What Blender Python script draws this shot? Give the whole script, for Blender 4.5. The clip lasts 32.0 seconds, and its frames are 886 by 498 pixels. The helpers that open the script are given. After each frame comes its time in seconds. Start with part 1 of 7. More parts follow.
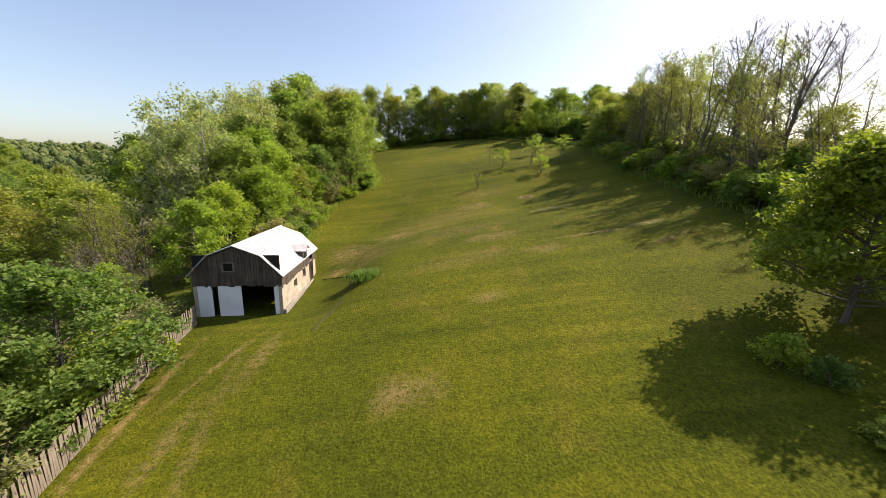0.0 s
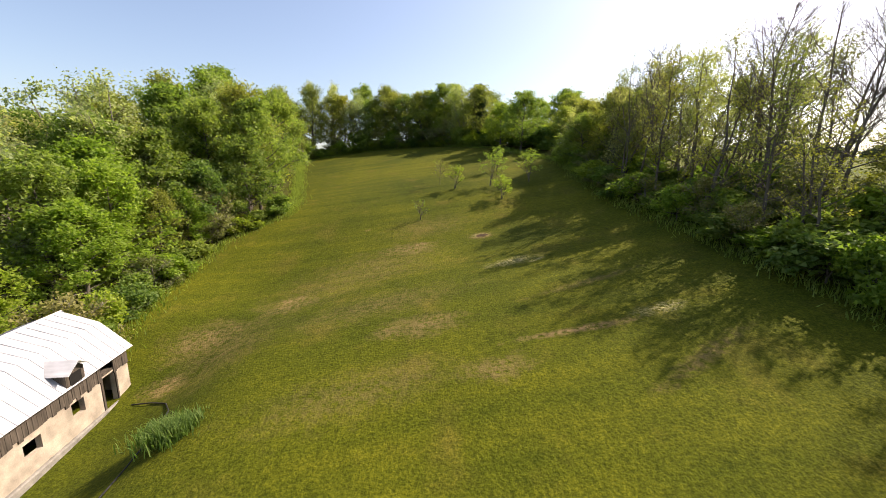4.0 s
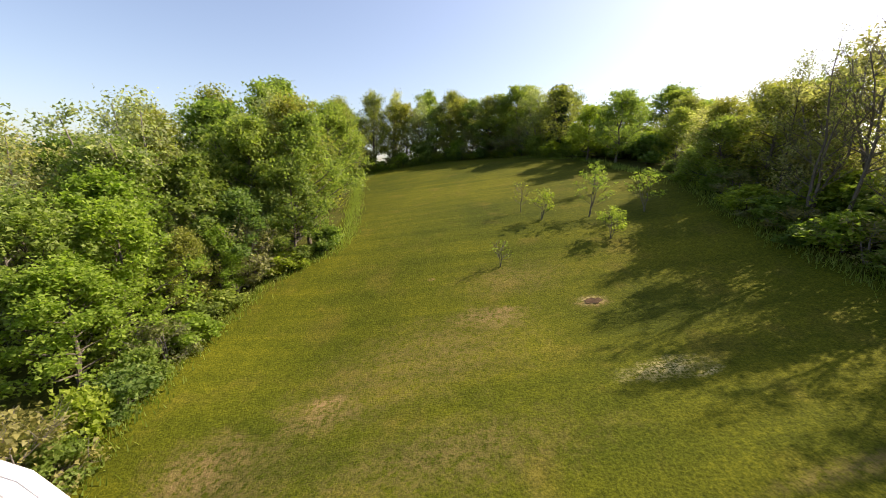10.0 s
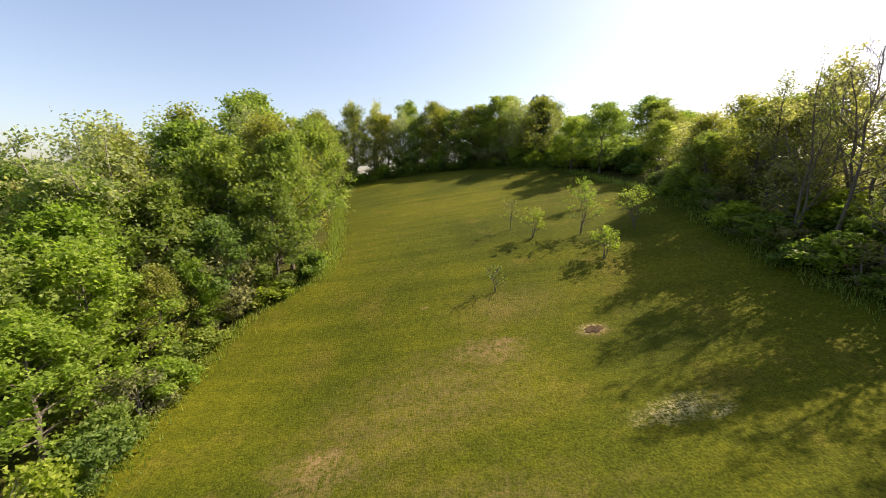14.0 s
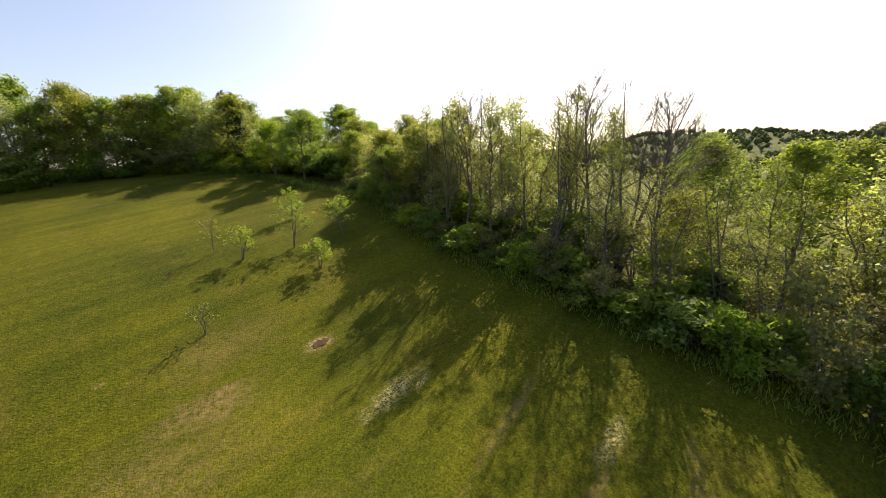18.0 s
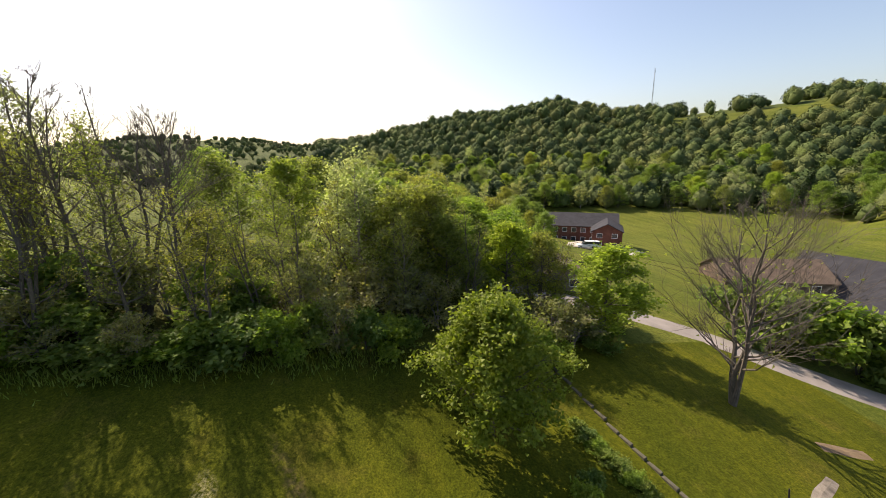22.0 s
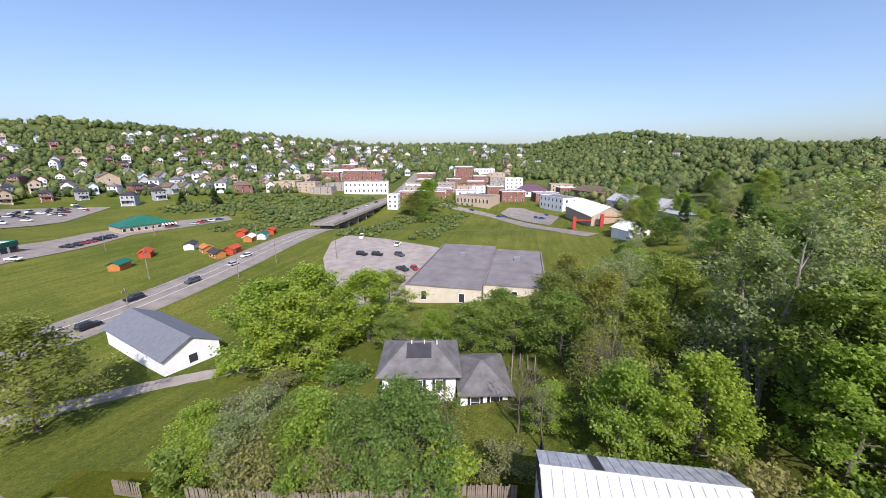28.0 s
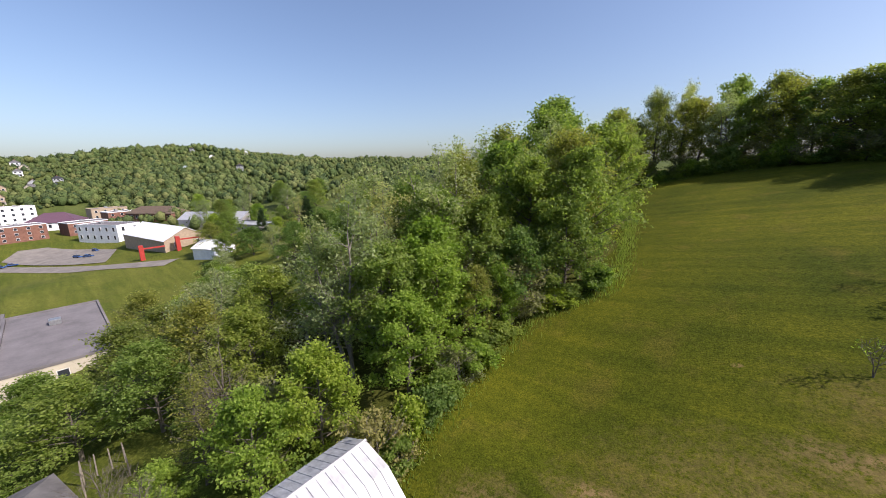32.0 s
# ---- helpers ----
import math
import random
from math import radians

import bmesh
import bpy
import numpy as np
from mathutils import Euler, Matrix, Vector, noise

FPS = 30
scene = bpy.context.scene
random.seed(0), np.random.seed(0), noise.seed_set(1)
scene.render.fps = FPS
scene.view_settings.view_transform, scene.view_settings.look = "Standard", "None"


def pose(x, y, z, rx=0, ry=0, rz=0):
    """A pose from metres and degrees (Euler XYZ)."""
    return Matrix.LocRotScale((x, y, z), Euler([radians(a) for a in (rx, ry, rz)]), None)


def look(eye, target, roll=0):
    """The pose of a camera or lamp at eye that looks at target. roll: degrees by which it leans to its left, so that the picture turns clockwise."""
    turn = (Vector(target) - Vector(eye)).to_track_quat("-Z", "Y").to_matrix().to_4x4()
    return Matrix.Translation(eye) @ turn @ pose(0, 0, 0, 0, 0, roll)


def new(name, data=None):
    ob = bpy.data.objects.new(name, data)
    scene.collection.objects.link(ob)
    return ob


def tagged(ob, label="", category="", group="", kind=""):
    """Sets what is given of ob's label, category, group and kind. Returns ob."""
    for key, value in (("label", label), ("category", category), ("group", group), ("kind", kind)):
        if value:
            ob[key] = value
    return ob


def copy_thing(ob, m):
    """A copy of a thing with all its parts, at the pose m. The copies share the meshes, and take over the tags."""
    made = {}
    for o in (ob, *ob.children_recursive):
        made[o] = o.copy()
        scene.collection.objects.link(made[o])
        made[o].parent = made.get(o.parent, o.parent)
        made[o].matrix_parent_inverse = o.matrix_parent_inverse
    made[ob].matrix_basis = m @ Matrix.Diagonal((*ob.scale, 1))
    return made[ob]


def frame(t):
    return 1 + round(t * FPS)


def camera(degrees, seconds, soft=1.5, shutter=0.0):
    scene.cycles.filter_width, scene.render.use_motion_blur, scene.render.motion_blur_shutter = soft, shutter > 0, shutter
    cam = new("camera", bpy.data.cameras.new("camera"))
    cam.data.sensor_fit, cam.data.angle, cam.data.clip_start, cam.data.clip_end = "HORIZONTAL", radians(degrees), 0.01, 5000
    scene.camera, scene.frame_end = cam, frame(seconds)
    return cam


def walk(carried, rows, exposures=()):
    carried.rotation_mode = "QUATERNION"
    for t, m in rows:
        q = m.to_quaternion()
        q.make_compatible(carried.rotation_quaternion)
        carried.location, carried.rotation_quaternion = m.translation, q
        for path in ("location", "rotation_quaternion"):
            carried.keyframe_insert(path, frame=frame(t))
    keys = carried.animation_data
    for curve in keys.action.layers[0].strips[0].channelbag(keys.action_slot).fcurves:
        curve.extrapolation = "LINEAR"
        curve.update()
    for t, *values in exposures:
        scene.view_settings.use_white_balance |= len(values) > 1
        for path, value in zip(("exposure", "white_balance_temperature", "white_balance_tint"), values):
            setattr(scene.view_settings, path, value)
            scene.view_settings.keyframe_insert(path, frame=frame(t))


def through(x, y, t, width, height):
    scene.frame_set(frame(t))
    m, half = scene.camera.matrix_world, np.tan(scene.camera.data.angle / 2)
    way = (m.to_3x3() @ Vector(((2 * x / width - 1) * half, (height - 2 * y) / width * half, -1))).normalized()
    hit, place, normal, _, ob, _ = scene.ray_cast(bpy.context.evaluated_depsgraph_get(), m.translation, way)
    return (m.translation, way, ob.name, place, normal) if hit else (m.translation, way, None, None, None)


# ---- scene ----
cam = camera(101.0, 32.0, soft=0.8)
PATH = [
    (0, (-0.40, -1.28, 11.45), (-0.295, 8.497, 9.368), 0.91),
    (1, (-0.34, 0.52, 11.84), (-0.013, 10.294, 9.772), 0.85),
    (2, (0.75, 2.57, 12.36), (1.312, 12.339, 10.291), 0.74),
    (2.3, (1.08, 3.19, 12.52), (1.709, 12.951, 10.447), 0.71),
    (2.8, (4.69, 13.02, 14.26), (5.640, 22.780, 12.276), 1.46),
    (3, (4.69, 13.48, 14.37), (5.640, 23.236, 12.385), 1.46),
    (5.5, (4.74, 19.19, 15.72), (5.441, 28.933, 13.600), 0.68),
    (6, (4.59, 20.13, 15.84), (4.801, 29.906, 13.750), 0.80),
    (6.5, (4.51, 21.00, 16.02), (4.215, 30.784, 13.953), 0.97),
    (7, (4.33, 21.93, 16.20), (3.918, 31.709, 14.146), 0.90),
    (7.5, (4.26, 22.94, 16.27), (3.735, 32.722, 14.252), 0.74),
    (8, (4.02, 23.97, 16.51), (3.460, 33.751, 14.493), 0.73),
    (8.5, (3.81, 25.00, 16.86), (3.214, 34.770, 14.831), 0.84),
    (9, (3.49, 25.96, 17.10), (2.874, 35.733, 15.076), 0.91),
    (9.5, (3.12, 26.83, 17.33), (2.499, 36.607, 15.323), 1.06),
    (10, (2.78, 27.69, 17.59), (2.141, 37.472, 15.602), 1.02),
    (10.5, (2.45, 28.40, 17.80), (1.791, 38.187, 15.840), 0.94),
    (11, (2.29, 28.87, 17.99), (1.558, 38.656, 16.064), 0.80),
    (11.5, (1.96, 29.20, 18.27), (1.205, 38.982, 16.351), 0.86),
    (12, (1.79, 29.30, 18.54), (0.973, 39.082, 16.633), 0.70),
    (12.5, (1.68, 29.36, 18.80), (0.963, 39.154, 16.900), 0.38),
    (13, (1.41, 29.43, 18.96), (0.761, 39.234, 17.090), 0.36),
    (13.5, (1.52, 29.40, 19.27), (1.000, 39.211, 17.391), 0.15),
    (15.5, (1.88, 29.04, 20.11), (3.717, 38.685, 18.210), -0.97),
    (16, (2.17, 28.93, 20.52), (4.697, 38.408, 18.559), -1.26),
    (16.5, (2.23, 28.86, 20.79), (5.789, 37.982, 18.789), -1.36),
    (17, (2.30, 28.82, 21.18), (6.872, 37.470, 19.093), -1.59),
    (17.5, (2.49, 28.77, 21.37), (8.212, 36.689, 19.253), -1.89),
    (18, (2.72, 28.74, 21.67), (9.124, 36.106, 19.503), -2.06),
    (18.5, (3.02, 28.69, 21.82), (10.147, 35.361, 19.649), -2.20),
    (19, (3.23, 28.73, 22.05), (10.912, 34.737, 19.844), -2.25),
    (19.5, (3.50, 28.68, 22.17), (11.744, 33.896, 19.958), -2.28),
    (20, (3.62, 28.72, 22.34), (12.407, 32.921, 20.088), -2.38),
    (20.5, (3.70, 28.68, 22.53), (12.945, 31.724, 20.240), -2.46),
    (21, (3.68, 28.58, 22.71), (13.303, 29.918, 20.345), -2.54),
    (21.5, (3.48, 28.67, 22.98), (13.158, 28.124, 20.517), -2.38),
    (22, (3.43, 28.59, 22.91), (12.639, 25.627, 20.391), -2.29),
    (22.5, (3.40, 28.40, 22.77), (11.404, 22.983, 20.203), -2.08),
    (23, (3.36, 28.23, 22.69), (9.985, 21.207, 20.084), -1.79),
    (23.5, (3.27, 28.04, 22.65), (8.517, 19.931, 20.043), -1.62),
    (24, (3.13, 27.80, 22.61), (6.904, 18.911, 20.000), -1.24),
    (24.5, (3.08, 27.65, 22.65), (4.894, 18.171, 20.053), -1.00),
    (26.5, (2.82, 27.96, 23.33), (-2.753, 20.032, 20.868), -0.42),
    (27, (2.55, 27.47, 23.35), (-4.792, 21.147, 20.885), -0.06),
    (27.5, (2.26, 27.24, 23.40), (-6.491, 23.063, 20.956), 0.11),
    (28, (1.75, 26.96, 23.38), (-7.726, 24.852, 20.986), -0.00),
    (28.5, (1.10, 26.66, 23.31), (-8.594, 25.868, 20.978), -0.06),
    (29, (0.56, 26.68, 23.31), (-9.175, 26.857, 21.019), -0.21),
    (29.5, (0.28, 26.85, 23.38), (-9.366, 28.209, 21.118), -0.38),
    (30, (0.08, 27.11, 23.24), (-9.313, 29.745, 21.027), -0.54),
    (30.5, (-0.05, 27.36, 23.16), (-9.055, 31.113, 20.978), -0.75),
    (31, (-0.26, 27.77, 22.83), (-8.628, 32.809, 20.674), -1.06),
    (31.5, (-0.11, 28.26, 22.91), (-7.544, 34.576, 20.717), -1.48),
    (32, (0.10, 28.44, 22.98), (-6.524, 35.611, 20.818), -1.44),
]
walk(cam, [(t, look(eye, target, roll)) for t, eye, target, roll in PATH], [(0, 0.78, 7700, 17), (13, 0.84, 7900, 19), (18, 0.7, 8000, 19), (22, 0.55, 7700, 17), (24.5, 0.52, 7100, 17), (26.5, 0.46, 6400, 18), (28.5, 0.36, 6250, 19), (30, 0.16, 6250, 19), (32, 0.3, 6600, 19)])

# ---------- light ----------
world = bpy.data.worlds.new("world")
scene.world = world
world.use_nodes = True
wn, wl = world.node_tree.nodes, world.node_tree.links
SUN_AZ, SUN_EL = radians(67), radians(44)      # clockwise from +y, and above the horizon
sky = wn.new("ShaderNodeTexSky")
sky.sky_type = "NISHITA"
sky.sun_disc = False
sky.sun_elevation, sky.sun_rotation = SUN_EL, SUN_AZ
sky.air_density, sky.dust_density, sky.ozone_density = 1.0, 2.0, 3.5
wl.new(sky.outputs[0], wn["Background"].inputs[0])
wn["Background"].inputs[1].default_value = 0.145
sun_data = bpy.data.lights.new("sun", "SUN")
sun_data.energy, sun_data.angle, sun_data.color = 5.0, radians(0.53), (1.0, 0.95, 0.86)
sun = new("sun", sun_data)
sun_way = Vector((math.sin(SUN_AZ) * math.cos(SUN_EL), math.cos(SUN_AZ) * math.cos(SUN_EL), math.sin(SUN_EL)))
sun.matrix_world = look(sun_way * 300, (0, 0, 0))

# ---------- land ----------
EYE = (2.5, 28.5)

# bearing from the hover place, where the far slope begins, where it tops out, its height there
RIDGES = np.array([
    (-40, 260, 900, 40), (0, 300, 900, 20), (45, 220, 700, 20), (76, 170, 560, 14), (82, 170, 560, 22), (91, 170, 560, 31), (100, 170, 560, 43), (112, 170, 580, 65), (117, 175, 600, 70), (121, 175, 600, 75), (126, 175, 600, 78), (131, 175, 600, 68), (136, 180, 600, 64), 
    (141, 180, 600, 60), (147, 185, 600, 66), (153.5, 190, 600, 72), (158, 205, 600, 57), (163, 250, 570, 39), (167, 330, 700, 31), (171, 560, 1400, 43), (174, 560, 1400, 42), (180, 560, 1400, 82), (182.5, 540, 1350, 86), (188, 520, 1300, 83), (193, 480, 1300, 88), 
    (201, 450, 1250, 78), (207, 420, 1150, 84), (213, 400, 1100, 89), (219.5, 370, 1050, 80), (226, 340, 1000, 72), (234, 330, 950, 68), (246, 330, 950, 46), (253, 330, 950, 47), (261, 330, 950, 49), (269, 330, 1000, 47), (279, 300, 1050, 47), (294, 260, 1100, 47), (300, 260, 1100, 46), (320, 260, 900, 40)], float)


def smooth(a, b, v):
    s = np.clip((v - a) / (b - a), 0, 1)
    return s * s * (3 - 2 * s)


def softmax(a, b, w):
    return np.maximum(a, b) + w * np.log1p(np.exp(-np.abs(a - b) / w))


def land(x, y):
    """The height of the ground."""
    x, y = np.asarray(x, float), np.asarray(y, float)
    xs = np.where(x < 32, x, 32 + 12 * np.tanh((x - 32) / 24) - 0.25 * np.maximum(0, x - 60))
    xs = np.maximum(xs, -150)
    slope = -3.3 + 0.1556 * xs + 0.190 * np.clip(y, -400, 400)
    slope = -softmax(-slope, -24.5 - 0 * x, 1.5)
    # the field dips across its middle, most on its lower side, and under the maple
    slope = slope - 2.0 * np.exp(-(((x - 3) / 28) ** 4 + ((y - 56) / 13) ** 2)) - 1.0 * np.exp(-(((x + 9) / 9) ** 2 + ((y - 48) / 9) ** 2))
    slope = slope - 1.0 * np.exp(-(((x - 24) / 9) ** 2 + ((y - 18) / 9) ** 2))
    # level ground under the barn
    pad = np.exp(-(((x + 16.5) / 7.5) ** 4 + ((y - 34.5) / 9.5) ** 4))
    slope = slope * (1 - pad) + (-1.35 + 0.05 * (y - 29)) * pad
    # the far flank of the hill falls away past its crest
    slope = slope - 0.10 * np.maximum(0, y - 145)
    ground = softmax(slope, -16.0 + 0 * x, 1.6)
    far, bearing = np.hypot(x - EYE[0], y - EYE[1]), np.degrees(np.arctan2(x - EYE[0], y - EYE[1])) % 360
    bearing = np.where(bearing > 320, bearing - 360, bearing)
    r0, r1, top = (np.interp(bearing, RIDGES[:, 0], RIDGES[:, n]) for n in (1, 2, 3))
    rise = smooth(0, 1, (far - r0) / (r1 - r0)) * (top + 16)
    rough = 3.5 * np.sin(x / 83 + 1.3 * np.sin(y / 121)) * np.sin(y / 97) + 2 * np.sin(x / 31 + y / 43)
    rise = rise + rough * smooth(r0 + 40, r1, far) - 0.012 * np.maximum(0, far - r1 - 300)
    # the shopping centre's terrace
    terrace = smooth(154.5, 160.5, bearing) * (1 - smooth(194.5, 212, bearing)) * (1 - smooth(600, 760, far))
    bench = terrace * (smooth(196, 231, far) * 8.0 + smooth(236, 395, far) * 8.2 + smooth(430, 520, far) * 5)
    # the river's bed crosses under the bridge
    bed = -5.5 * np.exp(-(((x + 262 + 0.15 * y) / 52) ** 4)) * (1 - smooth(60, 130, np.abs(y + 50)))
    return ground + np.maximum(rise, bench) + bed


def swing(x, y):
    """The valley's places, turned a little about the hover place."""
    far = math.hypot(x - EYE[0], y - EYE[1])
    b = math.degrees(math.atan2(x - EYE[0], y - EYE[1])) % 360
    b = radians(b + float(np.interp(b, [96, 116, 140, 168, 178, 188, 193, 203, 215, 235], [0, -3.6, -3.6, -2.8, -3.0, -1.7, -1.6, -2.2, -0.6, 0])))
    return EYE[0] + far * math.sin(b), EYE[1] + far * math.cos(b)


# ---------- kit ----------
def node_mat(name, rough=0.8, spec=0.3, metal=0.0):
    m = bpy.data.materials.new(name)
    m.use_nodes = True
    b = m.node_tree.nodes["Principled BSDF"]
    b.inputs["Roughness"].default_value, b.inputs["Metallic"].default_value = rough, metal
    b.inputs["Specular IOR Level"].default_value = spec
    return m, m.node_tree.nodes, m.node_tree.links, b


def coords(nodes, links, scale=(1, 1, 1), which="Object", rz=0.0):
    tc, mp = nodes.new("ShaderNodeTexCoord"), nodes.new("ShaderNodeMapping")
    mp.inputs["Scale"].default_value = scale
    mp.inputs["Rotation"].default_value = (0, 0, rz)
    links.new(tc.outputs[which], mp.inputs[0])
    return mp.outputs[0]


def noise_tex(nodes, links, vec, scale, detail=4.0, rough=0.55):
    n = nodes.new("ShaderNodeTexNoise")
    n.inputs["Scale"].default_value, n.inputs["Detail"].default_value, n.inputs["Roughness"].default_value = scale, detail, rough
    links.new(vec, n.inputs["Vector"])
    return n.outputs[0]


def ramp(nodes, links, fac, stops):
    r = nodes.new("ShaderNodeValToRGB")
    e = r.color_ramp.elements
    while len(e) < len(stops):
        e.new(0.5)
    for el, (pos, col) in zip(e, stops):
        el.position, el.color = pos, (*col, 1)
    links.new(fac, r.inputs[0])
    return r.outputs[0]


def mix(nodes, links, fac, a, b, kind="MIX"):
    m = nodes.new("ShaderNodeMix")
    m.data_type, m.blend_type = "RGBA", kind
    for sock, v in ((m.inputs[0], fac), (m.inputs[6], a), (m.inputs[7], b)):
        if isinstance(v, (int, float)):
            sock.default_value = v
        elif isinstance(v, tuple):
            sock.default_value = (*v, 1)
        else:
            links.new(v, sock)
    return m.outputs[2]


def bump(nodes, links, bsdf, height, strength=0.4, dist=0.05):
    b = nodes.new("ShaderNodeBump")
    b.inputs["Strength"].default_value, b.inputs["Distance"].default_value = strength, dist
    links.new(height, b.inputs["Height"])
    links.new(b.outputs[0], bsdf.inputs["Normal"])


def plain(name, col, rough=0.75, vary=0.25, scale=1.5, metal=0.0, bump_s=0.15, spec=0.3, fine=14.0):
    """A surface of one colour, with stains and grain at two scales."""
    m, n, l, b = node_mat(name, rough, spec, metal)
    v = coords(n, l)
    big, small = noise_tex(n, l, v, scale, 5), noise_tex(n, l, v, scale * fine, 3)
    dark = tuple(c * (1 - vary) for c in col)
    light = tuple(min(1, c * (1 + vary * 0.6)) for c in col)
    c1 = ramp(n, l, big, [(0.3, dark), (0.7, light)])
    c2 = ramp(n, l, small, [(0.3, (1 - vary * 0.6,) * 3), (0.75, (1, 1, 1))])
    l.new(mix(n, l, 1.0, c1, c2, "MULTIPLY"), b.inputs["Base Color"])
    if bump_s:
        bump(n, l, b, small, bump_s, 0.02)
    return m


def part(name, bm, material, parent=None, label=""):
    """Links a bmesh as one mesh object, under its thing or on its own."""
    me = bpy.data.meshes.new(name)
    bm.to_mesh(me)
    bm.free()
    for mt in (material if isinstance(material, (list, tuple)) else [material]):
        me.materials.append(mt)
    ob = new(name, me)
    if parent:
        ob.parent = parent
    if label:
        tagged(ob, label)
    return ob


def mesh_part(name, verts, faces, material, parent=None, label="", index=None):
    me = bpy.data.meshes.new(name)
    me.from_pydata([tuple(v) for v in verts], [], [tuple(f) for f in faces])
    for mt in (material if isinstance(material, (list, tuple)) else [material]):
        me.materials.append(mt)
    if index is not None:
        me.polygons.foreach_set("material_index", np.asarray(index, dtype=np.int32))
    me.update()
    ob = new(name, me)
    if parent:
        ob.parent = parent
    if label:
        tagged(ob, label)
    return ob


def thing(name, m, label, category, group="", kind=""):
    """An empty at the base of a thing, which carries its parts."""
    e = new(name)
    e.empty_display_size = 0.3
    e.matrix_world = m
    return tagged(e, label, category, group, kind)


def box(bm, x0, x1, y0, y1, z0, z1, bevel=0.0):
    """A box between two corners, with its edges taken off a little."""
    made = bmesh.ops.create_cube(bm, size=1.0, matrix=Matrix.Translation(((x0 + x1) / 2, (y0 + y1) / 2, (z0 + z1) / 2)) @ Matrix.Diagonal((abs(x1 - x0), abs(y1 - y0), abs(z1 - z0), 1)))
    if bevel:
        edges = list({e for v in made["verts"] for e in v.link_edges})
        bmesh.ops.bevel(bm, geom=edges, offset=bevel, segments=1, affect="EDGES")
    return bm


def boxes(*rows, bevel=0.0):
    bm = bmesh.new()
    for r in rows:
        box(bm, *r, bevel=bevel)
    return bm


def tube(bm, a, b, r0, r1=None, sides=8):
    a, b = Vector(a), Vector(b)
    r1 = r0 if r1 is None else r1
    way = b - a
    m = Matrix.Translation((a + b) / 2) @ way.to_track_quat("Z", "Y").to_matrix().to_4x4()
    bmesh.ops.create_cone(bm, cap_ends=True, segments=sides, radius1=r0, radius2=r1, depth=way.length, matrix=m)
    return bm


def prism(bm, outline, y0, y1):
    """A solid whose outline in x and z runs from y0 to y1."""
    front = [bm.verts.new((x, y0, z)) for x, z in outline]
    back = [bm.verts.new((x, y1, z)) for x, z in outline]
    bm.faces.new(front)
    bm.faces.new(back[::-1])
    n = len(outline)
    for i in range(n):
        bm.faces.new((front[i], back[i], back[(i + 1) % n], front[(i + 1) % n]))
    bmesh.ops.recalc_face_normals(bm, faces=bm.faces[:])
    return bm


def slab(bm, a, b, c, d, thick):
    """A sheet on four corners, of a thickness, downwards along its normal."""
    a, b, c, d = (Vector(v) for v in (a, b, c, d))
    n = (b - a).cross(d - a).normalized() * thick
    if n.z < 0:
        n = -n
    top = [bm.verts.new(v) for v in (a, b, c, d)]
    low = [bm.verts.new(v - n) for v in (a, b, c, d)]
    bm.faces.new(top)
    bm.faces.new(low[::-1])
    for i in range(4):
        bm.faces.new((top[i], low[i], low[(i + 1) % 4], top[(i + 1) % 4]))
    bmesh.ops.recalc_face_normals(bm, faces=bm.faces[:])
    return bm


# ---------- the ground ----------
def ground_mat(name, low, high, dry, scale, bump_s=0.5):
    """Grass: broad tones, dry patches and fine tufts."""
    m, n, l, b = node_mat(name, 0.95, 0.1)
    v = coords(n, l)
    broad, mid, fine, tuft = (noise_tex(n, l, v, s, d, 0.6) for s, d in ((0.05 * scale, 3), (0.25 * scale, 5), (2.2 * scale, 4), (7.0 * scale, 3)))
    c = ramp(n, l, broad, [(0.35, low), (0.65, high)])
    c = mix(n, l, ramp(n, l, mid, [(0.55, (0, 0, 0)), (0.80, (0.5, 0.5, 0.5))]), c, dry)
    c = mix(n, l, 1.0, c, ramp(n, l, fine, [(0.3, (0.68, 0.72, 0.64)), (0.72, (1.18, 1.14, 1.14))]), "MULTIPLY")
    c = mix(n, l, 1.0, c, ramp(n, l, tuft, [(0.32, (0.54, 0.58, 0.5)), (0.68, (1.26, 1.22, 1.2))]), "MULTIPLY")
    # the mower's passes along the slope, and single blades
    passes = noise_tex(n, l, coords(n, l, (0.05, 0.75, 0.05), rz=0.12), 0.9 * scale, 3, 0.5)
    c = mix(n, l, 1.0, c, ramp(n, l, passes, [(0.38, (0.84, 0.88, 0.84)), (0.62, (1.12, 1.08, 1.1))]), "MULTIPLY")
    blade = noise_tex(n, l, v, 19.0 * scale, 2, 0.6)
    c = mix(n, l, 1.0, c, ramp(n, l, blade, [(0.35, (0.74, 0.78, 0.72)), (0.65, (1.18, 1.15, 1.15))]), "MULTIPLY")
    l.new(c, b.inputs["Base Color"])
    bump(n, l, b, tuft, bump_s, 0.12)
    return m


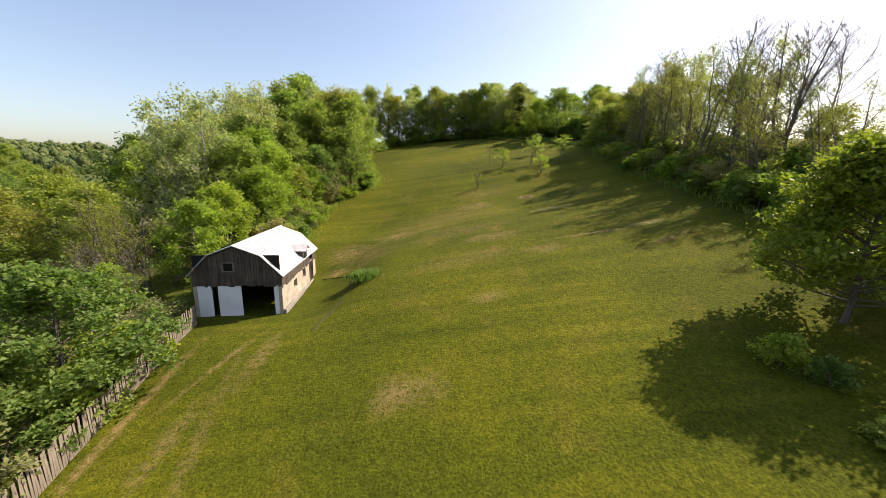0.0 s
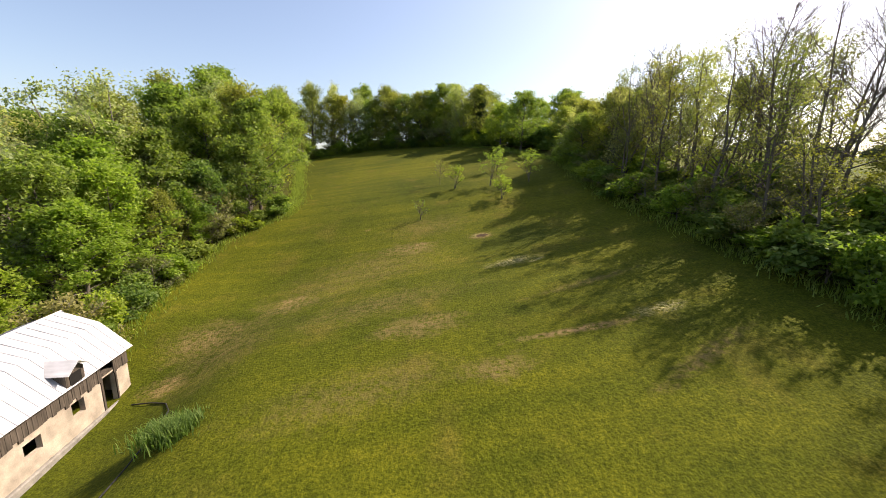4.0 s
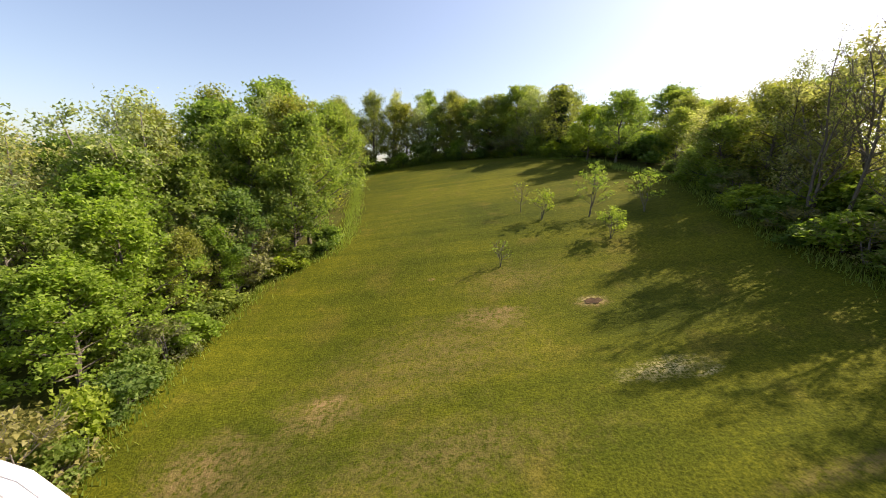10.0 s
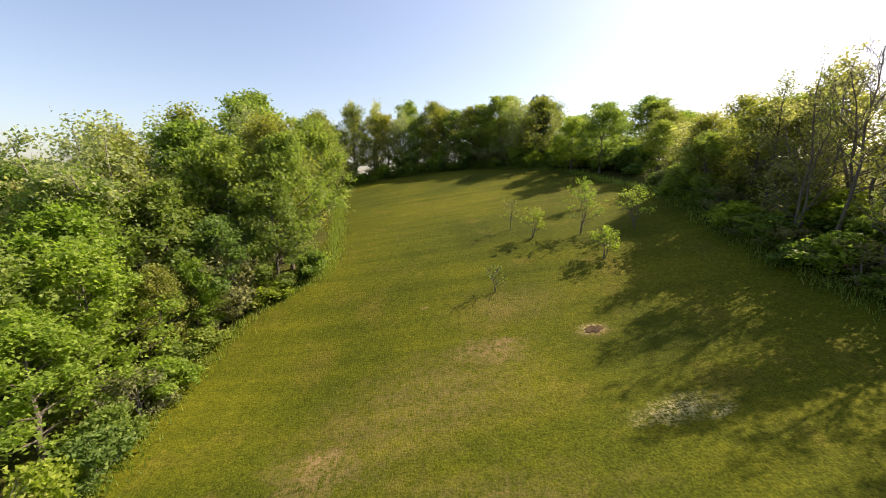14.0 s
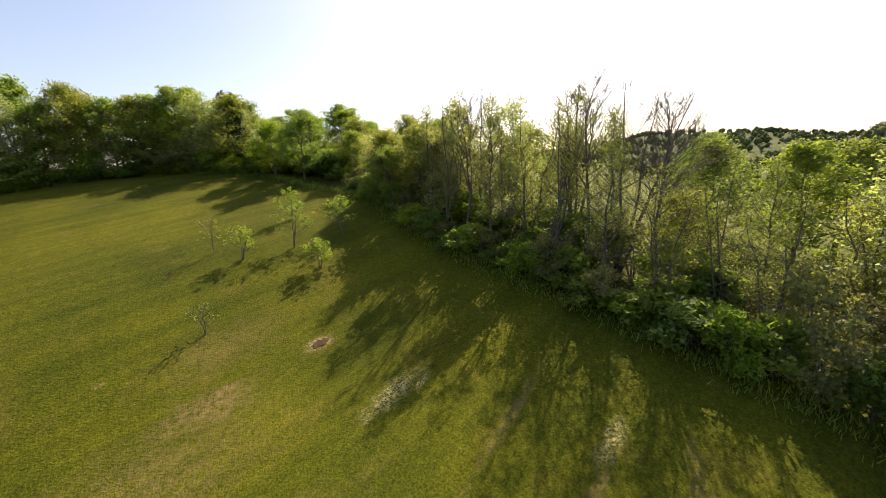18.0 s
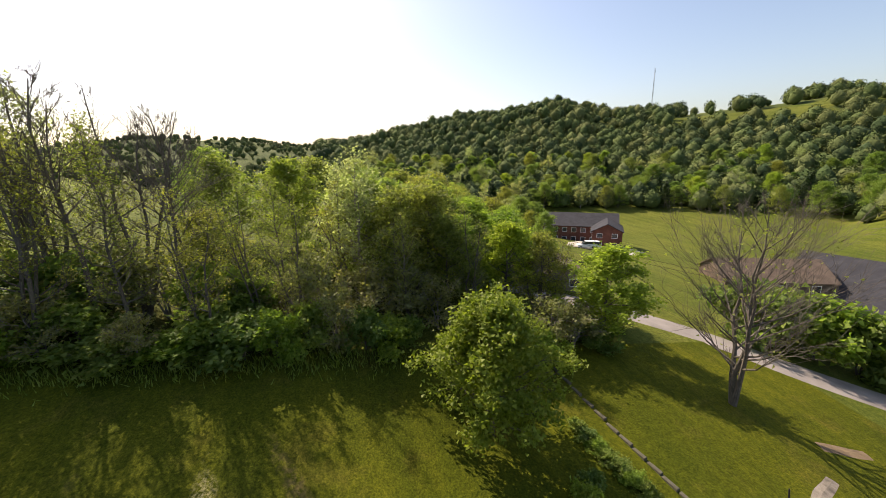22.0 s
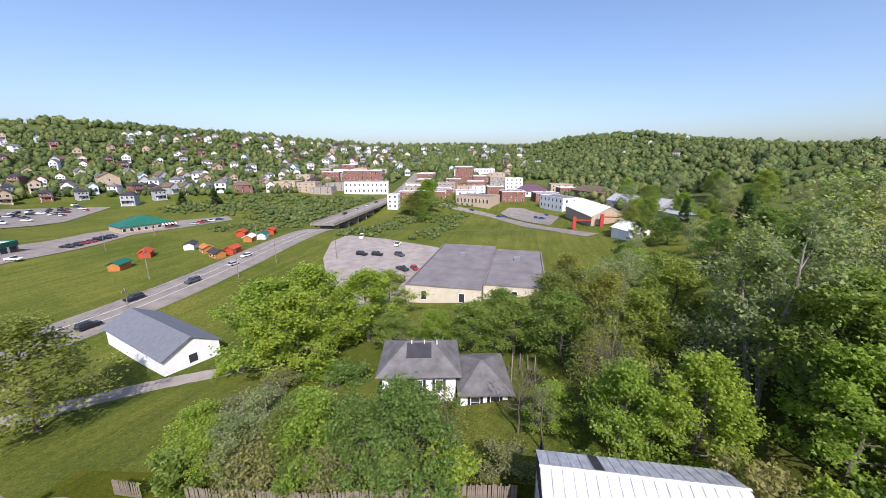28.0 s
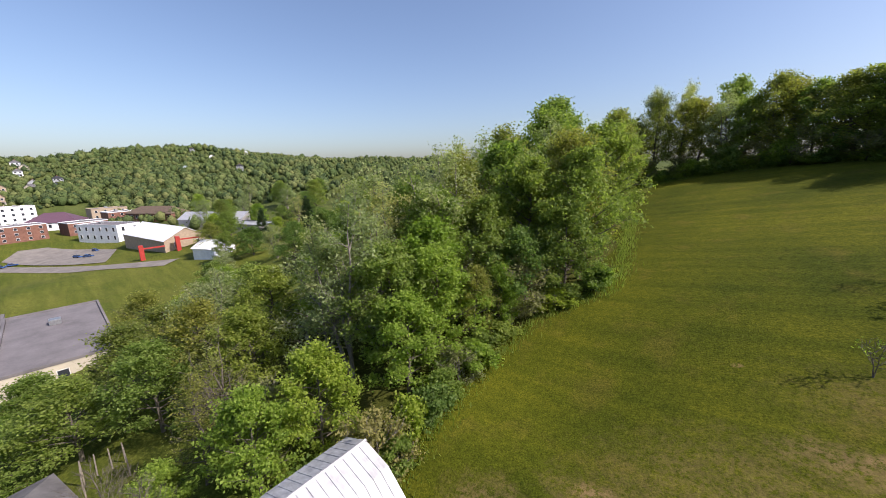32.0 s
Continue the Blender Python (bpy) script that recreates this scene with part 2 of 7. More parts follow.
def worn_spots(m, spots, colour, fleck, gap):
    """Thin places in the grass: x, y, two half-widths, a turn and how bare each one is."""
    n, l = m.node_tree.nodes, m.node_tree.links
    sock = n["Principled BSDF"].inputs["Base Color"]
    under = sock.links[0].from_socket
    tc = n.new("ShaderNodeTexCoord")
    wob, grain = noise_tex(n, l, tc.outputs["Object"], 0.8, 6, 0.7), noise_tex(n, l, tc.outputs["Object"], fleck, 5, 0.75)
    total = None
    for x, y, rx, ry, turn, bare_ in spots:
        mp, ln, ad, mr = n.new("ShaderNodeMapping"), n.new("ShaderNodeVectorMath"), n.new("ShaderNodeMath"), n.new("ShaderNodeMapRange")
        mp.vector_type, ln.operation, ad.operation = "TEXTURE", "LENGTH", "MULTIPLY_ADD"
        mp.inputs["Location"].default_value, mp.inputs["Rotation"].default_value, mp.inputs["Scale"].default_value = (x, y, 0), (0, 0, radians(turn)), (rx, ry, 1000)
        l.new(tc.outputs["Object"], mp.inputs[0])
        l.new(mp.outputs[0], ln.inputs[0])
        l.new(wob, ad.inputs[0])
        ad.inputs[1].default_value = 2.2
        l.new(ln.outputs["Value"], ad.inputs[2])
        l.new(ad.outputs[0], mr.inputs[0])
        for k, v in ((1, 1.2), (2, 2.3), (3, bare_), (4, 0.0)):
            mr.inputs[k].default_value = v
        if total is None:
            total = mr.outputs[0]
        else:
            mx = n.new("ShaderNodeMath")
            mx.operation = "MAXIMUM"
            l.new(total, mx.inputs[0])
            l.new(mr.outputs[0], mx.inputs[1])
            total = mx.outputs[0]
    flecks = ramp(n, l, grain, [(gap, (0, 0, 0)), (gap + 0.16, (1, 1, 1))])
    both = n.new("ShaderNodeMath")
    both.operation = "MULTIPLY"
    l.new(total, both.inputs[0])
    l.new(flecks, both.inputs[1])
    l.new(mix(n, l, both.outputs[0], under, colour), sock)


FIELD = ground_mat("field_grass", (0.060, 0.076, 0.006), (0.115, 0.122, 0.009), (0.175, 0.130, 0.032), 1.0, 0.6)
worn_spots(FIELD, [
    (-6.1, 48.6, 1.6, 1, 0, 0.9), (-6, 47.6, 3.4, 2.2, 0, 0.55), (6.1, 57.2, 1.2, 0.8, 0, 0.9), (4.9, 56.2, 3.6, 2.0, 0, 0.6), (-2.1, 16.8, 2.3, 1.5, 0, 0.55), (5.5, 38.5, 3.2, 1.5, 0, 0.6),
    (-11.5, 44, 3.4, 2.6, 0, 0.6), (-12.2, 39.5, 1.6, 1.3, 0, 0.9), (3.5, 25.5, 1.6, 0.9, 0, 0.55), (-12.5, 22, 0.8, 3.2, 0, 0.55), (-14.5, 15.5, 0.7, 3, 0, 0.55), (-0.7, 63.3, 0.45, 0.3, 0, 1), (9.5, 33, 2.2, 1, 0, 0.55),
    (15.2, 35.2, 4.3, 0.34, 2, 1), (-18.2, 16, 0.45, 9, 1.5, 0.9), (-9, 3.5, 3, 3.2, 0, 0.95), (-13.5, 5, 1.2, 4.2, 0, 0.6), (-15.5, -4, 1, 6, 0, 0.6), (-12.5, 14, 0.5, 9, 12, 0.35), (-15.4, 21, 0.35, 4, -20, 0.7), (13.3, 57, 1.3, 0.9, 0, 0.9),
    (0, 52, 9, 5, 20, 0.32), (-9, 42, 4, 5, 0, 0.34), (2, 43, 8, 2.6, 8, 0.3), (7, 62, 6, 3, 0, 0.25), (20.5, 31.5, 4.5, 0.5, 24, 0.5), (18.5, 41, 5, 0.5, 12, 0.4), (2, 33, 6, 2, 10, 0.28)], (0.26, 0.17, 0.08), 2.6, 0.40)
worn_spots(FIELD, [(14.6, 48.1, 2.7, 0.96, 12, 0.8), (13.3, 57.3, 1.17, 0.72, 8, 0.8), (21, 36, 2.16, 0.56, 8, 0.8), (16.6, 47.4, 0.9, 0.3, 20, 1.0)], (0.52, 0.44, 0.22), 5.0, 0.45)
ROUGH = ground_mat("rough_grass", (0.088, 0.115, 0.018), (0.14, 0.152, 0.03), (0.17, 0.145, 0.05), 0.7)
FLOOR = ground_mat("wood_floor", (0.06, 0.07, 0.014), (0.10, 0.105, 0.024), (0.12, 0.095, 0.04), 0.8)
FAR_WOOD = ground_mat("far_wood_floor", (0.075, 0.10, 0.03), (0.11, 0.135, 0.04), (0.12, 0.12, 0.05), 0.25)


def spaced(half, fine, step, end):
    inner = list(np.arange(0, fine + 0.01, step))
    while inner[-1] < end:
        inner.append(inner[-1] * 1.0 + max(step, (inner[-1] - fine) * 0.055 + step))
    return np.array([-v for v in inner[:0:-1]] + inner)


GX = spaced(0, 200, 2.5, 4200)
GY = spaced(0, 200, 2.5, 4200)
gx, gy = np.meshgrid(GX, GY)
gz = land(gx, gy)


def on_ground(x, y):
    """The height of the ground's mesh at a place."""
    i = int(np.clip(np.searchsorted(GX, x) - 1, 0, len(GX) - 2))
    j = int(np.clip(np.searchsorted(GY, y) - 1, 0, len(GY) - 2))
    u, v = (x - GX[i]) / (GX[i + 1] - GX[i]), (y - GY[j]) / (GY[j + 1] - GY[j])
    return float((gz[j, i] * (1 - u) + gz[j, i + 1] * u) * (1 - v) + (gz[j + 1, i] * (1 - u) + gz[j + 1, i + 1] * u) * v)


def in_wood(x, y):
    """Where the woods beside the field stand: past its left and its right edge, and past its top."""
    left = np.interp(y, [41, 50, 57, 66, 73, 77, 92, 128, 200], [-18.5, -19.7, -20.6, -19, -13.6, -13.6, -17.5, -27, -50])
    right = np.interp(y, [22, 26, 38, 52, 62, 72, 85, 92, 111, 127, 140], [33, 32.5, 31, 31.5, 30.5, 31.5, 33, 30, 26, 17, 6])
    left, right = left - 1.6, right + 1.6
    return ((y > 41) & (x < left) & (x > left - 60)) | ((y > 22) & (x > right) & (x < right + 16)) | ((y > 136) & (y < 190) & (np.abs(x) < 120))


nx, ny = len(GX), len(GY)
ids = np.arange(nx * ny).reshape(ny, nx)
quads = np.stack([ids[:-1, :-1], ids[:-1, 1:], ids[1:, 1:], ids[1:, :-1]], -1).reshape(-1, 4)
cx, cy = ((gx[:-1, :-1] + gx[1:, 1:]) / 2).ravel(), ((gy[:-1, :-1] + gy[1:, 1:]) / 2).ravel()
far_off = np.hypot(cx - EYE[0], cy - EYE[1])
which = np.zeros(len(quads), int) + 1
which[(cy > -20) & (cx > -22) & (cx < 33) & (cy < 146)] = 0
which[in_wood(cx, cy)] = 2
hill = land(cx, cy) > -11
turn_ = np.degrees(np.arctan2(cx - EYE[0], cy - EYE[1])) % 360
which[(far_off > 230) & hill & ~((turn_ > 155.5) & (turn_ < 211) & (far_off < 620))] = 3
# two meadows on the far hill
which[(turn_ > 139) & (turn_ < 153.5) & (far_off > 440) & (far_off < 500)] = 1
which[(turn_ > 140.5) & (turn_ < 150) & (far_off > 535) & (far_off < 680)] = 1
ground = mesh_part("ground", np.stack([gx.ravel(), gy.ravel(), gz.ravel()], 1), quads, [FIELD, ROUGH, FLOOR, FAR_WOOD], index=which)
ground.data.polygons.foreach_set("use_smooth", [True] * len(quads))
tagged(ground, "mown grass field on a hillside above a green valley", "ground", kind="structure")


# ---------- trees ----------
def leaf_mat(name, low, high, through=0.35):
    """Leaves, each of its own tone, through which some light comes."""
    m = bpy.data.materials.new(name)
    m.use_nodes = True
    n, l = m.node_tree.nodes, m.node_tree.links
    b = n["Principled BSDF"]
    b.inputs["Roughness"].default_value, b.inputs["Specular IOR Level"].default_value = 0.55, 0.25
    geo, info = n.new("ShaderNodeNewGeometry"), n.new("ShaderNodeObjectInfo")
    c = ramp(n, l, geo.outputs["Random Per Island"], [(0.0, low), (1.0, high)])
    tone = ramp(n, l, info.outputs["Random"], [(0.0, (0.78, 0.86, 0.8)), (0.5, (1.0, 1.0, 1.0)), (1.0, (1.18, 1.05, 0.9))])
    c = mix(n, l, 1.0, c, tone, "MULTIPLY")
    l.new(c, b.inputs["Base Color"])
    t, ms = n.new("ShaderNodeBsdfTranslucent"), n.new("ShaderNodeMixShader")
    l.new(mix(n, l, 1.0, c, (1.1, 1.2, 0.65), "MULTIPLY"), t.inputs[0])
    ms.inputs[0].default_value = through
    l.new(b.outputs[0], ms.inputs[1])
    l.new(t.outputs[0], ms.inputs[2])
    l.new(ms.outputs[0], n["Material Output"].inputs[0])
    return m


def bark_mat(name, low, high):
    m, n, l, b = node_mat(name, 0.9, 0.15)
    v = coords(n, l, (1, 1, 0.15))
    f = noise_tex(n, l, v, 14, 5, 0.65)
    l.new(ramp(n, l, f, [(0.3, low), (0.7, high)]), b.inputs["Base Color"])
    bump(n, l, b, f, 0.6, 0.03)
    return m


BARK = bark_mat("bark", (0.07, 0.06, 0.048), (0.185, 0.16, 0.13))
PALE_BARK = bark_mat("pale_bark", (0.12, 0.10, 0.085), (0.30, 0.27, 0.24))
LEAF_BRIGHT = leaf_mat("leaf_bright", (0.17, 0.26, 0.035), (0.37, 0.47, 0.085), 0.6)
LEAF_MID = leaf_mat("leaf_mid", (0.145, 0.215, 0.04), (0.31, 0.39, 0.1), 0.6)
LEAF_DARK = leaf_mat("leaf_dark", (0.105, 0.18, 0.04), (0.23, 0.31, 0.085), 0.56)
LEAF_OLIVE = leaf_mat("leaf_olive", (0.15, 0.18, 0.04), (0.33, 0.355, 0.095), 0.6)
LEAF_BROWN = leaf_mat("leaf_brown", (0.17, 0.18, 0.065), (0.31, 0.31, 0.125), 0.5)
LEAF_PALE = leaf_mat("leaf_pale", (0.24, 0.28, 0.13), (0.47, 0.50, 0.26), 0.66)
LEAF_MAPLE = leaf_mat("leaf_maple", (0.115, 0.175, 0.022), (0.26, 0.335, 0.055), 0.52)
LEAF_PINE = leaf_mat("leaf_pine", (0.018, 0.045, 0.012), (0.05, 0.085, 0.022), 0.15)


def limbs_mesh(segs):
    """One mesh of tapered sticks; a row is start, end, two radii and a number of sides."""
    verts, faces = [], []
    for a, b, r0, r1, k in segs:
        way = b - a
        way = way / (np.linalg.norm(way) + 1e-9)
        side = np.cross(way, (0.3, 0.5, 0.81) if abs(way[2]) > 0.9 else (0, 0, 1.0))
        side /= np.linalg.norm(side)
        up = np.cross(way, side)
        base = len(verts)
        for p, r in ((a, r0), (b, r1)):
            for i in range(k):
                w = 2 * math.pi * i / k
                verts.append(p + (side * math.cos(w) + up * math.sin(w)) * r)
        for i in range(k):
            faces.append((base + i, base + (i + 1) % k, base + k + (i + 1) % k, base + k + i))
        faces.append(tuple(base + k + i for i in range(k)))
    return verts, faces


def leaves_mesh(centres, size, rng, flat=0.5):
    """One small pointed leaf or spray at each centre."""
    n = len(centres)
    nrm = rng.normal(size=(n, 3))
    nrm[:, 2] = np.abs(nrm[:, 2]) + flat
    nrm /= np.linalg.norm(nrm, axis=1)[:, None]
    u = np.cross(nrm, rng.normal(size=(n, 3)))
    u /= np.linalg.norm(u, axis=1)[:, None]
    v = np.cross(nrm, u)
    s = size * rng.uniform(0.6, 1.35, n)[:, None]
    tri = np.stack([centres - u * s * 0.62, centres + v * s * 0.9, centres + u * s * 0.62 - nrm * s * 0.15], 1)
    return tri.reshape(-1, 3), np.arange(3 * n).reshape(n, 3)


def grow(seed, h, spread, low=0.25, ends=70, per=60, leaf=0.3, clump=0.7, droop=0.0, fork=False, shape=0.55, girth=0.017):
    """Sticks and leaf centres of a tree of height h: a bent trunk, limbs out to the crown's skin, twigs, and a clump round each tip."""
    rng = np.random.default_rng(seed)
    segs, tips = [], []
    lean = h / 12
    stems = [(rng.uniform(-0.5, 0.5, 2) * lean * (1.0 if fork else 0.25), 1.0)]
    if fork:
        stems += [(rng.uniform(-1, 1, 2) * 1.6 * lean, rng.uniform(0.75, 0.95)) for _ in range(2)]
    for off, tall in stems:
        pts = [np.array([0, 0, -0.3])]
        for k in range(1, 7):
            f = k / 6
            pts.append(np.array([off[0] * f * 1.6 + rng.normal() * 0.12 * lean, off[1] * f * 1.6 + rng.normal() * 0.12 * lean, h * 0.94 * tall * f]))
        r0 = girth * h
        rad = [r0 * (1 - 0.86 * k / 6) for k in range(7)]
        for k in range(6):
            segs.append((pts[k], pts[k + 1], rad[k] * (1.25 if k == 0 else 1), rad[k + 1], 7))
        count = ends // (4 * len(stems)) + 1
        for i in range(count):
            f = low + (0.97 - low) * ((i + rng.uniform(0, 0.9)) / count)
            k = min(5, int(f * 6))
            start = pts[k] + (pts[k + 1] - pts[k]) * (f * 6 - k)
            turn = i * 2.4 + rng.normal() * 0.35
            g = (f - low) / (1 - low)
            reach = spread * (math.sin(math.pi * min(1, (0.16 + 0.84 * g) ** shape)) * 0.9 + 0.14) * rng.uniform(0.75, 1.12)
            rise = reach * (0.35 + 0.75 * g) * (1 - droop)
            end = start + np.array([math.cos(turn) * reach, math.sin(turn) * reach, rise])
            mid = (start + end) / 2 + np.array([rng.normal() * 0.15, rng.normal() * 0.15, -0.06 * reach + rng.normal() * 0.1])
            rr = max(0.025, rad[k] * 0.5)
            segs += [(start, mid, rr, rr * 0.62, 5), (mid, end, rr * 0.62, rr * 0.2, 4)]
            for j in range(4):
                p = mid + (end - mid) * (j / 3) if j < 3 else start + (mid - start) * 0.7
                tip = p + np.array([math.cos(turn + rng.normal() * 0.9), math.sin(turn + rng.normal() * 0.9), rng.uniform(0.0, 0.9) - droop]) * reach * rng.uniform(0.2, 0.42)
                segs.append((p, tip, rr * 0.3, 0.012, 3))
                tips.append(tip)
    tips.append(np.array([stems[0][0][0] * 1.6, stems[0][0][1] * 1.6, h * 0.97]))
    tips = np.array(tips)
    where = np.repeat(tips, per, 0)
    where = where + rng.normal(size=where.shape).clip(-1.45, 1.45) * np.array([clump, clump, clump * 0.72]) * rng.uniform(0.35, 1.1, (len(where), 1))
    where[:, 2] = np.maximum(where[:, 2], 0.25)
    return segs, where, rng


def twiggy(segs, rng, rounds=2, reach=0.9, k=3):
    """Adds fine bare twigs to the thin sticks."""
    last = [s for s in segs if s[4] <= 4]
    out = list(segs)
    for _ in range(rounds):
        fresh = []
        for a, b, r0, r1, _n in last:
            way = b - a
            ln = np.linalg.norm(way)
            for _j in range(k):
                p = a + way * rng.uniform(0.35, 1.0)
                d = way / ln + rng.normal(size=3) * 0.42
                d[2] += 0.25
                fresh.append((p, p + d / np.linalg.norm(d) * ln * rng.uniform(0.65, 1.1) * reach, max(0.011, r1 * 0.6), 0.005, 3))
        out += fresh
        last = fresh
    return out


def tree(name, label, category, bark, leaf, seed, h, spread, bare=False, leaf_size=0.3, flat=0.5, **kw):
    """A tree with a trunk and a crown, at the origin."""
    segs, where, rng = grow(seed, h, spread, **kw)
    root = thing(name, Matrix.Identity(4), label, category)
    if bare:
        segs = twiggy(segs, rng, 2 if bare is True else bare)
    if kw.get("per", 60) > 3:
        mesh_part("trunk", *limbs_mesh(segs), bark, root)
    else:
        mesh_part("trunk", *limbs_mesh([g for g in segs if g[4] == 7]), bark, root)
        mesh_part("limb_frame", *limbs_mesh([g for g in segs if g[4] == 5 or g[4] == 4]), bark, root)
        mesh_part("twig_crown", *limbs_mesh([g for g in segs if g[4] == 3]), bark, root, "fine bare twigs")
    if kw.get("per", 60):
        v, f = leaves_mesh(where, leaf_size, rng, flat)
        mesh_part("crown", v, f, leaf, root)
    return root


KINDS = {
    "bright": [tree("broadleaf_tree", "bright yellow-green broadleaf tree in spring leaf", "tree", BARK, LEAF_BRIGHT, s, 11.5, 3.9, low=0.12, ends=110, per=106, leaf_size=0.225, clump=0.62) for s in (1, 2)],
    "mid": [tree("deciduous_tree", "full green broadleaf tree in fresh leaf", "tree", BARK, LEAF_MID, s, 12.5, 4.3, low=0.10, ends=116, per=104, leaf_size=0.225, clump=0.66) for s in (3, 4, 5)],
    "dark": [tree("dense_tree", "dark green dense broadleaf tree", "tree", BARK, LEAF_DARK, s, 11.0, 4.0, low=0.08, ends=110, per=106, leaf_size=0.225, clump=0.62) for s in (6, 7)],
    "olive": [tree("young_leaf_tree", "olive-green tree with thin young leaves", "tree", BARK, LEAF_OLIVE, s, 13.5, 4.0, low=0.15, ends=120, per=70, leaf_size=0.22, clump=0.75, bare=1) for s in (8, 9)],
    "pale": [tree("budding_tree", "tall pale grey-green tree with sparse budding leaves", "tree", PALE_BARK, LEAF_PALE, s, 15.0, 3.2, low=0.2, ends=120, per=50, leaf_size=0.2, clump=0.7, bare=1, fork=True, girth=0.013) for s in (10, 11)],
    "thin": [tree("slender_tree", "tall slender tree with bare limbs and a few leaves", "tree", BARK, LEAF_OLIVE, s, 15.5, 1.9, low=0.2, ends=130, per=22, leaf_size=0.13, clump=0.5, bare=1, girth=0.009, droop=-0.6, fork=s % 2 == 0) for s in (12, 13, 14)],
    "bare": [tree("bare_tree", "tall leafless tree with fine grey twigs", "tree", BARK, LEAF_BROWN, s, 17.0, 2.7, low=0.34, ends=84, per=0, bare=True, girth=0.010, droop=-0.6, fork=s == 16) for s in (15, 16)],
    "shrub": [tree("shrub", "dense green shrub at the wood's edge", "shrub", BARK, m, s, 3.4, 2.0, low=0.02, ends=60, per=40, leaf_size=0.28, clump=0.5, fork=True) for s, m in ((17, LEAF_MID), (18, LEAF_BRIGHT), (19, LEAF_DARK))],
    "brush": [tree("brush", "tangled brown brush with thin new leaves", "shrub", PALE_BARK, LEAF_BROWN, s, 4.6, 2.3, low=0.05, ends=72, per=26, leaf_size=0.19, clump=0.5, fork=True, bare=1) for s in (20, 21)],
    "pine": [tree("conifer", "dark green conifer with a pointed top", "tree", BARK, LEAF_PINE, 22, 13.0, 3.0, low=0.08, ends=120, per=52, leaf_size=0.3, clump=0.45, droop=0.75, shape=0.3)],
}
USED = {}
# how high the woods' crowns reach, seen from the hover place: bearing and elevation in degrees
CANOPY = np.array([(-62, 2.6), (-53, 4.2), (-44, 6.8), (-39, 6.2), (-33, 9.2), (-26, 10.6), (-19, 11.0), (-9, 11.0), (-4, 10.9), (2, 8.6), (4.5, 11.0), (9, 10.9), (14, 10.6), (18, 7.6), (21, 9.0), (25.5, 10.6), (30, 7.4), (34, 6.6), (38, 10.2), (43, 12.0),
                   (49, 12.6), (55, 11.2), (60, 13.8), (66, 13.8), (69, 11.5), (75, 8.4), (79, 5.4), (84, 4.6), (88, 5.6), (92, 6.1), (99, 3.6), (107, 1.0), (112, -0.8), (119.5, -5.5), (126, -8)])
TALL = {"bright": 11.9, "mid": 12.9, "dark": 11.4, "olive": 14.0, "pale": 15.6, "thin": 16.0, "bare": 17.5, "pine": 13.2}


def kept_low(kind, x, y, height):
    """The height of a tree, so that its top stays under the canopy's line."""
    far, b = math.hypot(x - EYE[0], y - EYE[1]), (math.degrees(math.atan2(x - EYE[0], y - EYE[1])) + 180) % 360 - 180
    if kind not in TALL or not -62 < b < 126 or far < 8:
        return height
    top = 21.0 + far * math.tan(radians(float(np.interp(b, CANOPY[:, 0], CANOPY[:, 1])) + 0.3)) - on_ground(x, y)
    return max(0.3, min(height, top / TALL[kind]))


def plant(kind, x, y, height=1.0, wide=None, sink=0.1, group="", which=None, turn=None, label=""):
    """One more tree of a kind on the ground, made taller or wider."""
    x, y = swing(x, y)
    k = USED.get(kind, 0)
    USED[kind] = k + 1
    src = KINDS[kind][k % len(KINDS[kind]) if which is None else which]
    wide = height if wide is None else wide
    height = kept_low(kind, x, y, height)
    made = copy_thing(src, Matrix.Identity(4))
    made.matrix_world = Matrix.Translation((x, y, on_ground(x, y) - sink)) @ Matrix.Rotation(k * 2.399 if turn is None else turn, 4, "Z") @ Matrix.Diagonal((wide, wide, height, 1))
    if group or label:
        tagged(made, label, "", group)
    return made


rng = np.random.default_rng(11)


def edge(points, step):
    """Places along a line of corners, a step apart."""
    out = []
    for (x0, y0), (x1, y1) in zip(points, points[1:]):
        n = max(1, int(math.hypot(x1 - x0, y1 - y0) / step))
        out += [(x0 + (x1 - x0) * i / n, y0 + (y1 - y0) * i / n) for i in range(n)]
    return out


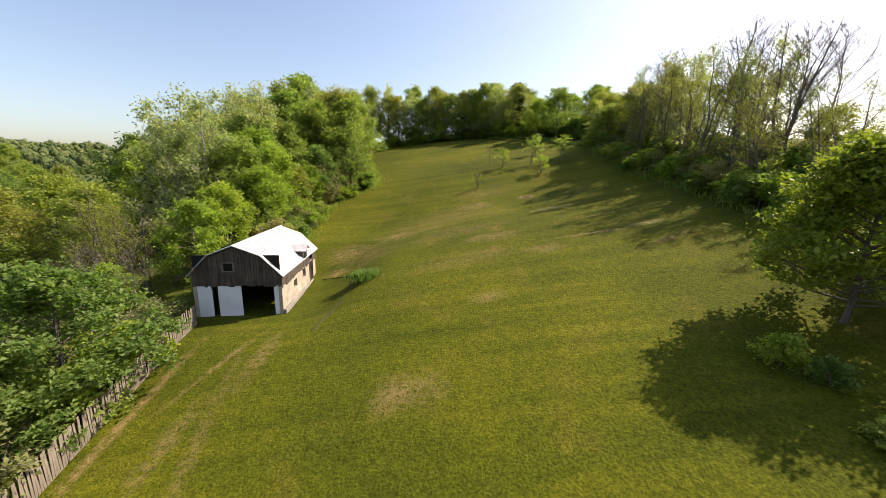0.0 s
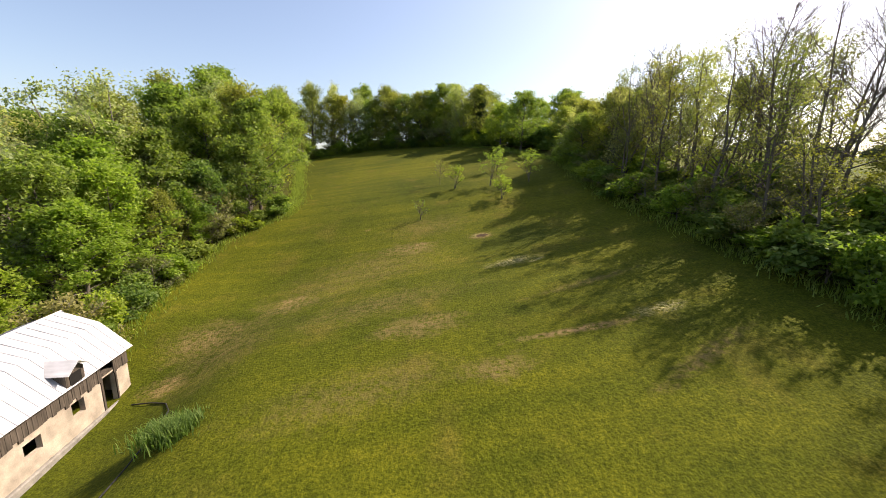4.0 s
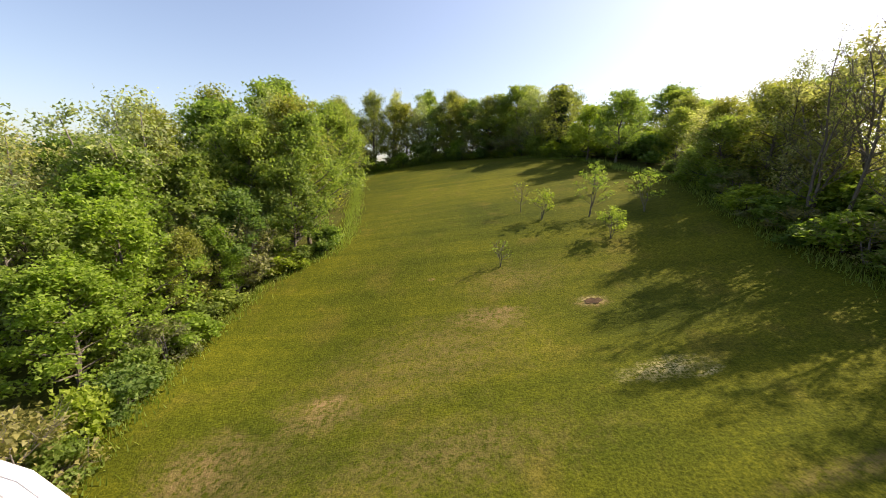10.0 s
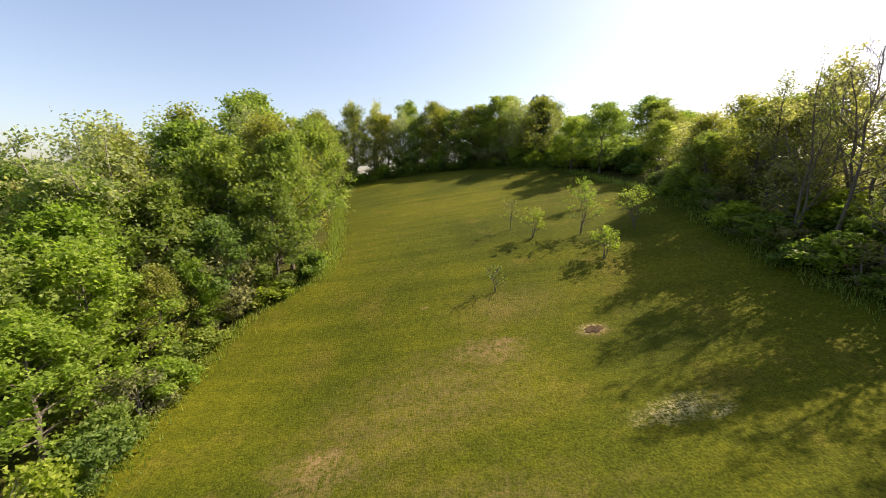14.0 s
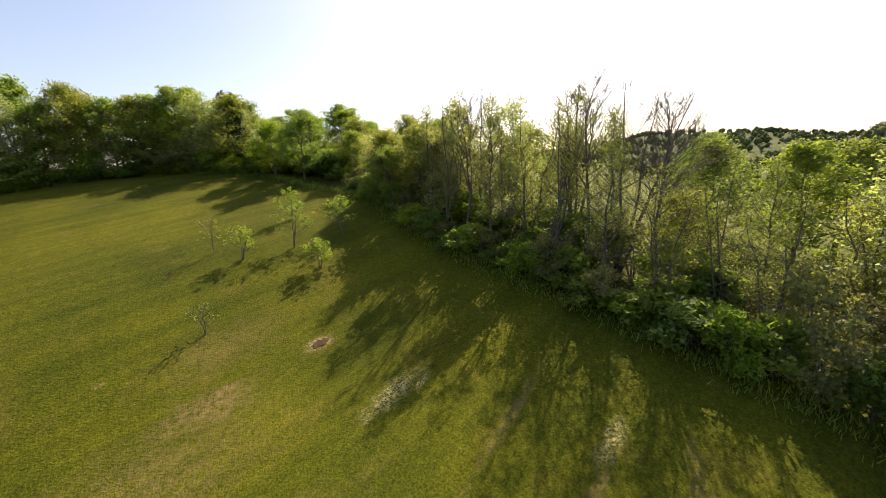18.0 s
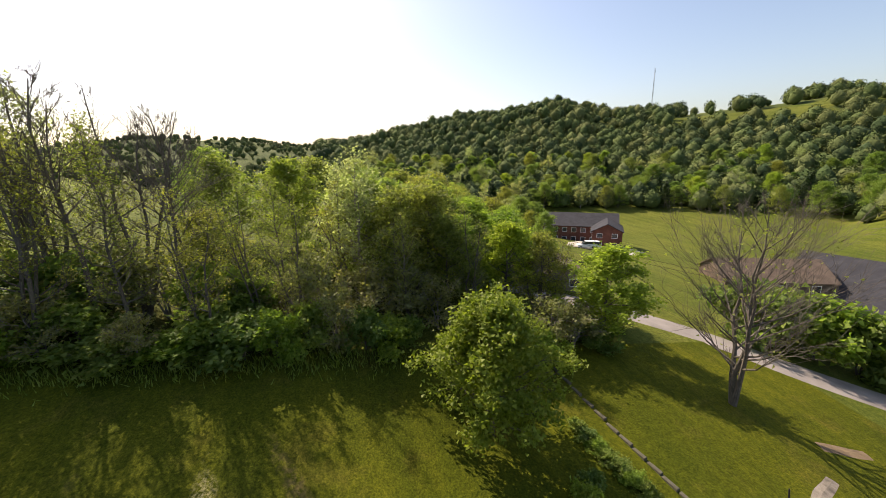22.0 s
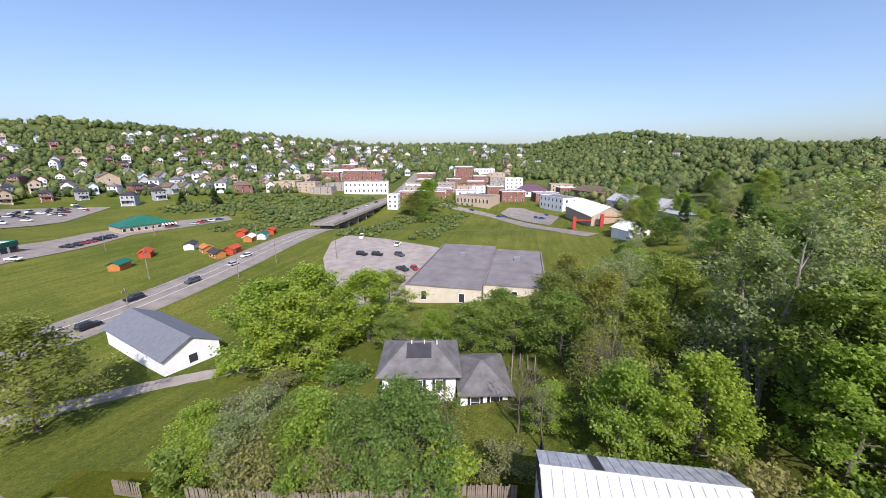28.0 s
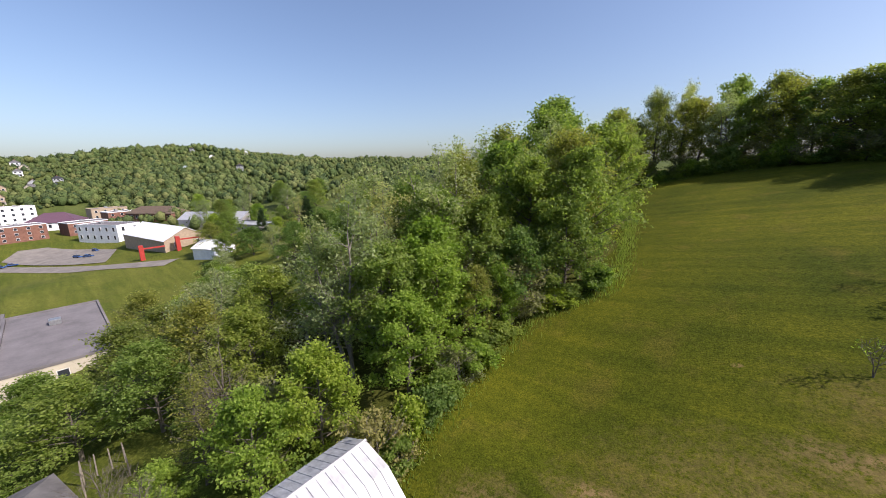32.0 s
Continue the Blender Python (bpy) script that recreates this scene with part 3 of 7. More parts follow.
# the wood beside the barn, from its edge inwards
for x, y in edge([(-19.5, 43.5), (-21.2, 51), (-22, 58), (-20.5, 66), (-15.2, 72.5), (-15.5, 77)], 2.2):
    plant(rng.choice(["shrub", "shrub", "brush"]), x + rng.uniform(-0.5, 0.7), y, rng.uniform(0.55, 0.95), rng.uniform(0.7, 1.0), group="shrubs along the wood")
for kind, x, y, s in [
        ("bright", -23.5, 47.5, 0.80), ("bright", -24.8, 53, 0.92), ("mid", -27.5, 49, 0.95), ("olive", -23, 57.5, 0.6), ("bright", -21.8, 60.5, 0.62), ("dark", -22, 65, 0.85),
        ("bright", -28.5, 56.5, 1.05), ("brush", -20.5, 63, 1.3), ("dark", -18, 69.5, 0.92), ("mid", -17.8, 73.5, 1.15), ("olive", -20.5, 76, 1.22), ("mid", -24, 71, 1.18),
        ("dark", -27.5, 65, 1.1), ("mid", -31, 60, 1.15), ("pale", -33, 52, 1.0), ("pale", -36.5, 46, 1.05), ("pale", -36, 57, 1.1), ("olive", -33, 67, 1.2), ("mid", -29.5, 74, 1.35),
        ("olive", -24, 83, 1.2), ("pale", -29, 88, 1.25), ("mid", -22, 92, 1.25), ("dark", -25, 99, 1.2), ("olive", -25, 107, 1.25), ("mid", -28, 115, 1.3), ("bright", -30, 124, 1.25),
        ("mid", -40.5, 112.7, 1.9), ("mid", -36, 98, 1.6), ("pale", -41, 86, 1.5), ("olive", -40, 74, 1.3), ("mid", -40, 63, 1.2), ("bright", -43, 52, 1.05), ("mid", -46, 70, 1.25), ("dark", -50, 60, 1.2), ("pale", -30, 63, 1.25), ("pale", -38, 66, 1.3), ("pale", -31, 46, 1.15), ("pale", -42, 58, 1.3), ("olive", -33, 80, 1.4), ("pale", -45, 80, 1.4)]:
    plant(kind, x - 0.8, y + 2.0, s * (1.18 if kind == "pale" else 1.2 if s > 0.9 else 1.1), s * rng.uniform(1.02, 1.25), group="trees of the wood by the barn")
# the row along the top of the hill
for x, y in edge([(-33, 131), (-20, 137), (-4, 138), (8, 134), (18, 128), (26, 116)], 3.8):
    plant(rng.choice(["mid", "olive", "bright", "olive", "mid", "pale"]), x + rng.uniform(-1.5, 1.5), y + rng.uniform(0, 3), rng.uniform(1.15, 1.6), rng.uniform(1.15, 1.55), group="trees on the hilltop")
    plant(rng.choice(["shrub", "shrub", "brush"]), x + rng.uniform(-2, 2), y - 2.2, rng.uniform(1.0, 1.7), rng.uniform(1.2, 1.8), group="shrubs along the hilltop")
for x, y in edge([(-44, 140), (-20, 148), (0, 147), (20, 140), (34, 124)], 8.0):
    plant(rng.choice(["pale", "olive", "mid", "pine"]), x + rng.uniform(-2, 2), y, rng.uniform(1.35, 1.75), rng.uniform(1.1, 1.4), group="trees on the hilltop")
for x, y in edge([(-33, 128.5), (-20, 134), (-4, 135), (8, 131), (18, 125), (25, 114)], 1.8):
    plant("shrub", x + rng.uniform(-0.4, 0.4), y, rng.uniform(0.5, 0.85), rng.uniform(0.8, 1.2), group="shrubs along the hilltop")
for x, y in edge([(14, 150), (28, 142), (40, 128), (48, 112), (52, 100)], 5.0):
    plant(rng.choice(["mid", "olive", "bright", "pale"]), x + rng.uniform(-2, 2), y + rng.uniform(-2, 2), rng.uniform(0.9, 1.3), rng.uniform(1.1, 1.5), group="trees on the hilltop")
    plant(rng.choice(["shrub", "brush"]), x + rng.uniform(-3, 3), y - 3, rng.uniform(1.0, 1.6), rng.uniform(1.2, 1.8), group="shrubs along the hilltop")
for x, y in edge([(10, 131), (19, 124), (26, 114), (31, 104), (35, 95)], 1.7):
    plant("shrub", x + rng.uniform(0, 3), y + rng.uniform(0, 3), rng.uniform(1.0, 1.7), rng.uniform(1.1, 1.6), group="shrubs along the hilltop")
plant("mid", 30.5, 101, 1.35, 1.15, group="trees on the hilltop")
plant("bright", 27, 107, 0.95, 1.1, group="trees on the hilltop")
plant("pine", 24, 121, 1.25, group="trees on the hilltop")
# the thin wood on the sunny side: trunks, and brush round their feet
for x, y in edge([(33, 22), (33, 31), (31.8, 38), (32.5, 46), (32.5, 52), (31.8, 60), (32.2, 70), (34, 80), (35, 90)], 1.9):
    plant(rng.choice(["shrub", "shrub", "brush", "shrub"]), x + rng.uniform(-0.6, 1.6), y, rng.uniform(0.5, 1.15), rng.uniform(0.75, 1.2), group="shrubs along the thin wood")
for kind, x, y, s in [
        ("thin", 33, 38, 0.78), ("thin", 34.5, 43, 0.92), ("bare", 36.5, 46, 1.12), ("bare", 39, 44, 1.18), ("thin", 33.5, 48, 0.98), ("thin", 35, 52, 1.0), ("thin", 33.2, 55.5, 0.98), ("pale", 36.5, 56, 1.0),
        ("thin", 38.5, 50, 1.0), ("bare", 34, 59.5, 0.95), ("bare", 41, 50, 1.0), ("bare", 38, 40.5, 0.95), ("bare", 37.5, 61, 0.95), ("bare", 44, 42, 0.95), ("thin", 33.5, 63, 1.02), ("pale", 37, 65, 1.1), ("thin", 34.5, 68, 0.98), ("olive", 36, 72, 0.95), ("mid", 33.5, 76, 0.72), ("olive", 35.5, 79, 0.95), ("pale", 38, 84, 1.05),
        ("thin", 40, 58, 1.0), ("thin", 41.5, 64, 1.05), ("olive", 42, 70, 1.1), ("thin", 43, 47, 0.95), ("pale", 45, 53, 1.05), ("olive", 41, 39, 0.7), ("thin", 37, 35, 0.75), ("thin", 35, 31.5, 0.72), ("thin", 40.5, 33, 0.75),
        ("olive", 47, 60, 1.0), ("mid", 44, 76, 1.0), ("dark", 42, 82, 0.85), ("olive", 46, 88, 1.1), ("mid", 37, 93, 0.75), ("olive", 41, 98, 1.0)]:
    plant(kind, x, y, s * (1.15 if kind in ("thin", "bare", "pale") else 1.0), s * rng.uniform(0.95, 1.2), group="trees of the thin wood")
for x, y in edge([(37, 30), (36.5, 42), (37.5, 54), (37, 66), (39, 78), (42, 92)], 3.0):
    plant(rng.choice(["shrub", "brush", "shrub"]), x + rng.uniform(-1.5, 2.5), y, rng.uniform(0.9, 1.7), rng.uniform(1.0, 1.6), group="shrubs along the thin wood")
# the mixed wood beyond the yard
for kind, x, y, s in [
        ("pale", 43, 25.5, 1.12), ("olive", 42, 21, 1.0), ("olive", 46.5, 17, 1.0), ("olive", 40, 14.5, 0.85), ("bright", 44.5, 10.5, 0.9), ("brush", 37, 25.5, 1.35), ("brush", 38.5, 20.5, 1.3), ("brush", 36, 17.5, 1.2), ("mid", 48.5, 8, 0.9),
        ("olive", 51, 13, 1.05), ("mid", 54, 20, 1.05), ("mid", 56, 4, 0.95), ("bright", 52, 1.5, 0.85), ("olive", 59, 12, 1.05), ("mid", 62, 22, 1.1), ("mid", 65, 2, 1.0), ("olive", 69, 14, 1.1), ("brush", 33.5, 12.5, 1.0), ("shrub", 35.5, 9.5, 0.9), ("mid", 60, 33, 1.1), ("olive", 70, 30, 1.1), ("mid", 75, 8, 1.05), ("olive", 55, 40, 1.0), ("mid", 66, 44, 1.1), ("olive", 80, 22, 1.15), ("bright", 40, 6, 0.95), ("bright", 45, 3, 1.0), ("olive", 37, 3, 0.8), ("mid", 48, 24, 1.1), ("bright", 50, 6, 1.05), ("olive", 43, 16, 1.05), ("bright", 57, 9, 1.1), ("olive", 63, 8, 1.1), ("bright", 56, -4, 0.95), ("olive", 64, -6, 0.9), ("mid", 72, -24, 0.8), ("olive", 90, -32, 0.7), ("shrub", 66, -36, 1.0), ("shrub", 61, -33, 0.9), ("thin", 38, 12, 0.85), ("thin", 41, 27, 0.95), ("thin", 36.5, 21, 0.8), ("mid", 70, -4, 0.9), ("mid", 74, -14, 0.8), ("olive", 80, -2, 1.0)]:
    plant(kind, x, y, s, s * rng.uniform(0.95, 1.2), group="trees beyond the yard")

# long grass along the woods' edges
tr = np.random.default_rng(71)
spots = []
for x, y in edge([(-18.2, 42), (-19.7, 51), (-20.4, 58), (-19, 66), (-13.8, 73), (-13.8, 77), (-17, 90), (-27, 128), (-15, 134), (4, 134), (16, 126), (24, 112)], 0.45) + edge([(31.5, 24), (31, 38), (31.3, 52), (30.6, 62), (31.4, 72), (33, 85), (30, 92), (26, 111)], 0.45):
    for _ in range(26):
        spots.append((x + tr.normal(0, 0.75), y + tr.normal(0, 0.75)))
spots = np.array(spots)
base = np.array([(x, y, on_ground(x, y)) for x, y in spots])
way_ = tr.uniform(0, 2 * math.pi, len(base))
side_ = np.stack([np.cos(way_), np.sin(way_), 0 * way_], 1) * 0.045
tip_ = np.stack([tr.normal(0, 0.16, len(base)), tr.normal(0, 0.16, len(base)), tr.uniform(0.25, 0.75, len(base))], 1)
blades = np.stack([base - side_, base + side_, base + tip_], 1).reshape(-1, 3)
tagged(mesh_part("long_grass", blades, np.arange(len(blades)).reshape(-1, 3), LEAF_MID), "uncut green grass along the edge of the woods", "grass", kind="stuff")


# ---------- single trees ----------
maple = tree("maple_tree", "large round maple in bright leaf on the lawn", "tree", BARK, LEAF_MAPLE, 31, 10.6, 4.3, low=0.12, ends=230, per=105, leaf_size=0.22, clump=0.6)
maple.matrix_world = Matrix.Translation((23.7, 18.9, on_ground(23.7, 18.9) - 0.1))
bare = tree("bare_tree", "big leafless spreading tree on the lawn behind the house", "tree", BARK, LEAF_OLIVE, 33, 16.0, 4.6, low=0.2, ends=170, per=2, leaf_size=0.2, bare=2, fork=True, droop=-0.6, girth=0.014)
bare.matrix_world = Matrix.Translation((23.0, -5.5, on_ground(23.0, -5.5) - 0.1)) @ Matrix.Diagonal((1.12, 1.12, 1.22, 1))
for kind, x, y, s, w in [
        ("bright", 32.5, -2.5, 0.95, 1.3), ("thin", 38, 1.5, 0.72, 1.0), ("bare", 36.5, 3.5, 0.55, 0.9), ("brush", 30.8, 3.4, 1.0, 1.2), ("brush", 31.2, 6.2, 1.1, 1.2), ("shrub", 30.2, 1.0, 0.7, 0.9), ("shrub", 35.2, -6.4, 0.9, 1.1), ("brush", 36.2, -4.4, 0.9, 1.1), ("shrub", 29.6, 8.2, 0.8, 1.0), ("shrub", 33.6, 0.8, 0.8, 1.1), ("olive", -31.2, -38.5, 1.3, 1.9), ("bright", -47, -9, 1.3, 1.7), ("bright", -51, -17.5, 1.45, 2.0), ("bright", -60, -14, 1.5, 2.0), ("bright", -62, -3, 1.35, 1.7), ("mid", -76, -4, 1.0, 1.5), ("brush", -27.5, -3.5, 1.15, 1.3), ("brush", -26.5, 0.5, 1.5, 1.25),
        ("bright", -25.5, -5.5, 0.55, 0.8), ("dark", -22.4, 18.5, 0.85, 1.0), ("bright", -22.6, 10.2, 0.78, 0.95), ("dark", -22.6, 14.0, 0.72, 0.85), ("thin", -25.5, 20.5, 0.5, 0.9), ("brush", -24.5, 14.5, 1.1, 1.2), ("brush", -29, 16.5, 1.2, 1.1), ("shrub", -21.6, 18, 1.0, 1.1), ("shrub", -22, 22, 0.95, 1.1), ("bright", -21.9, 0.5, 0.62, 0.6), ("pale", -23.2, 4.5, 0.6, 0.95), ("olive", -22.6, 7.6, 0.55, 0.8), ("brush", -21.6, 2.5, 1.2, 1.1), ("brush", -21.4, 6, 1.1, 1.2), ("shrub", -21.2, 9, 1.0, 1.1), ("shrub", -21.2, -3.5, 1.2, 1.2), ("brush", -21.2, 12.2, 1.0, 1.0), ("shrub", -24.5, -1.5, 1.1, 1.3), ("brush", -25.5, 8.5, 1.3, 1.3), ("mid", -26.5, 5.0, 0.55, 0.7), ("brush", -19.6, 42.2, 1.25, 1.1), ("brush", -23, 26.5, 0.6, 0.9),
        ("bright", -30, 30.5, 0.45, 0.6), ("thin", -31.5, 33.5, 0.66, 1.0), ("bright", -25.5, 35.5, 0.78, 0.8), ("bright", -25, 40.5, 0.85, 0.85), ("brush", -29, 37.5, 1.5, 1.3), ("thin", -36.5, 37.5, 0.75, 1.2), ("mid", -40, 41, 0.9, 1.0), ("shrub", -22.3, 33, 0.8, 0.9), ("shrub", -22.2, 37.5, 0.9, 0.9),
        ("mid", -46, 33, 0.85, 1.0), ("olive", -48.5, 38, 0.95, 1.1), ("mid", -50.5, 26.5, 0.75, 1.0), ("mid", -52, 20, 0.72, 0.95), ("bright", -54, 13.5, 0.66, 0.9), ("brush", -50, 8, 1.0, 1.2), ("mid", -56.5, 5, 0.6, 0.9), ("olive", -58, 32, 0.85, 1.1), ("mid", -62, 24, 0.7, 1.0), ("pale", -56, 42, 0.95, 1.2), ("mid", -52, 48, 1.0, 1.1), ("olive", -66, 38, 0.8, 1.1), ("mid", -64, 50, 0.95, 1.2), ("pale", -72, 46, 0.85, 1.1),
        ("shrub", -45, -3, 0.9, 1.3), ("brush", -41, -8, 0.8, 1.2), ("shrub", -43, 2, 0.9, 1.3), ("shrub", -60, -6, 0.9, 1.2), ("shrub", -48, -24, 0.7, 0.9),
        ("bright", -286, -50, 2.5, 2.7), ("olive", -281, -57, 1.5, 2.2), ("olive", -280, -62, 1.3, 2.4), ("mid", -255, -45, 0.9, 1.5), ("pine", -268, -235, 1.1, 1.6), ("pine", -262, -262, 0.9, 1.6)]:
    plant(kind, x, y, s, w, group="trees round the neighbouring houses")
for x, y in edge([(31, -25), (20, -35), (10, -45), (-2, -54), (-14, -61)], 3.0):
    plant(rng.choice(["shrub", "shrub", "shrub", "brush"]), x + rng.uniform(-1, 1), y + rng.uniform(-1.5, 1.5), *((2.3, 2.0) if rng.random() < 0.55 else (1.6, 1.8)), group="bushes behind the road") if rng.random() < 0.9 else None
for x, y in edge([(-72, 52), (-88, 38), (-98, 62)], 7.0):
    plant(rng.choice(["mid", "olive", "bright"]), x, y, rng.uniform(0.6, 0.85), rng.uniform(0.9, 1.2), group="trees below the wood")
for x, y, s_ in [(-26.8, 2.5, 0.5), (-27.5, -1.5, 0.45), (-29.5, 27.5, 0.5), (-31, 36, 0.55), (-27, 29.5, 0.4), (-28.5, 7.0, 0.42)]:
    plant("bare", x, y, s_, s_ * 1.1, group="bare stems by the fence", label="thin leafless stems rising from the brush")
# young fruit trees, and a bare sapling
for n, (x, y, h, leafy) in enumerate([(12.0, 74.0, 3.9, 9), (9.9, 77.5, 4.2, 1), (17.5, 73.0, 5.6, 10), (23.6, 72.3, 5.0, 12), (18.0, 67.0, 3.5, 14), (20.5, 81.5, 4.4, 12), (6.3, 64.1, 3.0, 1)]):
    t = tree("fruit_tree", "young fruit tree on the mown field" if leafy > 3 else "thin sapling with hardly a leaf on the field", "tree", BARK, LEAF_BRIGHT, 40 + n, h, h * 0.34, low=0.22, ends=64, per=leafy, leaf_size=0.15, clump=0.24, fork=n != 1, droop=-0.5, girth=0.011)
    t.matrix_world = Matrix.Translation((x, y, on_ground(x, y) - 0.05))
    tagged(t, group="fruit trees on the field")


# ---------- barn ----------
def stripes(name, low, high, rough, scale, axis=0, vary=0.5, metal=0.0, bump_s=0.3):
    """Boards or ribs: streaks along one direction, with stains over them."""
    m, n, l, b = node_mat(name, rough, 0.3, metal)
    sc = [1.0, 1.0, 1.0]
    sc[axis] = 0.06
    v = coords(n, l, tuple(sc))
    f = noise_tex(n, l, v, scale, 5, 0.6)
    st = noise_tex(n, l, coords(n, l), 0.9, 4)
    c = ramp(n, l, f, [(0.28, low), (0.72, high)])
    c = mix(n, l, 1.0, c, ramp(n, l, st, [(0.3, (1 - vary,) * 3), (0.65, (1, 1, 1))]), "MULTIPLY")
    l.new(c, b.inputs["Base Color"])
    bump(n, l, b, f, bump_s, 0.02)
    return m


OLD_WOOD = stripes("old_barn_boards", (0.035, 0.028, 0.022), (0.15, 0.12, 0.095), 0.9, 9, 2, 0.4)
FENCE_WOOD = stripes("grey_fence_boards", (0.14, 0.115, 0.09), (0.36, 0.31, 0.25), 0.9, 9, 2, 0.35)
TIN = stripes("white_tin_roof", (0.46, 0.46, 0.48), (0.62, 0.62, 0.63), 0.5, 5, 0, 0.25, 0.0, 0.05)
OLD_TIN = stripes("grey_tin_roof", (0.30, 0.31, 0.34), (0.52, 0.53, 0.56), 0.5, 5, 0, 0.3, 0.1, 0.05)
WHITEWASH = plain("whitewashed_block", (0.47, 0.40, 0.32), 0.9, 0.35, 1.1)
WHITE_PAINT = plain("white_siding_paint", (0.78, 0.79, 0.83), 0.6, 0.12, 0.6)
BLUE_WHITE = plain("bluish_white_siding", (0.60, 0.68, 0.74), 0.6, 0.15, 0.6)
RED_TIN = stripes("red_metal_roof", (0.36, 0.026, 0.03), (0.44, 0.04, 0.045), 0.5, 3, 1, 0.12, 0.0, 0.04)
SHINGLE = plain("grey_shingles", (0.155, 0.148, 0.15), 0.9, 0.35, 0.7, bump_s=0.4, fine=22)
DARK_SHINGLE = plain("dark_shingles", (0.045, 0.045, 0.052), 0.9, 0.35, 0.7, bump_s=0.4, fine=22)
BROWN_SHINGLE = plain("brown_shingles", (0.16, 0.115, 0.085), 0.9, 0.35, 0.7, bump_s=0.4, fine=22)
WEATHERED = plain("weathered_shed_roof", (0.15, 0.125, 0.115), 0.9, 0.45, 1.6, bump_s=0.4, fine=16)
BLACK = plain("black_paint", (0.02, 0.02, 0.022), 0.6, 0.2)
# near-black that paints in the shade inside the barn's openings
SHADE_BLACK = plain("interior_shade_black", (0.012, 0.011, 0.010), 0.95, 0.2)
STONE = plain("grey_stone", (0.28, 0.26, 0.23), 0.95, 0.4, 2.0, bump_s=0.5)
CONCRETE = plain("worn_concrete", (0.34, 0.30, 0.26), 0.92, 0.35, 0.9, bump_s=0.3)
ASPHALT = plain("pale_asphalt", (0.235, 0.212, 0.19), 0.95, 0.25, 0.25, bump_s=0.2, fine=40)
ROAD_GREY = plain("old_road", (0.31, 0.275, 0.25), 0.95, 0.25, 0.3, bump_s=0.2, fine=40)
GRAVEL = plain("pale_gravel", (0.50, 0.45, 0.37), 0.98, 0.25, 0.4, bump_s=0.4, fine=30)
DIRT = plain("bare_dirt", (0.21, 0.15, 0.09), 0.98, 0.35, 0.7, bump_s=0.5)
STEEL = plain("galvanised_steel", (0.42, 0.43, 0.44), 0.4, 0.2, 3, metal=0.7)
DISH_GREY = plain("dish_grey_enamel", (0.16, 0.16, 0.17), 0.5, 0.1, 3)
BRICK = plain("red_brick", (0.235, 0.115, 0.085), 0.9, 0.3, 0.8, bump_s=0.3)
TAN_BRICK = plain("tan_brick", (0.42, 0.33, 0.24), 0.9, 0.2, 0.8, bump_s=0.3)


def glass_mat(name, tint):
    m, n, l, b = node_mat(name, 0.08, 0.6)
    b.inputs["Base Color"].default_value = (*tint, 1)
    return m


GLASS = glass_mat("dark_window_glass", (0.03, 0.035, 0.045))

# the barn's own frame: x across, y back along its length, origin at the middle of the front sill
barn = thing("barn", pose(-17.8, 29.1, -0.65, 0, 0, 4.1), "old weathered barn with white tin gambrel roof and whitewashed walls", "barn")
BW, BL = 3.7, 11.0
b0 = -0.8
roofline = [(-4.0, 3.0), (-2.2, 4.85), (0, 5.7), (2.2, 4.85), (4.0, 3.0)]


def wall_with_holes(bm, x, y0, y1, z0, z1, holes, thick):
    """A wall in the plane of x from y0 to y1, of a thickness inwards, with openings (y0, y1, z0, z1) through it."""
    ys = sorted({y0, y1, *(v for h in holes for v in h[:2])})
    zs = sorted({z0, z1, *(v for h in holes for v in h[2:])})
    for ya, yb in zip(ys, ys[1:]):
        for za, zb in zip(zs, zs[1:]):
            cy_, cz_ = (ya + yb) / 2, (za + zb) / 2
            if not any(h[0] < cy_ < h[1] and h[2] < cz_ < h[3] for h in holes):
                box(bm, x - thick, x, ya, yb, za, zb)
    bmesh.ops.remove_doubles(bm, verts=bm.verts[:], dist=0.001)
    return bm


low_z = 2.15
part("side_wall", wall_with_holes(bmesh.new(), BW, 0, BL, b0, low_z, [(3.2, 4.2, low_z - 1.35, low_z - 0.55), (6.2, 7.1, low_z - 1.2, low_z - 0.3), (8.6, 9.7, b0, low_z - 0.1)], 0.3), WHITEWASH, barn, "whitewashed block wall with patches of bare stone")
part("side_wall", boxes((-BW, -BW + 0.3, 0, BL, b0, low_z)), WHITEWASH, barn)
part("back_wall", boxes((-BW + 0.3, BW - 0.3, BL - 0.3, BL, b0, low_z)), WHITEWASH, barn)
for xa, xb in ((-BW + 0.31, -2.2), (-1.7, 0.25), (3.0, BW - 0.31)):
    part("front_panel", boxes((xa, xb, 0.02, 0.14, b0, low_z - 0.05), bevel=0.02), WHITE_PAINT, barn, "white-painted board panel beside the open bay")
# bay floor and inner walls, with the shade put into their colour
part("bay_floor", boxes((-BW + 0.3, BW - 0.3, 0.2, BL - 0.3, b0, b0 + 0.12)), SHADE_BLACK, barn)
part("bay_wall", boxes((-1.9, -1.75, 0.2, 8, b0 + 0.12, low_z - 0.1), (-1.7, BW - 0.35, 6.0, 6.1, b0 + 0.12, low_z - 0.1)), SHADE_BLACK, barn, "inner wall of the bay, coloured near-black for its shade")
part("loft_floor", boxes((-BW, BW, 0.0, BL, low_z + 0.01, low_z + 0.16)), OLD_WOOD, barn)


def roof_z(x):
    return float(np.interp(x, [p[0] for p in roofline], [p[1] for p in roofline]))


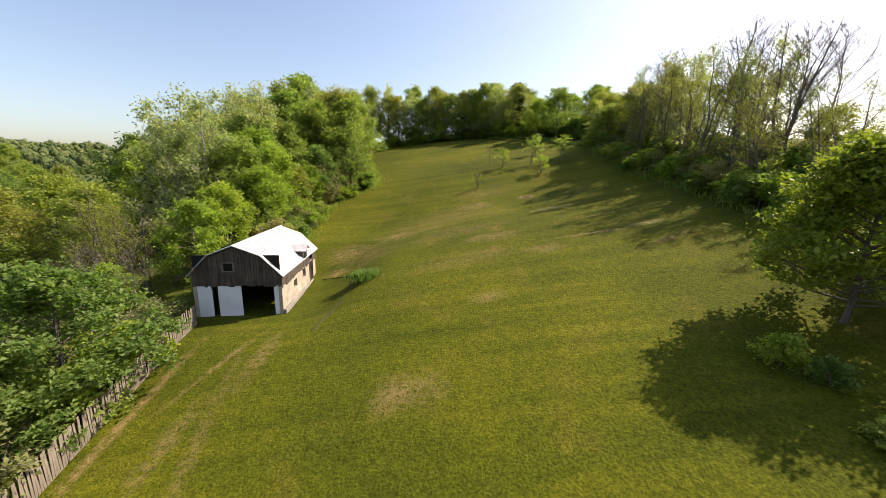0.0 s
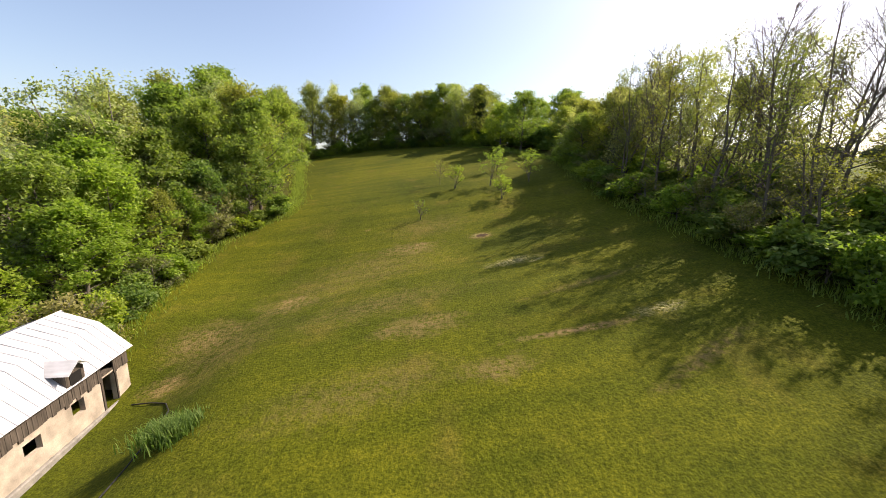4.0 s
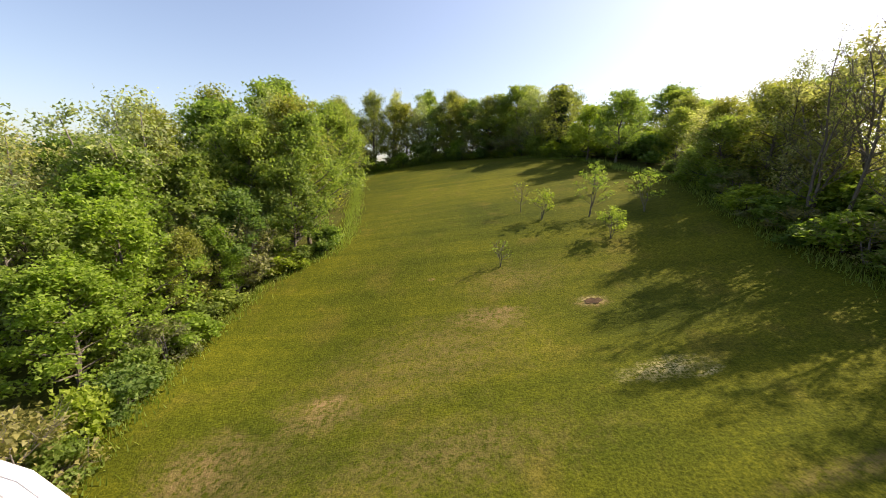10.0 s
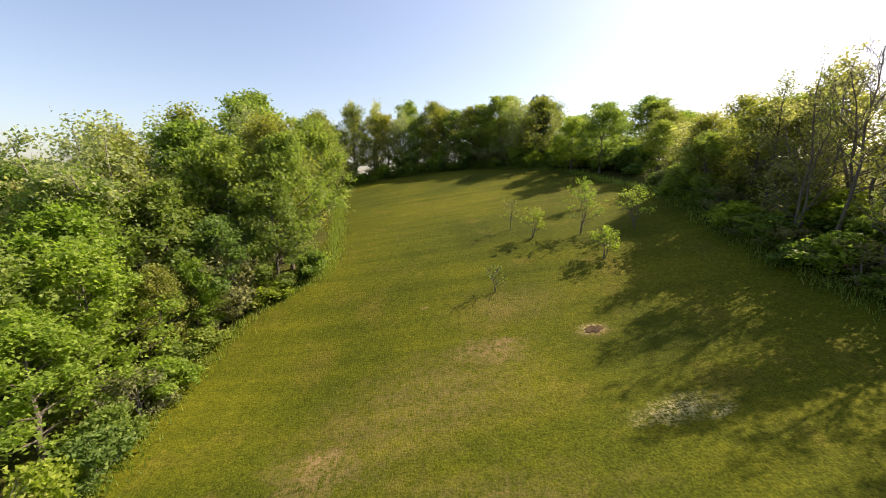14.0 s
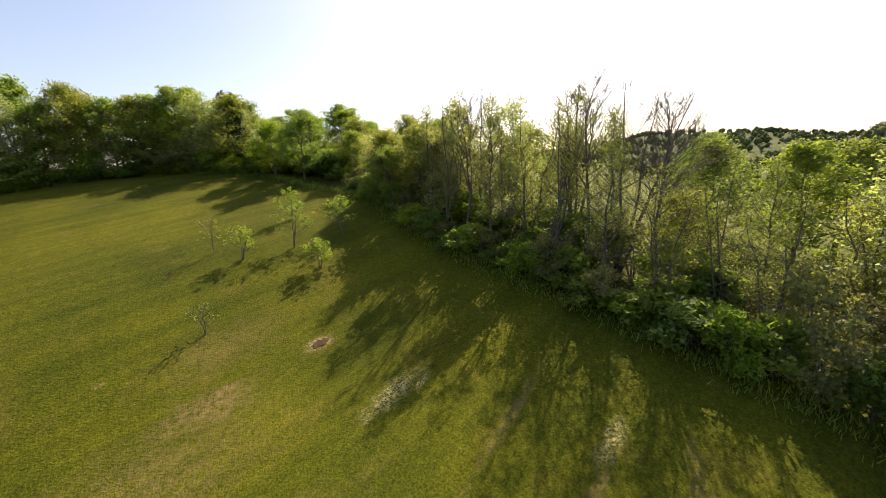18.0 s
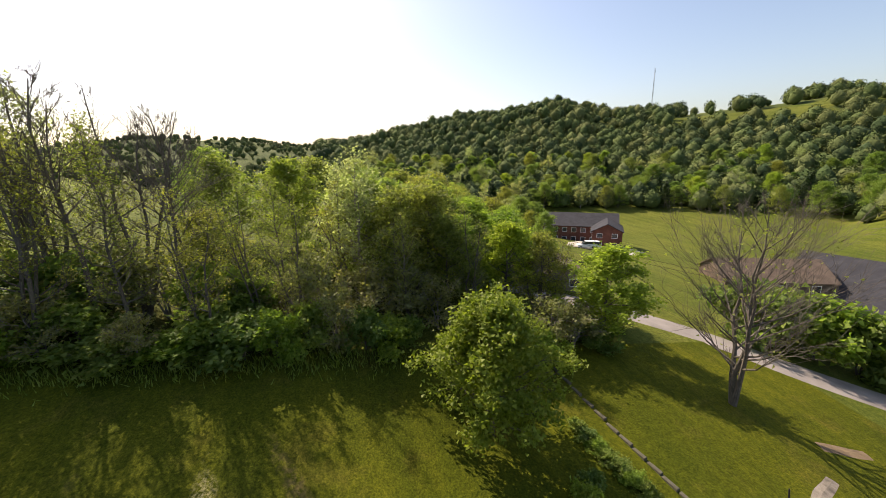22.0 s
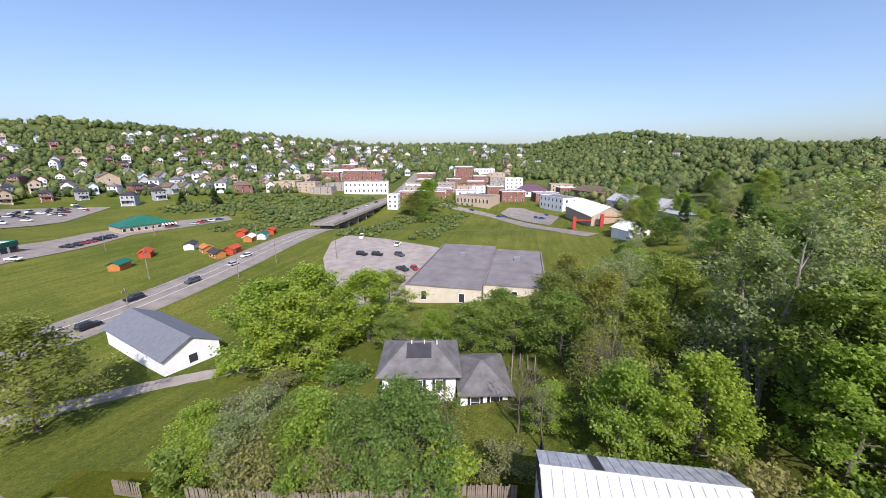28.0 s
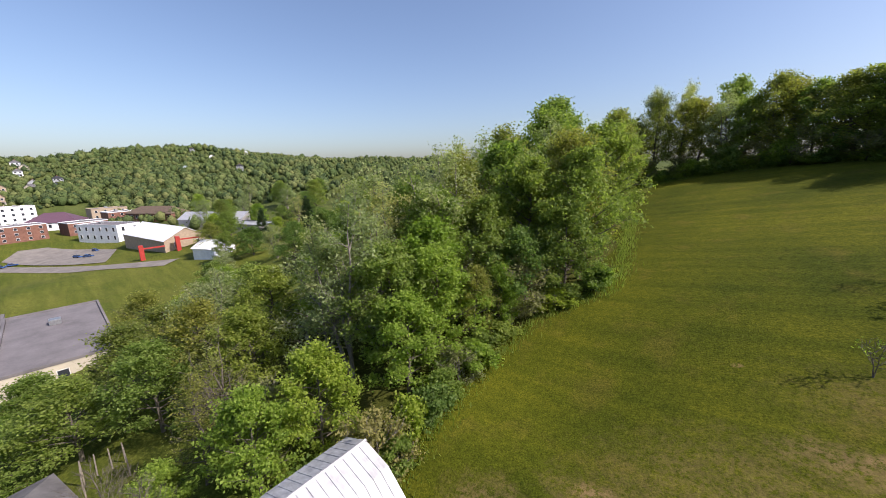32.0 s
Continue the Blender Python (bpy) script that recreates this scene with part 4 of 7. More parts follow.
# upright boards on both gables and both long sides
brng = np.random.default_rng(5)
for y_at, back in ((0.0, False), (BL, True)):
    xs_ = np.linspace(-BW, BW, 31)
    for i, (xa, xb) in enumerate(zip(xs_, xs_[1:])):
        bm = bmesh.new()
        gap, lift = 0.012, brng.uniform(0, 0.02)
        za, zt0, zt1 = low_z + 0.17 - brng.uniform(0.1, 0.3), roof_z(xa) - 0.14, roof_z(xb) - 0.14
        y0, y1 = (y_at - 0.05 - lift, y_at + 0.02) if not back else (y_at - 0.02, y_at + 0.05 + lift)
        if not back and -1.1 < (xa + xb) / 2 < -0.15:
            prism(bm, [(xa + gap, za), (xb - gap, za), (xb - gap, 3.45), (xa + gap, 3.45)], y0, y1)
            prism(bm, [(xa + gap, 4.15), (xb - gap, 4.15), (xb - gap, zt1), (xa + gap, zt0)], y0, y1)
        else:
            prism(bm, [(xa + gap, za), (xb - gap, za), (xb - gap, zt1), (xa + gap, zt0)], y0, y1)
        part("board", bm, OLD_WOOD, barn)
for side in (-1, 1):
    ys_ = np.linspace(0, BL, 41)
    for ya, yb in zip(ys_, ys_[1:]):
        lift = brng.uniform(0, 0.02)
        xa, xb = sorted((side * (BW - 0.02), side * (BW + 0.05 + lift)))
        if side > 0 and 8.6 < (ya + yb) / 2 < 9.7:
            continue
        part("board", boxes((xa, xb, ya + 0.01, yb - 0.01, low_z - brng.uniform(0.05, 0.3), 3.16)), OLD_WOOD, barn)
# near-black panels behind the gable boards, painted as the loft's inner shade
part("window_void", boxes((-1.08, -0.17, 0.05, 0.12, 3.43, 4.17)), SHADE_BLACK, barn, "near-black panel for the shade inside the loft window")
part("loft_back", boxes((-BW + 0.1, BW - 0.1, 0.14, 0.2, low_z + 0.17, 4.8)), SHADE_BLACK, barn)
for xa, xb, za, zb in ((-1.12, -1.05, 3.4, 4.2), (-0.2, -0.13, 3.4, 4.2), (-1.12, -0.13, 4.15, 4.22), (-1.12, -0.13, 3.38, 3.45)):
    part("window_trim", boxes((xa, xb, -0.1, -0.03, za, zb)), FENCE_WOOD, barn)
# tin sheets, each with its rolled seam
sheets = 18
for k in range(sheets):
    ya, yb = -0.35 + (BL + 0.7) * k / sheets, -0.35 + (BL + 0.7) * (k + 1) / sheets
    for (xa, za), (xb, zb), mat in ((roofline[4], roofline[3], TIN), (roofline[3], roofline[2], TIN), (roofline[2], roofline[1], OLD_TIN), (roofline[1], roofline[0], OLD_TIN)):
        bm = bmesh.new()
        dz = brng.uniform(0, 0.012)
        slab(bm, (xa, ya + 0.006, za + dz), (xa, yb - 0.006, za + dz), (xb, yb - 0.006, zb + dz), (xb, ya + 0.006, zb + dz), 0.04)
        n0 = len(bm.faces)
        tube(bm, (xa, ya, za + 0.02), (xb, ya, zb + 0.02), 0.026, sides=5)
        bm.faces.ensure_lookup_table()
        for f in bm.faces[n0:]:
            f.material_index = 1
        part("roof_sheet", bm, [DARK_SHINGLE if (mat is OLD_TIN and k == 5) else mat, OLD_TIN], barn)
part("ridge_cap", prism(bmesh.new(), [(-0.16, 5.68), (0, 5.77), (0.16, 5.68), (0, 5.72)], -0.4, BL + 0.4), TIN, barn)
# dormer over the side door
dorm = part("dormer", boxes((2.7, 3.92, 5.9, 7.2, 2.9, 3.9)), OLD_WOOD, barn, "small weathered dormer with a tin gable roof")
bm = bmesh.new()
slab(bm, (2.6, 5.7, 3.92), (4.25, 5.7, 3.92), (4.25, 6.55, 4.5), (2.2, 6.55, 4.5), 0.04)
slab(bm, (2.6, 7.4, 3.92), (4.25, 7.4, 3.92), (4.25, 6.55, 4.5), (2.2, 6.55, 4.5), 0.04)
part("dormer_roof", bm, TIN, dorm)
part("dormer_gable", prism(bmesh.new(), [(0, 3.9), (1.3, 3.9), (0.65, 4.44)], 0, 0.06), OLD_WOOD, dorm).matrix_basis = pose(3.92, 5.9, 0, 0, 0, 90)
# near-black panel, painted as the shade in the dormer's mouth
part("dormer_opening", boxes((3.9, 3.95, 6.15, 6.95, 2.95, 3.75)), SHADE_BLACK, dorm)
part("door_post", boxes((BW - 0.02, BW + 0.06, 8.45, 8.6, b0, low_z), (BW - 0.02, BW + 0.06, 9.7, 9.82, b0, low_z), bevel=0.01), OLD_WOOD, barn)
part("sill_stone", boxes((BW, BW + 0.25, 0, BL, b0 - 0.1, b0 + 0.75), bevel=0.06), STONE, barn, "row of pale foundation stones")

# ---------- wooden fence below the barn ----------
fence = thing("board_fence", pose(0, 0, 0), "weathered grey board fence along the lawn", "fence")
line = [(-20.6, 27.5), (-19.8, 20), (-18.9, 12), (-18.8, 4), (-18.9, -4), (-19.4, -10.5)]
for (xa, ya), (xb, yb) in zip(line, line[1:]):
    run = math.hypot(xb - xa, yb - ya)
    n = int(run / 0.15)
    way = math.degrees(math.atan2(yb - ya, xb - xa))
    for i in range(n):
        f = (i + 0.5) / n
        x, y = xa + (xb - xa) * f, ya + (yb - ya) * f
        if -6.5 < y < -1.0:
            continue
        z = on_ground(x, y)
        bd = part("board", boxes((-0.066, 0.066, -0.011, 0.011, -0.1, 1.72 + brng.uniform(-0.06, 0.06)), bevel=0.005), FENCE_WOOD, fence)
        bd.matrix_basis = pose(x, y, z, brng.uniform(-3, 3), brng.uniform(-2, 2), way)
    for i in range(int(run / 2.4) + 1):
        f = i * 2.4 / run
        x, y = xa + (xb - xa) * f - 0.08, ya + (yb - ya) * f
        if not -6.5 < y < -1.0:
            part("post", boxes((-0.05, 0.05, -0.05, 0.05, -0.3, 1.6), bevel=0.01), FENCE_WOOD, fence).matrix_basis = pose(x, y, on_ground(x, y))

# ---------- flower clump, edging and stones by the barn ----------
iris = thing("daylily_clump", Matrix.Translation((-7.4, 32.6, on_ground(-7.4, 32.6))), "thick clump of long green strap leaves", "plant")
verts, faces = [], []
irng = np.random.default_rng(8)
for k in range(2600):
    x, y = irng.normal(0, 0.6), irng.normal(0, 0.42)
    a, ln, w = irng.uniform(0, 6.28), irng.uniform(0.5, 0.85), 0.022
    dx, dy, out = math.cos(a), math.sin(a), irng.uniform(0.1, 0.45)
    p0, p1, p2 = (x, y, 0), (x + dx * out * 0.4, y + dy * out * 0.4, ln * 0.75), (x + dx * out, y + dy * out, ln)
    s = (-dy * w, dx * w)
    base = len(verts)
    verts += [(p0[0] - s[0], p0[1] - s[1], 0), (p0[0] + s[0], p0[1] + s[1], 0), (p1[0] + s[0], p1[1] + s[1], p1[2]), (p1[0] - s[0], p1[1] - s[1], p1[2]), p2]
    faces += [(base, base + 1, base + 2, base + 3), (base + 3, base + 2, base + 4)]
mesh_part("foliage", verts, faces, LEAF_DARK, iris)
iris.rotation_euler = (0, 0, radians(35))


def draped(points, width, material, name, label, category="path", lift=0.05, kind="structure", step=2.0, wobble=0.0):
    """A strip of a width that follows a line over the ground."""
    line_ = [Vector((*swing(*p), 0)) for p in points]
    out = []
    for i in range(len(line_) - 1):
        p0, p1, p2, p3 = line_[max(i - 1, 0)], line_[i], line_[i + 1], line_[min(i + 2, len(line_) - 1)]
        n = max(1, int((p2 - p1).length / step))
        for k in range(n):
            t = k / n
            out.append(0.5 * ((2 * p1) + (p2 - p0) * t + (2 * p0 - 5 * p1 + 4 * p2 - p3) * t * t + (3 * p1 - p0 - 3 * p2 + p3) * t ** 3))
    out.append(line_[-1])
    verts_, faces_ = [], []
    cols = max(2, int(width / 2.5) + 1)
    for i, p in enumerate(out):
        way_ = (out[min(i + 1, len(out) - 1)] - out[max(i - 1, 0)]).normalized()
        side_ = Vector((-way_.y, way_.x, 0))
        wd = width * (1 + wobble * math.sin(i * 1.7) * math.sin(i * 0.61))
        for c in range(cols + 1):
            q = p + side_ * wd * (c / cols - 0.5)
            edge_ = 0.0 if 0 < c < cols else -0.09
            verts_.append((q.x, q.y, on_ground(q.x, q.y) + lift + edge_))
    for i in range(len(out) - 1):
        for c in range(cols):
            a_ = i * (cols + 1) + c
            faces_.append((a_, a_ + 1, a_ + cols + 2, a_ + cols + 1))
    ob = mesh_part(name, verts_, faces_, material)
    return tagged(ob, label, category, kind=kind)


def patch(points, material, name, label, category="ground", lift=0.05, kind="structure", step=2.5):
    """A flat area inside a ring of corners, laid over the ground."""
    pts = np.array([swing(*p) for p in points], float)
    x0, y0, x1, y1 = *pts.min(0), *pts.max(0)
    bm = bmesh.new()
    ring = [bm.verts.new((*p, 0)) for p in pts]
    bm.faces.new(ring)
    for axis, a, b in ((0, x0, x1), (1, y0, y1)):
        for v in np.arange(a + step, b, step):
            co, no = [0, 0, 0], [0, 0, 0]
            co[axis], no[axis] = v, 1
            bmesh.ops.bisect_plane(bm, geom=bm.verts[:] + bm.edges[:] + bm.faces[:], plane_co=co, plane_no=no)
    for v in bm.verts:
        v.co.z = on_ground(v.co.x, v.co.y) + lift
    bmesh.ops.recalc_face_normals(bm, faces=bm.faces[:])
    if bm.faces[0].normal.z < 0:
        bmesh.ops.reverse_faces(bm, faces=bm.faces[:])
    return tagged(part(name, bm, material), label, category, kind=kind)


# a dark half-round drain pipe lying on the grass
pipe = bpy.data.curves.new("drain_pipe", "CURVE")
pipe.dimensions, pipe.bevel_depth, pipe.bevel_resolution = "3D", 0.04, 1
sp = pipe.splines.new("NURBS")
sp.use_endpoint_u, sp.order_u = True, 3
way = [(-13.4, 38.2), (-12, 38), (-10.6, 37.2), (-9.6, 35.9), (-9.1, 34), (-8.9, 31.5), (-9.0, 29.5), (-9.3, 27.4), (-9.9, 24.4)]
sp.points.add(len(way) - 1)
for p, (x, y) in zip(sp.points, way):
    p.co = (x, y, on_ground(x, y) + 0.05, 1)
pipe.materials.append(BLACK)
tagged(new("drain_pipe", pipe), "black drain pipe curving over the lawn beside the barn", "pipe")


def splotch(x, y, rx, ry, seed, material, name, label, n=16, lift=0.02):
    """A ragged worn spot on the grass."""
    r_ = np.random.default_rng(seed)
    return patch([(x + math.cos(a) * rx * r_.uniform(0.55, 1.15), y + math.sin(a) * ry * r_.uniform(0.55, 1.15)) for a in np.linspace(0, 2 * math.pi, n, endpoint=False)], material, name, label, lift=lift, step=3.0)


HOLE = plain("dug_soil", (0.085, 0.05, 0.022), 0.98, 0.4, 2.0, bump_s=0.6)
splotch(13.3, 57.0, 0.75, 0.5, 21, HOLE, "trim", "dark dug hole in the field's turf", lift=0.05)


# ---------- the red-roofed house ----------
def rib_roof(name, a, b, c, d, material, parent, ribs, label="", thick=0.07):
    """A metal roof plane on eave a-b and ridge d-c, laid in sheets, each with one standing rib."""
    a, b, c, d = (Vector(v) for v in (a, b, c, d))
    base = part(name, slab(bmesh.new(), a, b, c, d, thick), material, parent, label)
    n = (b - a).cross(d - a).normalized()
    n = n if n.z > 0 else -n
    for k in range(ribs + 1):
        f = k / ribs
        part("roof_rib", tube(bmesh.new(), a.lerp(b, f) + n * 0.012, d.lerp(c, f) + n * 0.012, 0.024, sides=4), material, base)
    return base


def window(parent, x, y, z, w, h, face="y", shutters=None, group_mat=None):
    """A framed window that stands on a wall; face is the way it looks, y north or x east."""
    root = part("window", boxes((-w / 2, w / 2, -0.03, 0.03, 0, h)), GLASS, parent)
    root.matrix_basis = pose(x, y, z, 0, 0, {"y": 0, "-y": 180, "x": -90, "-x": 90}[face])
    fm = bmesh.new()
    for r in ((-w / 2 - 0.07, -w / 2, 0, 0.06, -0.07, h + 0.07), (w / 2, w / 2 + 0.07, 0, 0.06, -0.07, h + 0.07), (-w / 2, w / 2, 0, 0.06, h, h + 0.07), (-w / 2, w / 2, 0, 0.09, -0.07, 0), (-w / 2, w / 2, 0.02, 0.05, h / 2 - 0.02, h / 2 + 0.02)):
        box(fm, *r)
    part("window_frame", fm, group_mat or WHITE_PAINT, root)
    if shutters:
        for s in (-1, 1):
            xa, xb = sorted((s * (w / 2 + 0.08), s * (w / 2 + 0.40)))
            part("shutter", boxes((xa, xb, 0, 0.05, -0.05, h + 0.05), bevel=0.01), shutters, root)
    return root


HX0, HX1, HY0, HY1 = -7.4, 6.4, -18.9, -8.0          # upper house, outside of its walls
house = thing("farmhouse", pose(1.2, 1.7, 0, 0, 0, 5.0), "two-storey white farmhouse with bright red metal roofs", "house")
HB = -6.9
part("wall", wall_with_holes(bmesh.new(), HX1 - 0.3, HY0, HY1, HB, 1.7, [], 0.25), WHITE_PAINT, house)
part("wall", boxes((HX0 + 0.3, HX0 + 0.55, HY0, HY1, HB, 1.7)), WHITE_PAINT, house)
part("wall", boxes((HX0 + 0.55, HX1 - 0.55, HY1 - 0.25, HY1, HB, 1.7)), WHITE_PAINT, house, "white clapboard wall")
part("wall", boxes((HX0 + 0.55, HX1 - 0.55, HY0, HY0 + 0.25, HB, 1.7)), WHITE_PAINT, house)
for k in range(9):
    part("clapboard", boxes((HX0 + 0.3, HX1 - 0.3, HY1 + 0.001, HY1 + 0.02, -0.2 + 0.2 * k, -0.03 + 0.2 * k)), WHITE_PAINT, house)
mid_y = (HY0 + HY1) / 2
for x in (HX0 + 0.3, HX1 - 0.55):
    part("gable", prism(bmesh.new(), [(HY0, 1.7), (HY1, 1.7), (mid_y, 4.05)], 0, 0.25), WHITE_PAINT, house).matrix_basis = pose(x + 0.25, 0, 0, 0, 0, 90)
rib_roof("roof", (HX0, HY1 + 0.45, 1.55), (HX1, HY1 + 0.45, 1.55), (HX1, mid_y, 4.3), (HX0, mid_y, 4.3), RED_TIN, house, 42, "bright red standing-rib metal roof")
rib_roof("roof", (HX0, HY0 - 0.45, 1.55), (HX1, HY0 - 0.45, 1.55), (HX1, mid_y, 4.3), (HX0, mid_y, 4.3), RED_TIN, house, 42)
part("ridge_cap", prism(bmesh.new(), [(mid_y - 0.2, 4.28), (mid_y, 4.38), (mid_y + 0.2, 4.28), (mid_y, 4.31)], 0, HX1 - HX0), RED_TIN, house).matrix_basis = pose(HX1, 0, 0, 0, 0, 90)
part("gutter", boxes((HX0, HX1, HY1 + 0.45, HY1 + 0.55, 1.42, 1.53), bevel=0.02), WHITE_PAINT, house)
chim = part("chimney", boxes((HX0 + 0.5, HX0 + 1.1, mid_y - 0.6, mid_y + 0.1, 2.5, 5.5), bevel=0.03), TAN_BRICK, house, "tan brick chimney")
part("chimney_cap", boxes((HX0 + 0.42, HX0 + 1.18, mid_y - 0.68, mid_y + 0.18, 5.5, 5.62), bevel=0.02), CONCRETE, chim)
part("vent_pipe", tube(bmesh.new(), (1.6, -11.2, 2.6), (1.6, -11.2, 3.35), 0.06), WHITE_PAINT, house)
for x, w, h, sh in ((4.3, 1.0, 0.42, BLACK), (-1.0, 0.45, 0.5, None), (-3.0, 0.85, 1.15, BLACK), (-5.2, 0.8, 1.1, BLACK)):
    window(house, x, HY1 + 0.02, 1.35 - h, w, h, "y", sh)
# the long lean-to roof on the uphill side
low = [(6.9, HY1 + 0.3, -0.5), (-6.5, HY1 + 0.3, -0.5), (-7.3, 0.6, -1.85), (5.1, 0.6, -1.85)]
part("lean_to_wall", boxes((-7.0, 4.8, -0.05, 0.2, HB + 1.0, -2.0)), BLUE_WHITE, house)
part("lean_to_wall", boxes((-7.0, -6.75, HY1, -0.05, HB, -2.0)), BLUE_WHITE, house)
part("lean_to_wall", boxes((4.55, 4.8, HY1, -0.05, HB + 1.0, -2.0)), BLUE_WHITE, house)
rib_roof("lean_to_roof", low[3], low[2], low[1], low[0], RED_TIN, house, 44, "wide low red metal roof over the rear rooms")
side_roof = rib_roof("lean_to_roof", (5.1, 0.6, -1.86), (7.3, -3.3, -1.55), (6.91, HY1 + 0.3, -0.51), (6.9, HY1 + 0.28, -0.51), RED_TIN, house, 4)
part("gutter", boxes((-7.3, 5.1, 0.6, 0.7, -2.02, -1.9), bevel=0.02), WHITE_PAINT, house)
part("drain_pipe", tube(tube(bmesh.new(), (-3.2, 1.4, -3.35), (-5.2, 1.5, -3.55), 0.09), (-5.2, 1.5, -3.55), (-5.3, 1.2, -3.9), 0.09), WHITE_PAINT, house)
hv = part("roof_vent", boxes((-4.7, -4.3, -6.4, -6.0, -0.8, -0.2), bevel=0.04), WHITE_PAINT, house)
part("air_unit", boxes((-6.2, -5.2, -7.5, -6.8, -0.6, 0.15), bevel=0.04), WHITE_PAINT, house, "white box cooler on the lean-to roof")
part("cable", tube(tube(bmesh.new(), (4.45, HY1 + 0.4, -0.45), (4.1, -4.0, -1.09), 0.03, sides=5), (4.1, -4.0, -1.09), (4.2, -0.6, -1.63), 0.03, sides=5), WHITE_PAINT, house, "pale cable run down the roof")
# the side wing with its own gable
part("wing_wall", boxes((-10.9, -7.21, -17.0, -10.2, HB - 1.6, -2.15)), BLUE_WHITE, house)
rib_roof("wing_roof", (-11.4, -9.7, -2.15), (-7.0, -9.7, -2.15), (-7.0, -14.4, 0.1), (-11.0, -15.2, 0.1), RED_TIN, house, 14)
rib_roof("wing_roof", (-11.2, -18.5, -2.15), (-7.0, -18.5, -2.15), (-7.0, -14.4, 0.1), (-11.0, -15.2, 0.1), RED_TIN, house, 14)
part("wing_door", boxes((-7.9, -7.25, -10.22, -10.12, HB - 1.0, -2.9)), BLACK, house)
part("foundation", boxes((-7.0, 5.8, HY0, 0.2, -9.5, HB + 1.0)), STONE, house)

# ---------- the shed, the mast, the dishes ----------
sz = on_ground(9.2, 5.0)
shed = thing("garden_shed", pose(9.7, 5.0, sz, 0, 0, 5.5), "small whitish shed with a worn grey shingle roof", "shed")
part("wall", boxes((-2.35, 2.35, 1.45, 1.6, -0.6, 1.75)), BLUE_WHITE, shed, "faded white boards with peeling paint")
part("wall", boxes((-2.35, 2.35, -1.6, -1.45, -0.9, 2.2)), BLUE_WHITE, shed)
for s in (-1, 1):
    xa, xb = sorted((s * 2.35, s * 2.2))
    part("wall", boxes((xa, xb, -1.45, 1.45, -0.9, 1.75)), BLUE_WHITE, shed)
part("sill", boxes((-2.45, 2.45, 1.6, 1.72, -0.5, -0.1), bevel=0.03), STONE, shed)
for k in range(7):
    bm = bmesh.new()
    ya, yb = 1.85 - k * 0.52, 1.85 - (k + 1) * 0.52 - 0.06
    za, zb = 1.82 + k * 0.075, 1.82 + (k + 1) * 0.075
    slab(bm, (-2.58, ya, za + 0.02), (2.58, ya, za + 0.02), (2.58, yb, zb), (-2.58, yb, zb), 0.05)
    part("roof_course", bm, WEATHERED, shed)
part("board", boxes((-2.59, 2.59, 1.82, 1.88, 1.66, 1.84)), FENCE_WOOD, shed)
mast = thing("antenna_mast", pose(12.1, 6.5, on_ground(12.1, 6.5)), "dark leaning antenna mast beside the shed", "antenna")
part("pole", tube(bmesh.new(), (0, 0, -0.3), (0.5, 0.35, 5.2), 0.035), BLACK, mast)
part("bracket", tube(tube(bmesh.new(), (0.33, 0.22, 3.2), (0.05, 0.5, 3.4), 0.03), (0.4, 0.28, 4.0), (0.62, 0.5, 4.2), 0.025), STEEL, mast)
lamp = bmesh.new()
bmesh.ops.create_uvsphere(lamp, u_segments=12, v_segments=8, radius=0.16, matrix=Matrix.Translation((0.02, 0.5, 3.45)) @ Matrix.Diagonal((1, 1, 1.3, 1)))
part("white_fitting", lamp, WHITE_PAINT, mast)


def dish(x, y, z, turn, material, label, size=1.0):
    """A dish on a bent pipe, with its arm and receiver."""
    root = thing("satellite_dish", pose(x, y, z, 0, 0, turn) @ Matrix.Scale(size, 4), label, "satellite dish")
    verts_, faces_ = [(0, 0, 0)], []
    for r in range(1, 5):
        for k in range(20):
            a = 2 * math.pi * k / 20
            rr = 0.24 * r / 4
            verts_.append((rr * math.cos(a), rr * math.sin(a) * 1.12, rr * rr * 0.7))
    for k in range(20):
        faces_.append((0, 1 + k, 1 + (k + 1) % 20))
        for r in range(3):
            a, b = 1 + r * 20, 1 + (r + 1) * 20
            faces_.append((a + k, b + k, b + (k + 1) % 20, a + (k + 1) % 20))
    bowl = mesh_part("bowl", verts_, faces_, material, root)
    sol = bowl.modifiers.new("solid", "SOLIDIFY")
    sol.thickness = 0.015
    bowl.matrix_basis = pose(0, 0, 0.62, 62, 0, 0)
    part("foot", boxes((-0.1, 0.1, -0.06, 0.16, -0.03, 0.02), bevel=0.008), STEEL, root)
    part("mast", tube(tube(bmesh.new(), (0, 0.08, 0), (0, 0.08, 0.42), 0.022), (0, 0.08, 0.42), (0, 0.03, 0.6), 0.022), STEEL, root)
    part("arm", tube(bmesh.new(), (0, 0.02, 0.5), (0, -0.42, 0.5), 0.013), STEEL, root)
    part("receiver", boxes((-0.04, 0.04, -0.5, -0.39, 0.47, 0.58), bevel=0.012), BLACK, root)
    return root


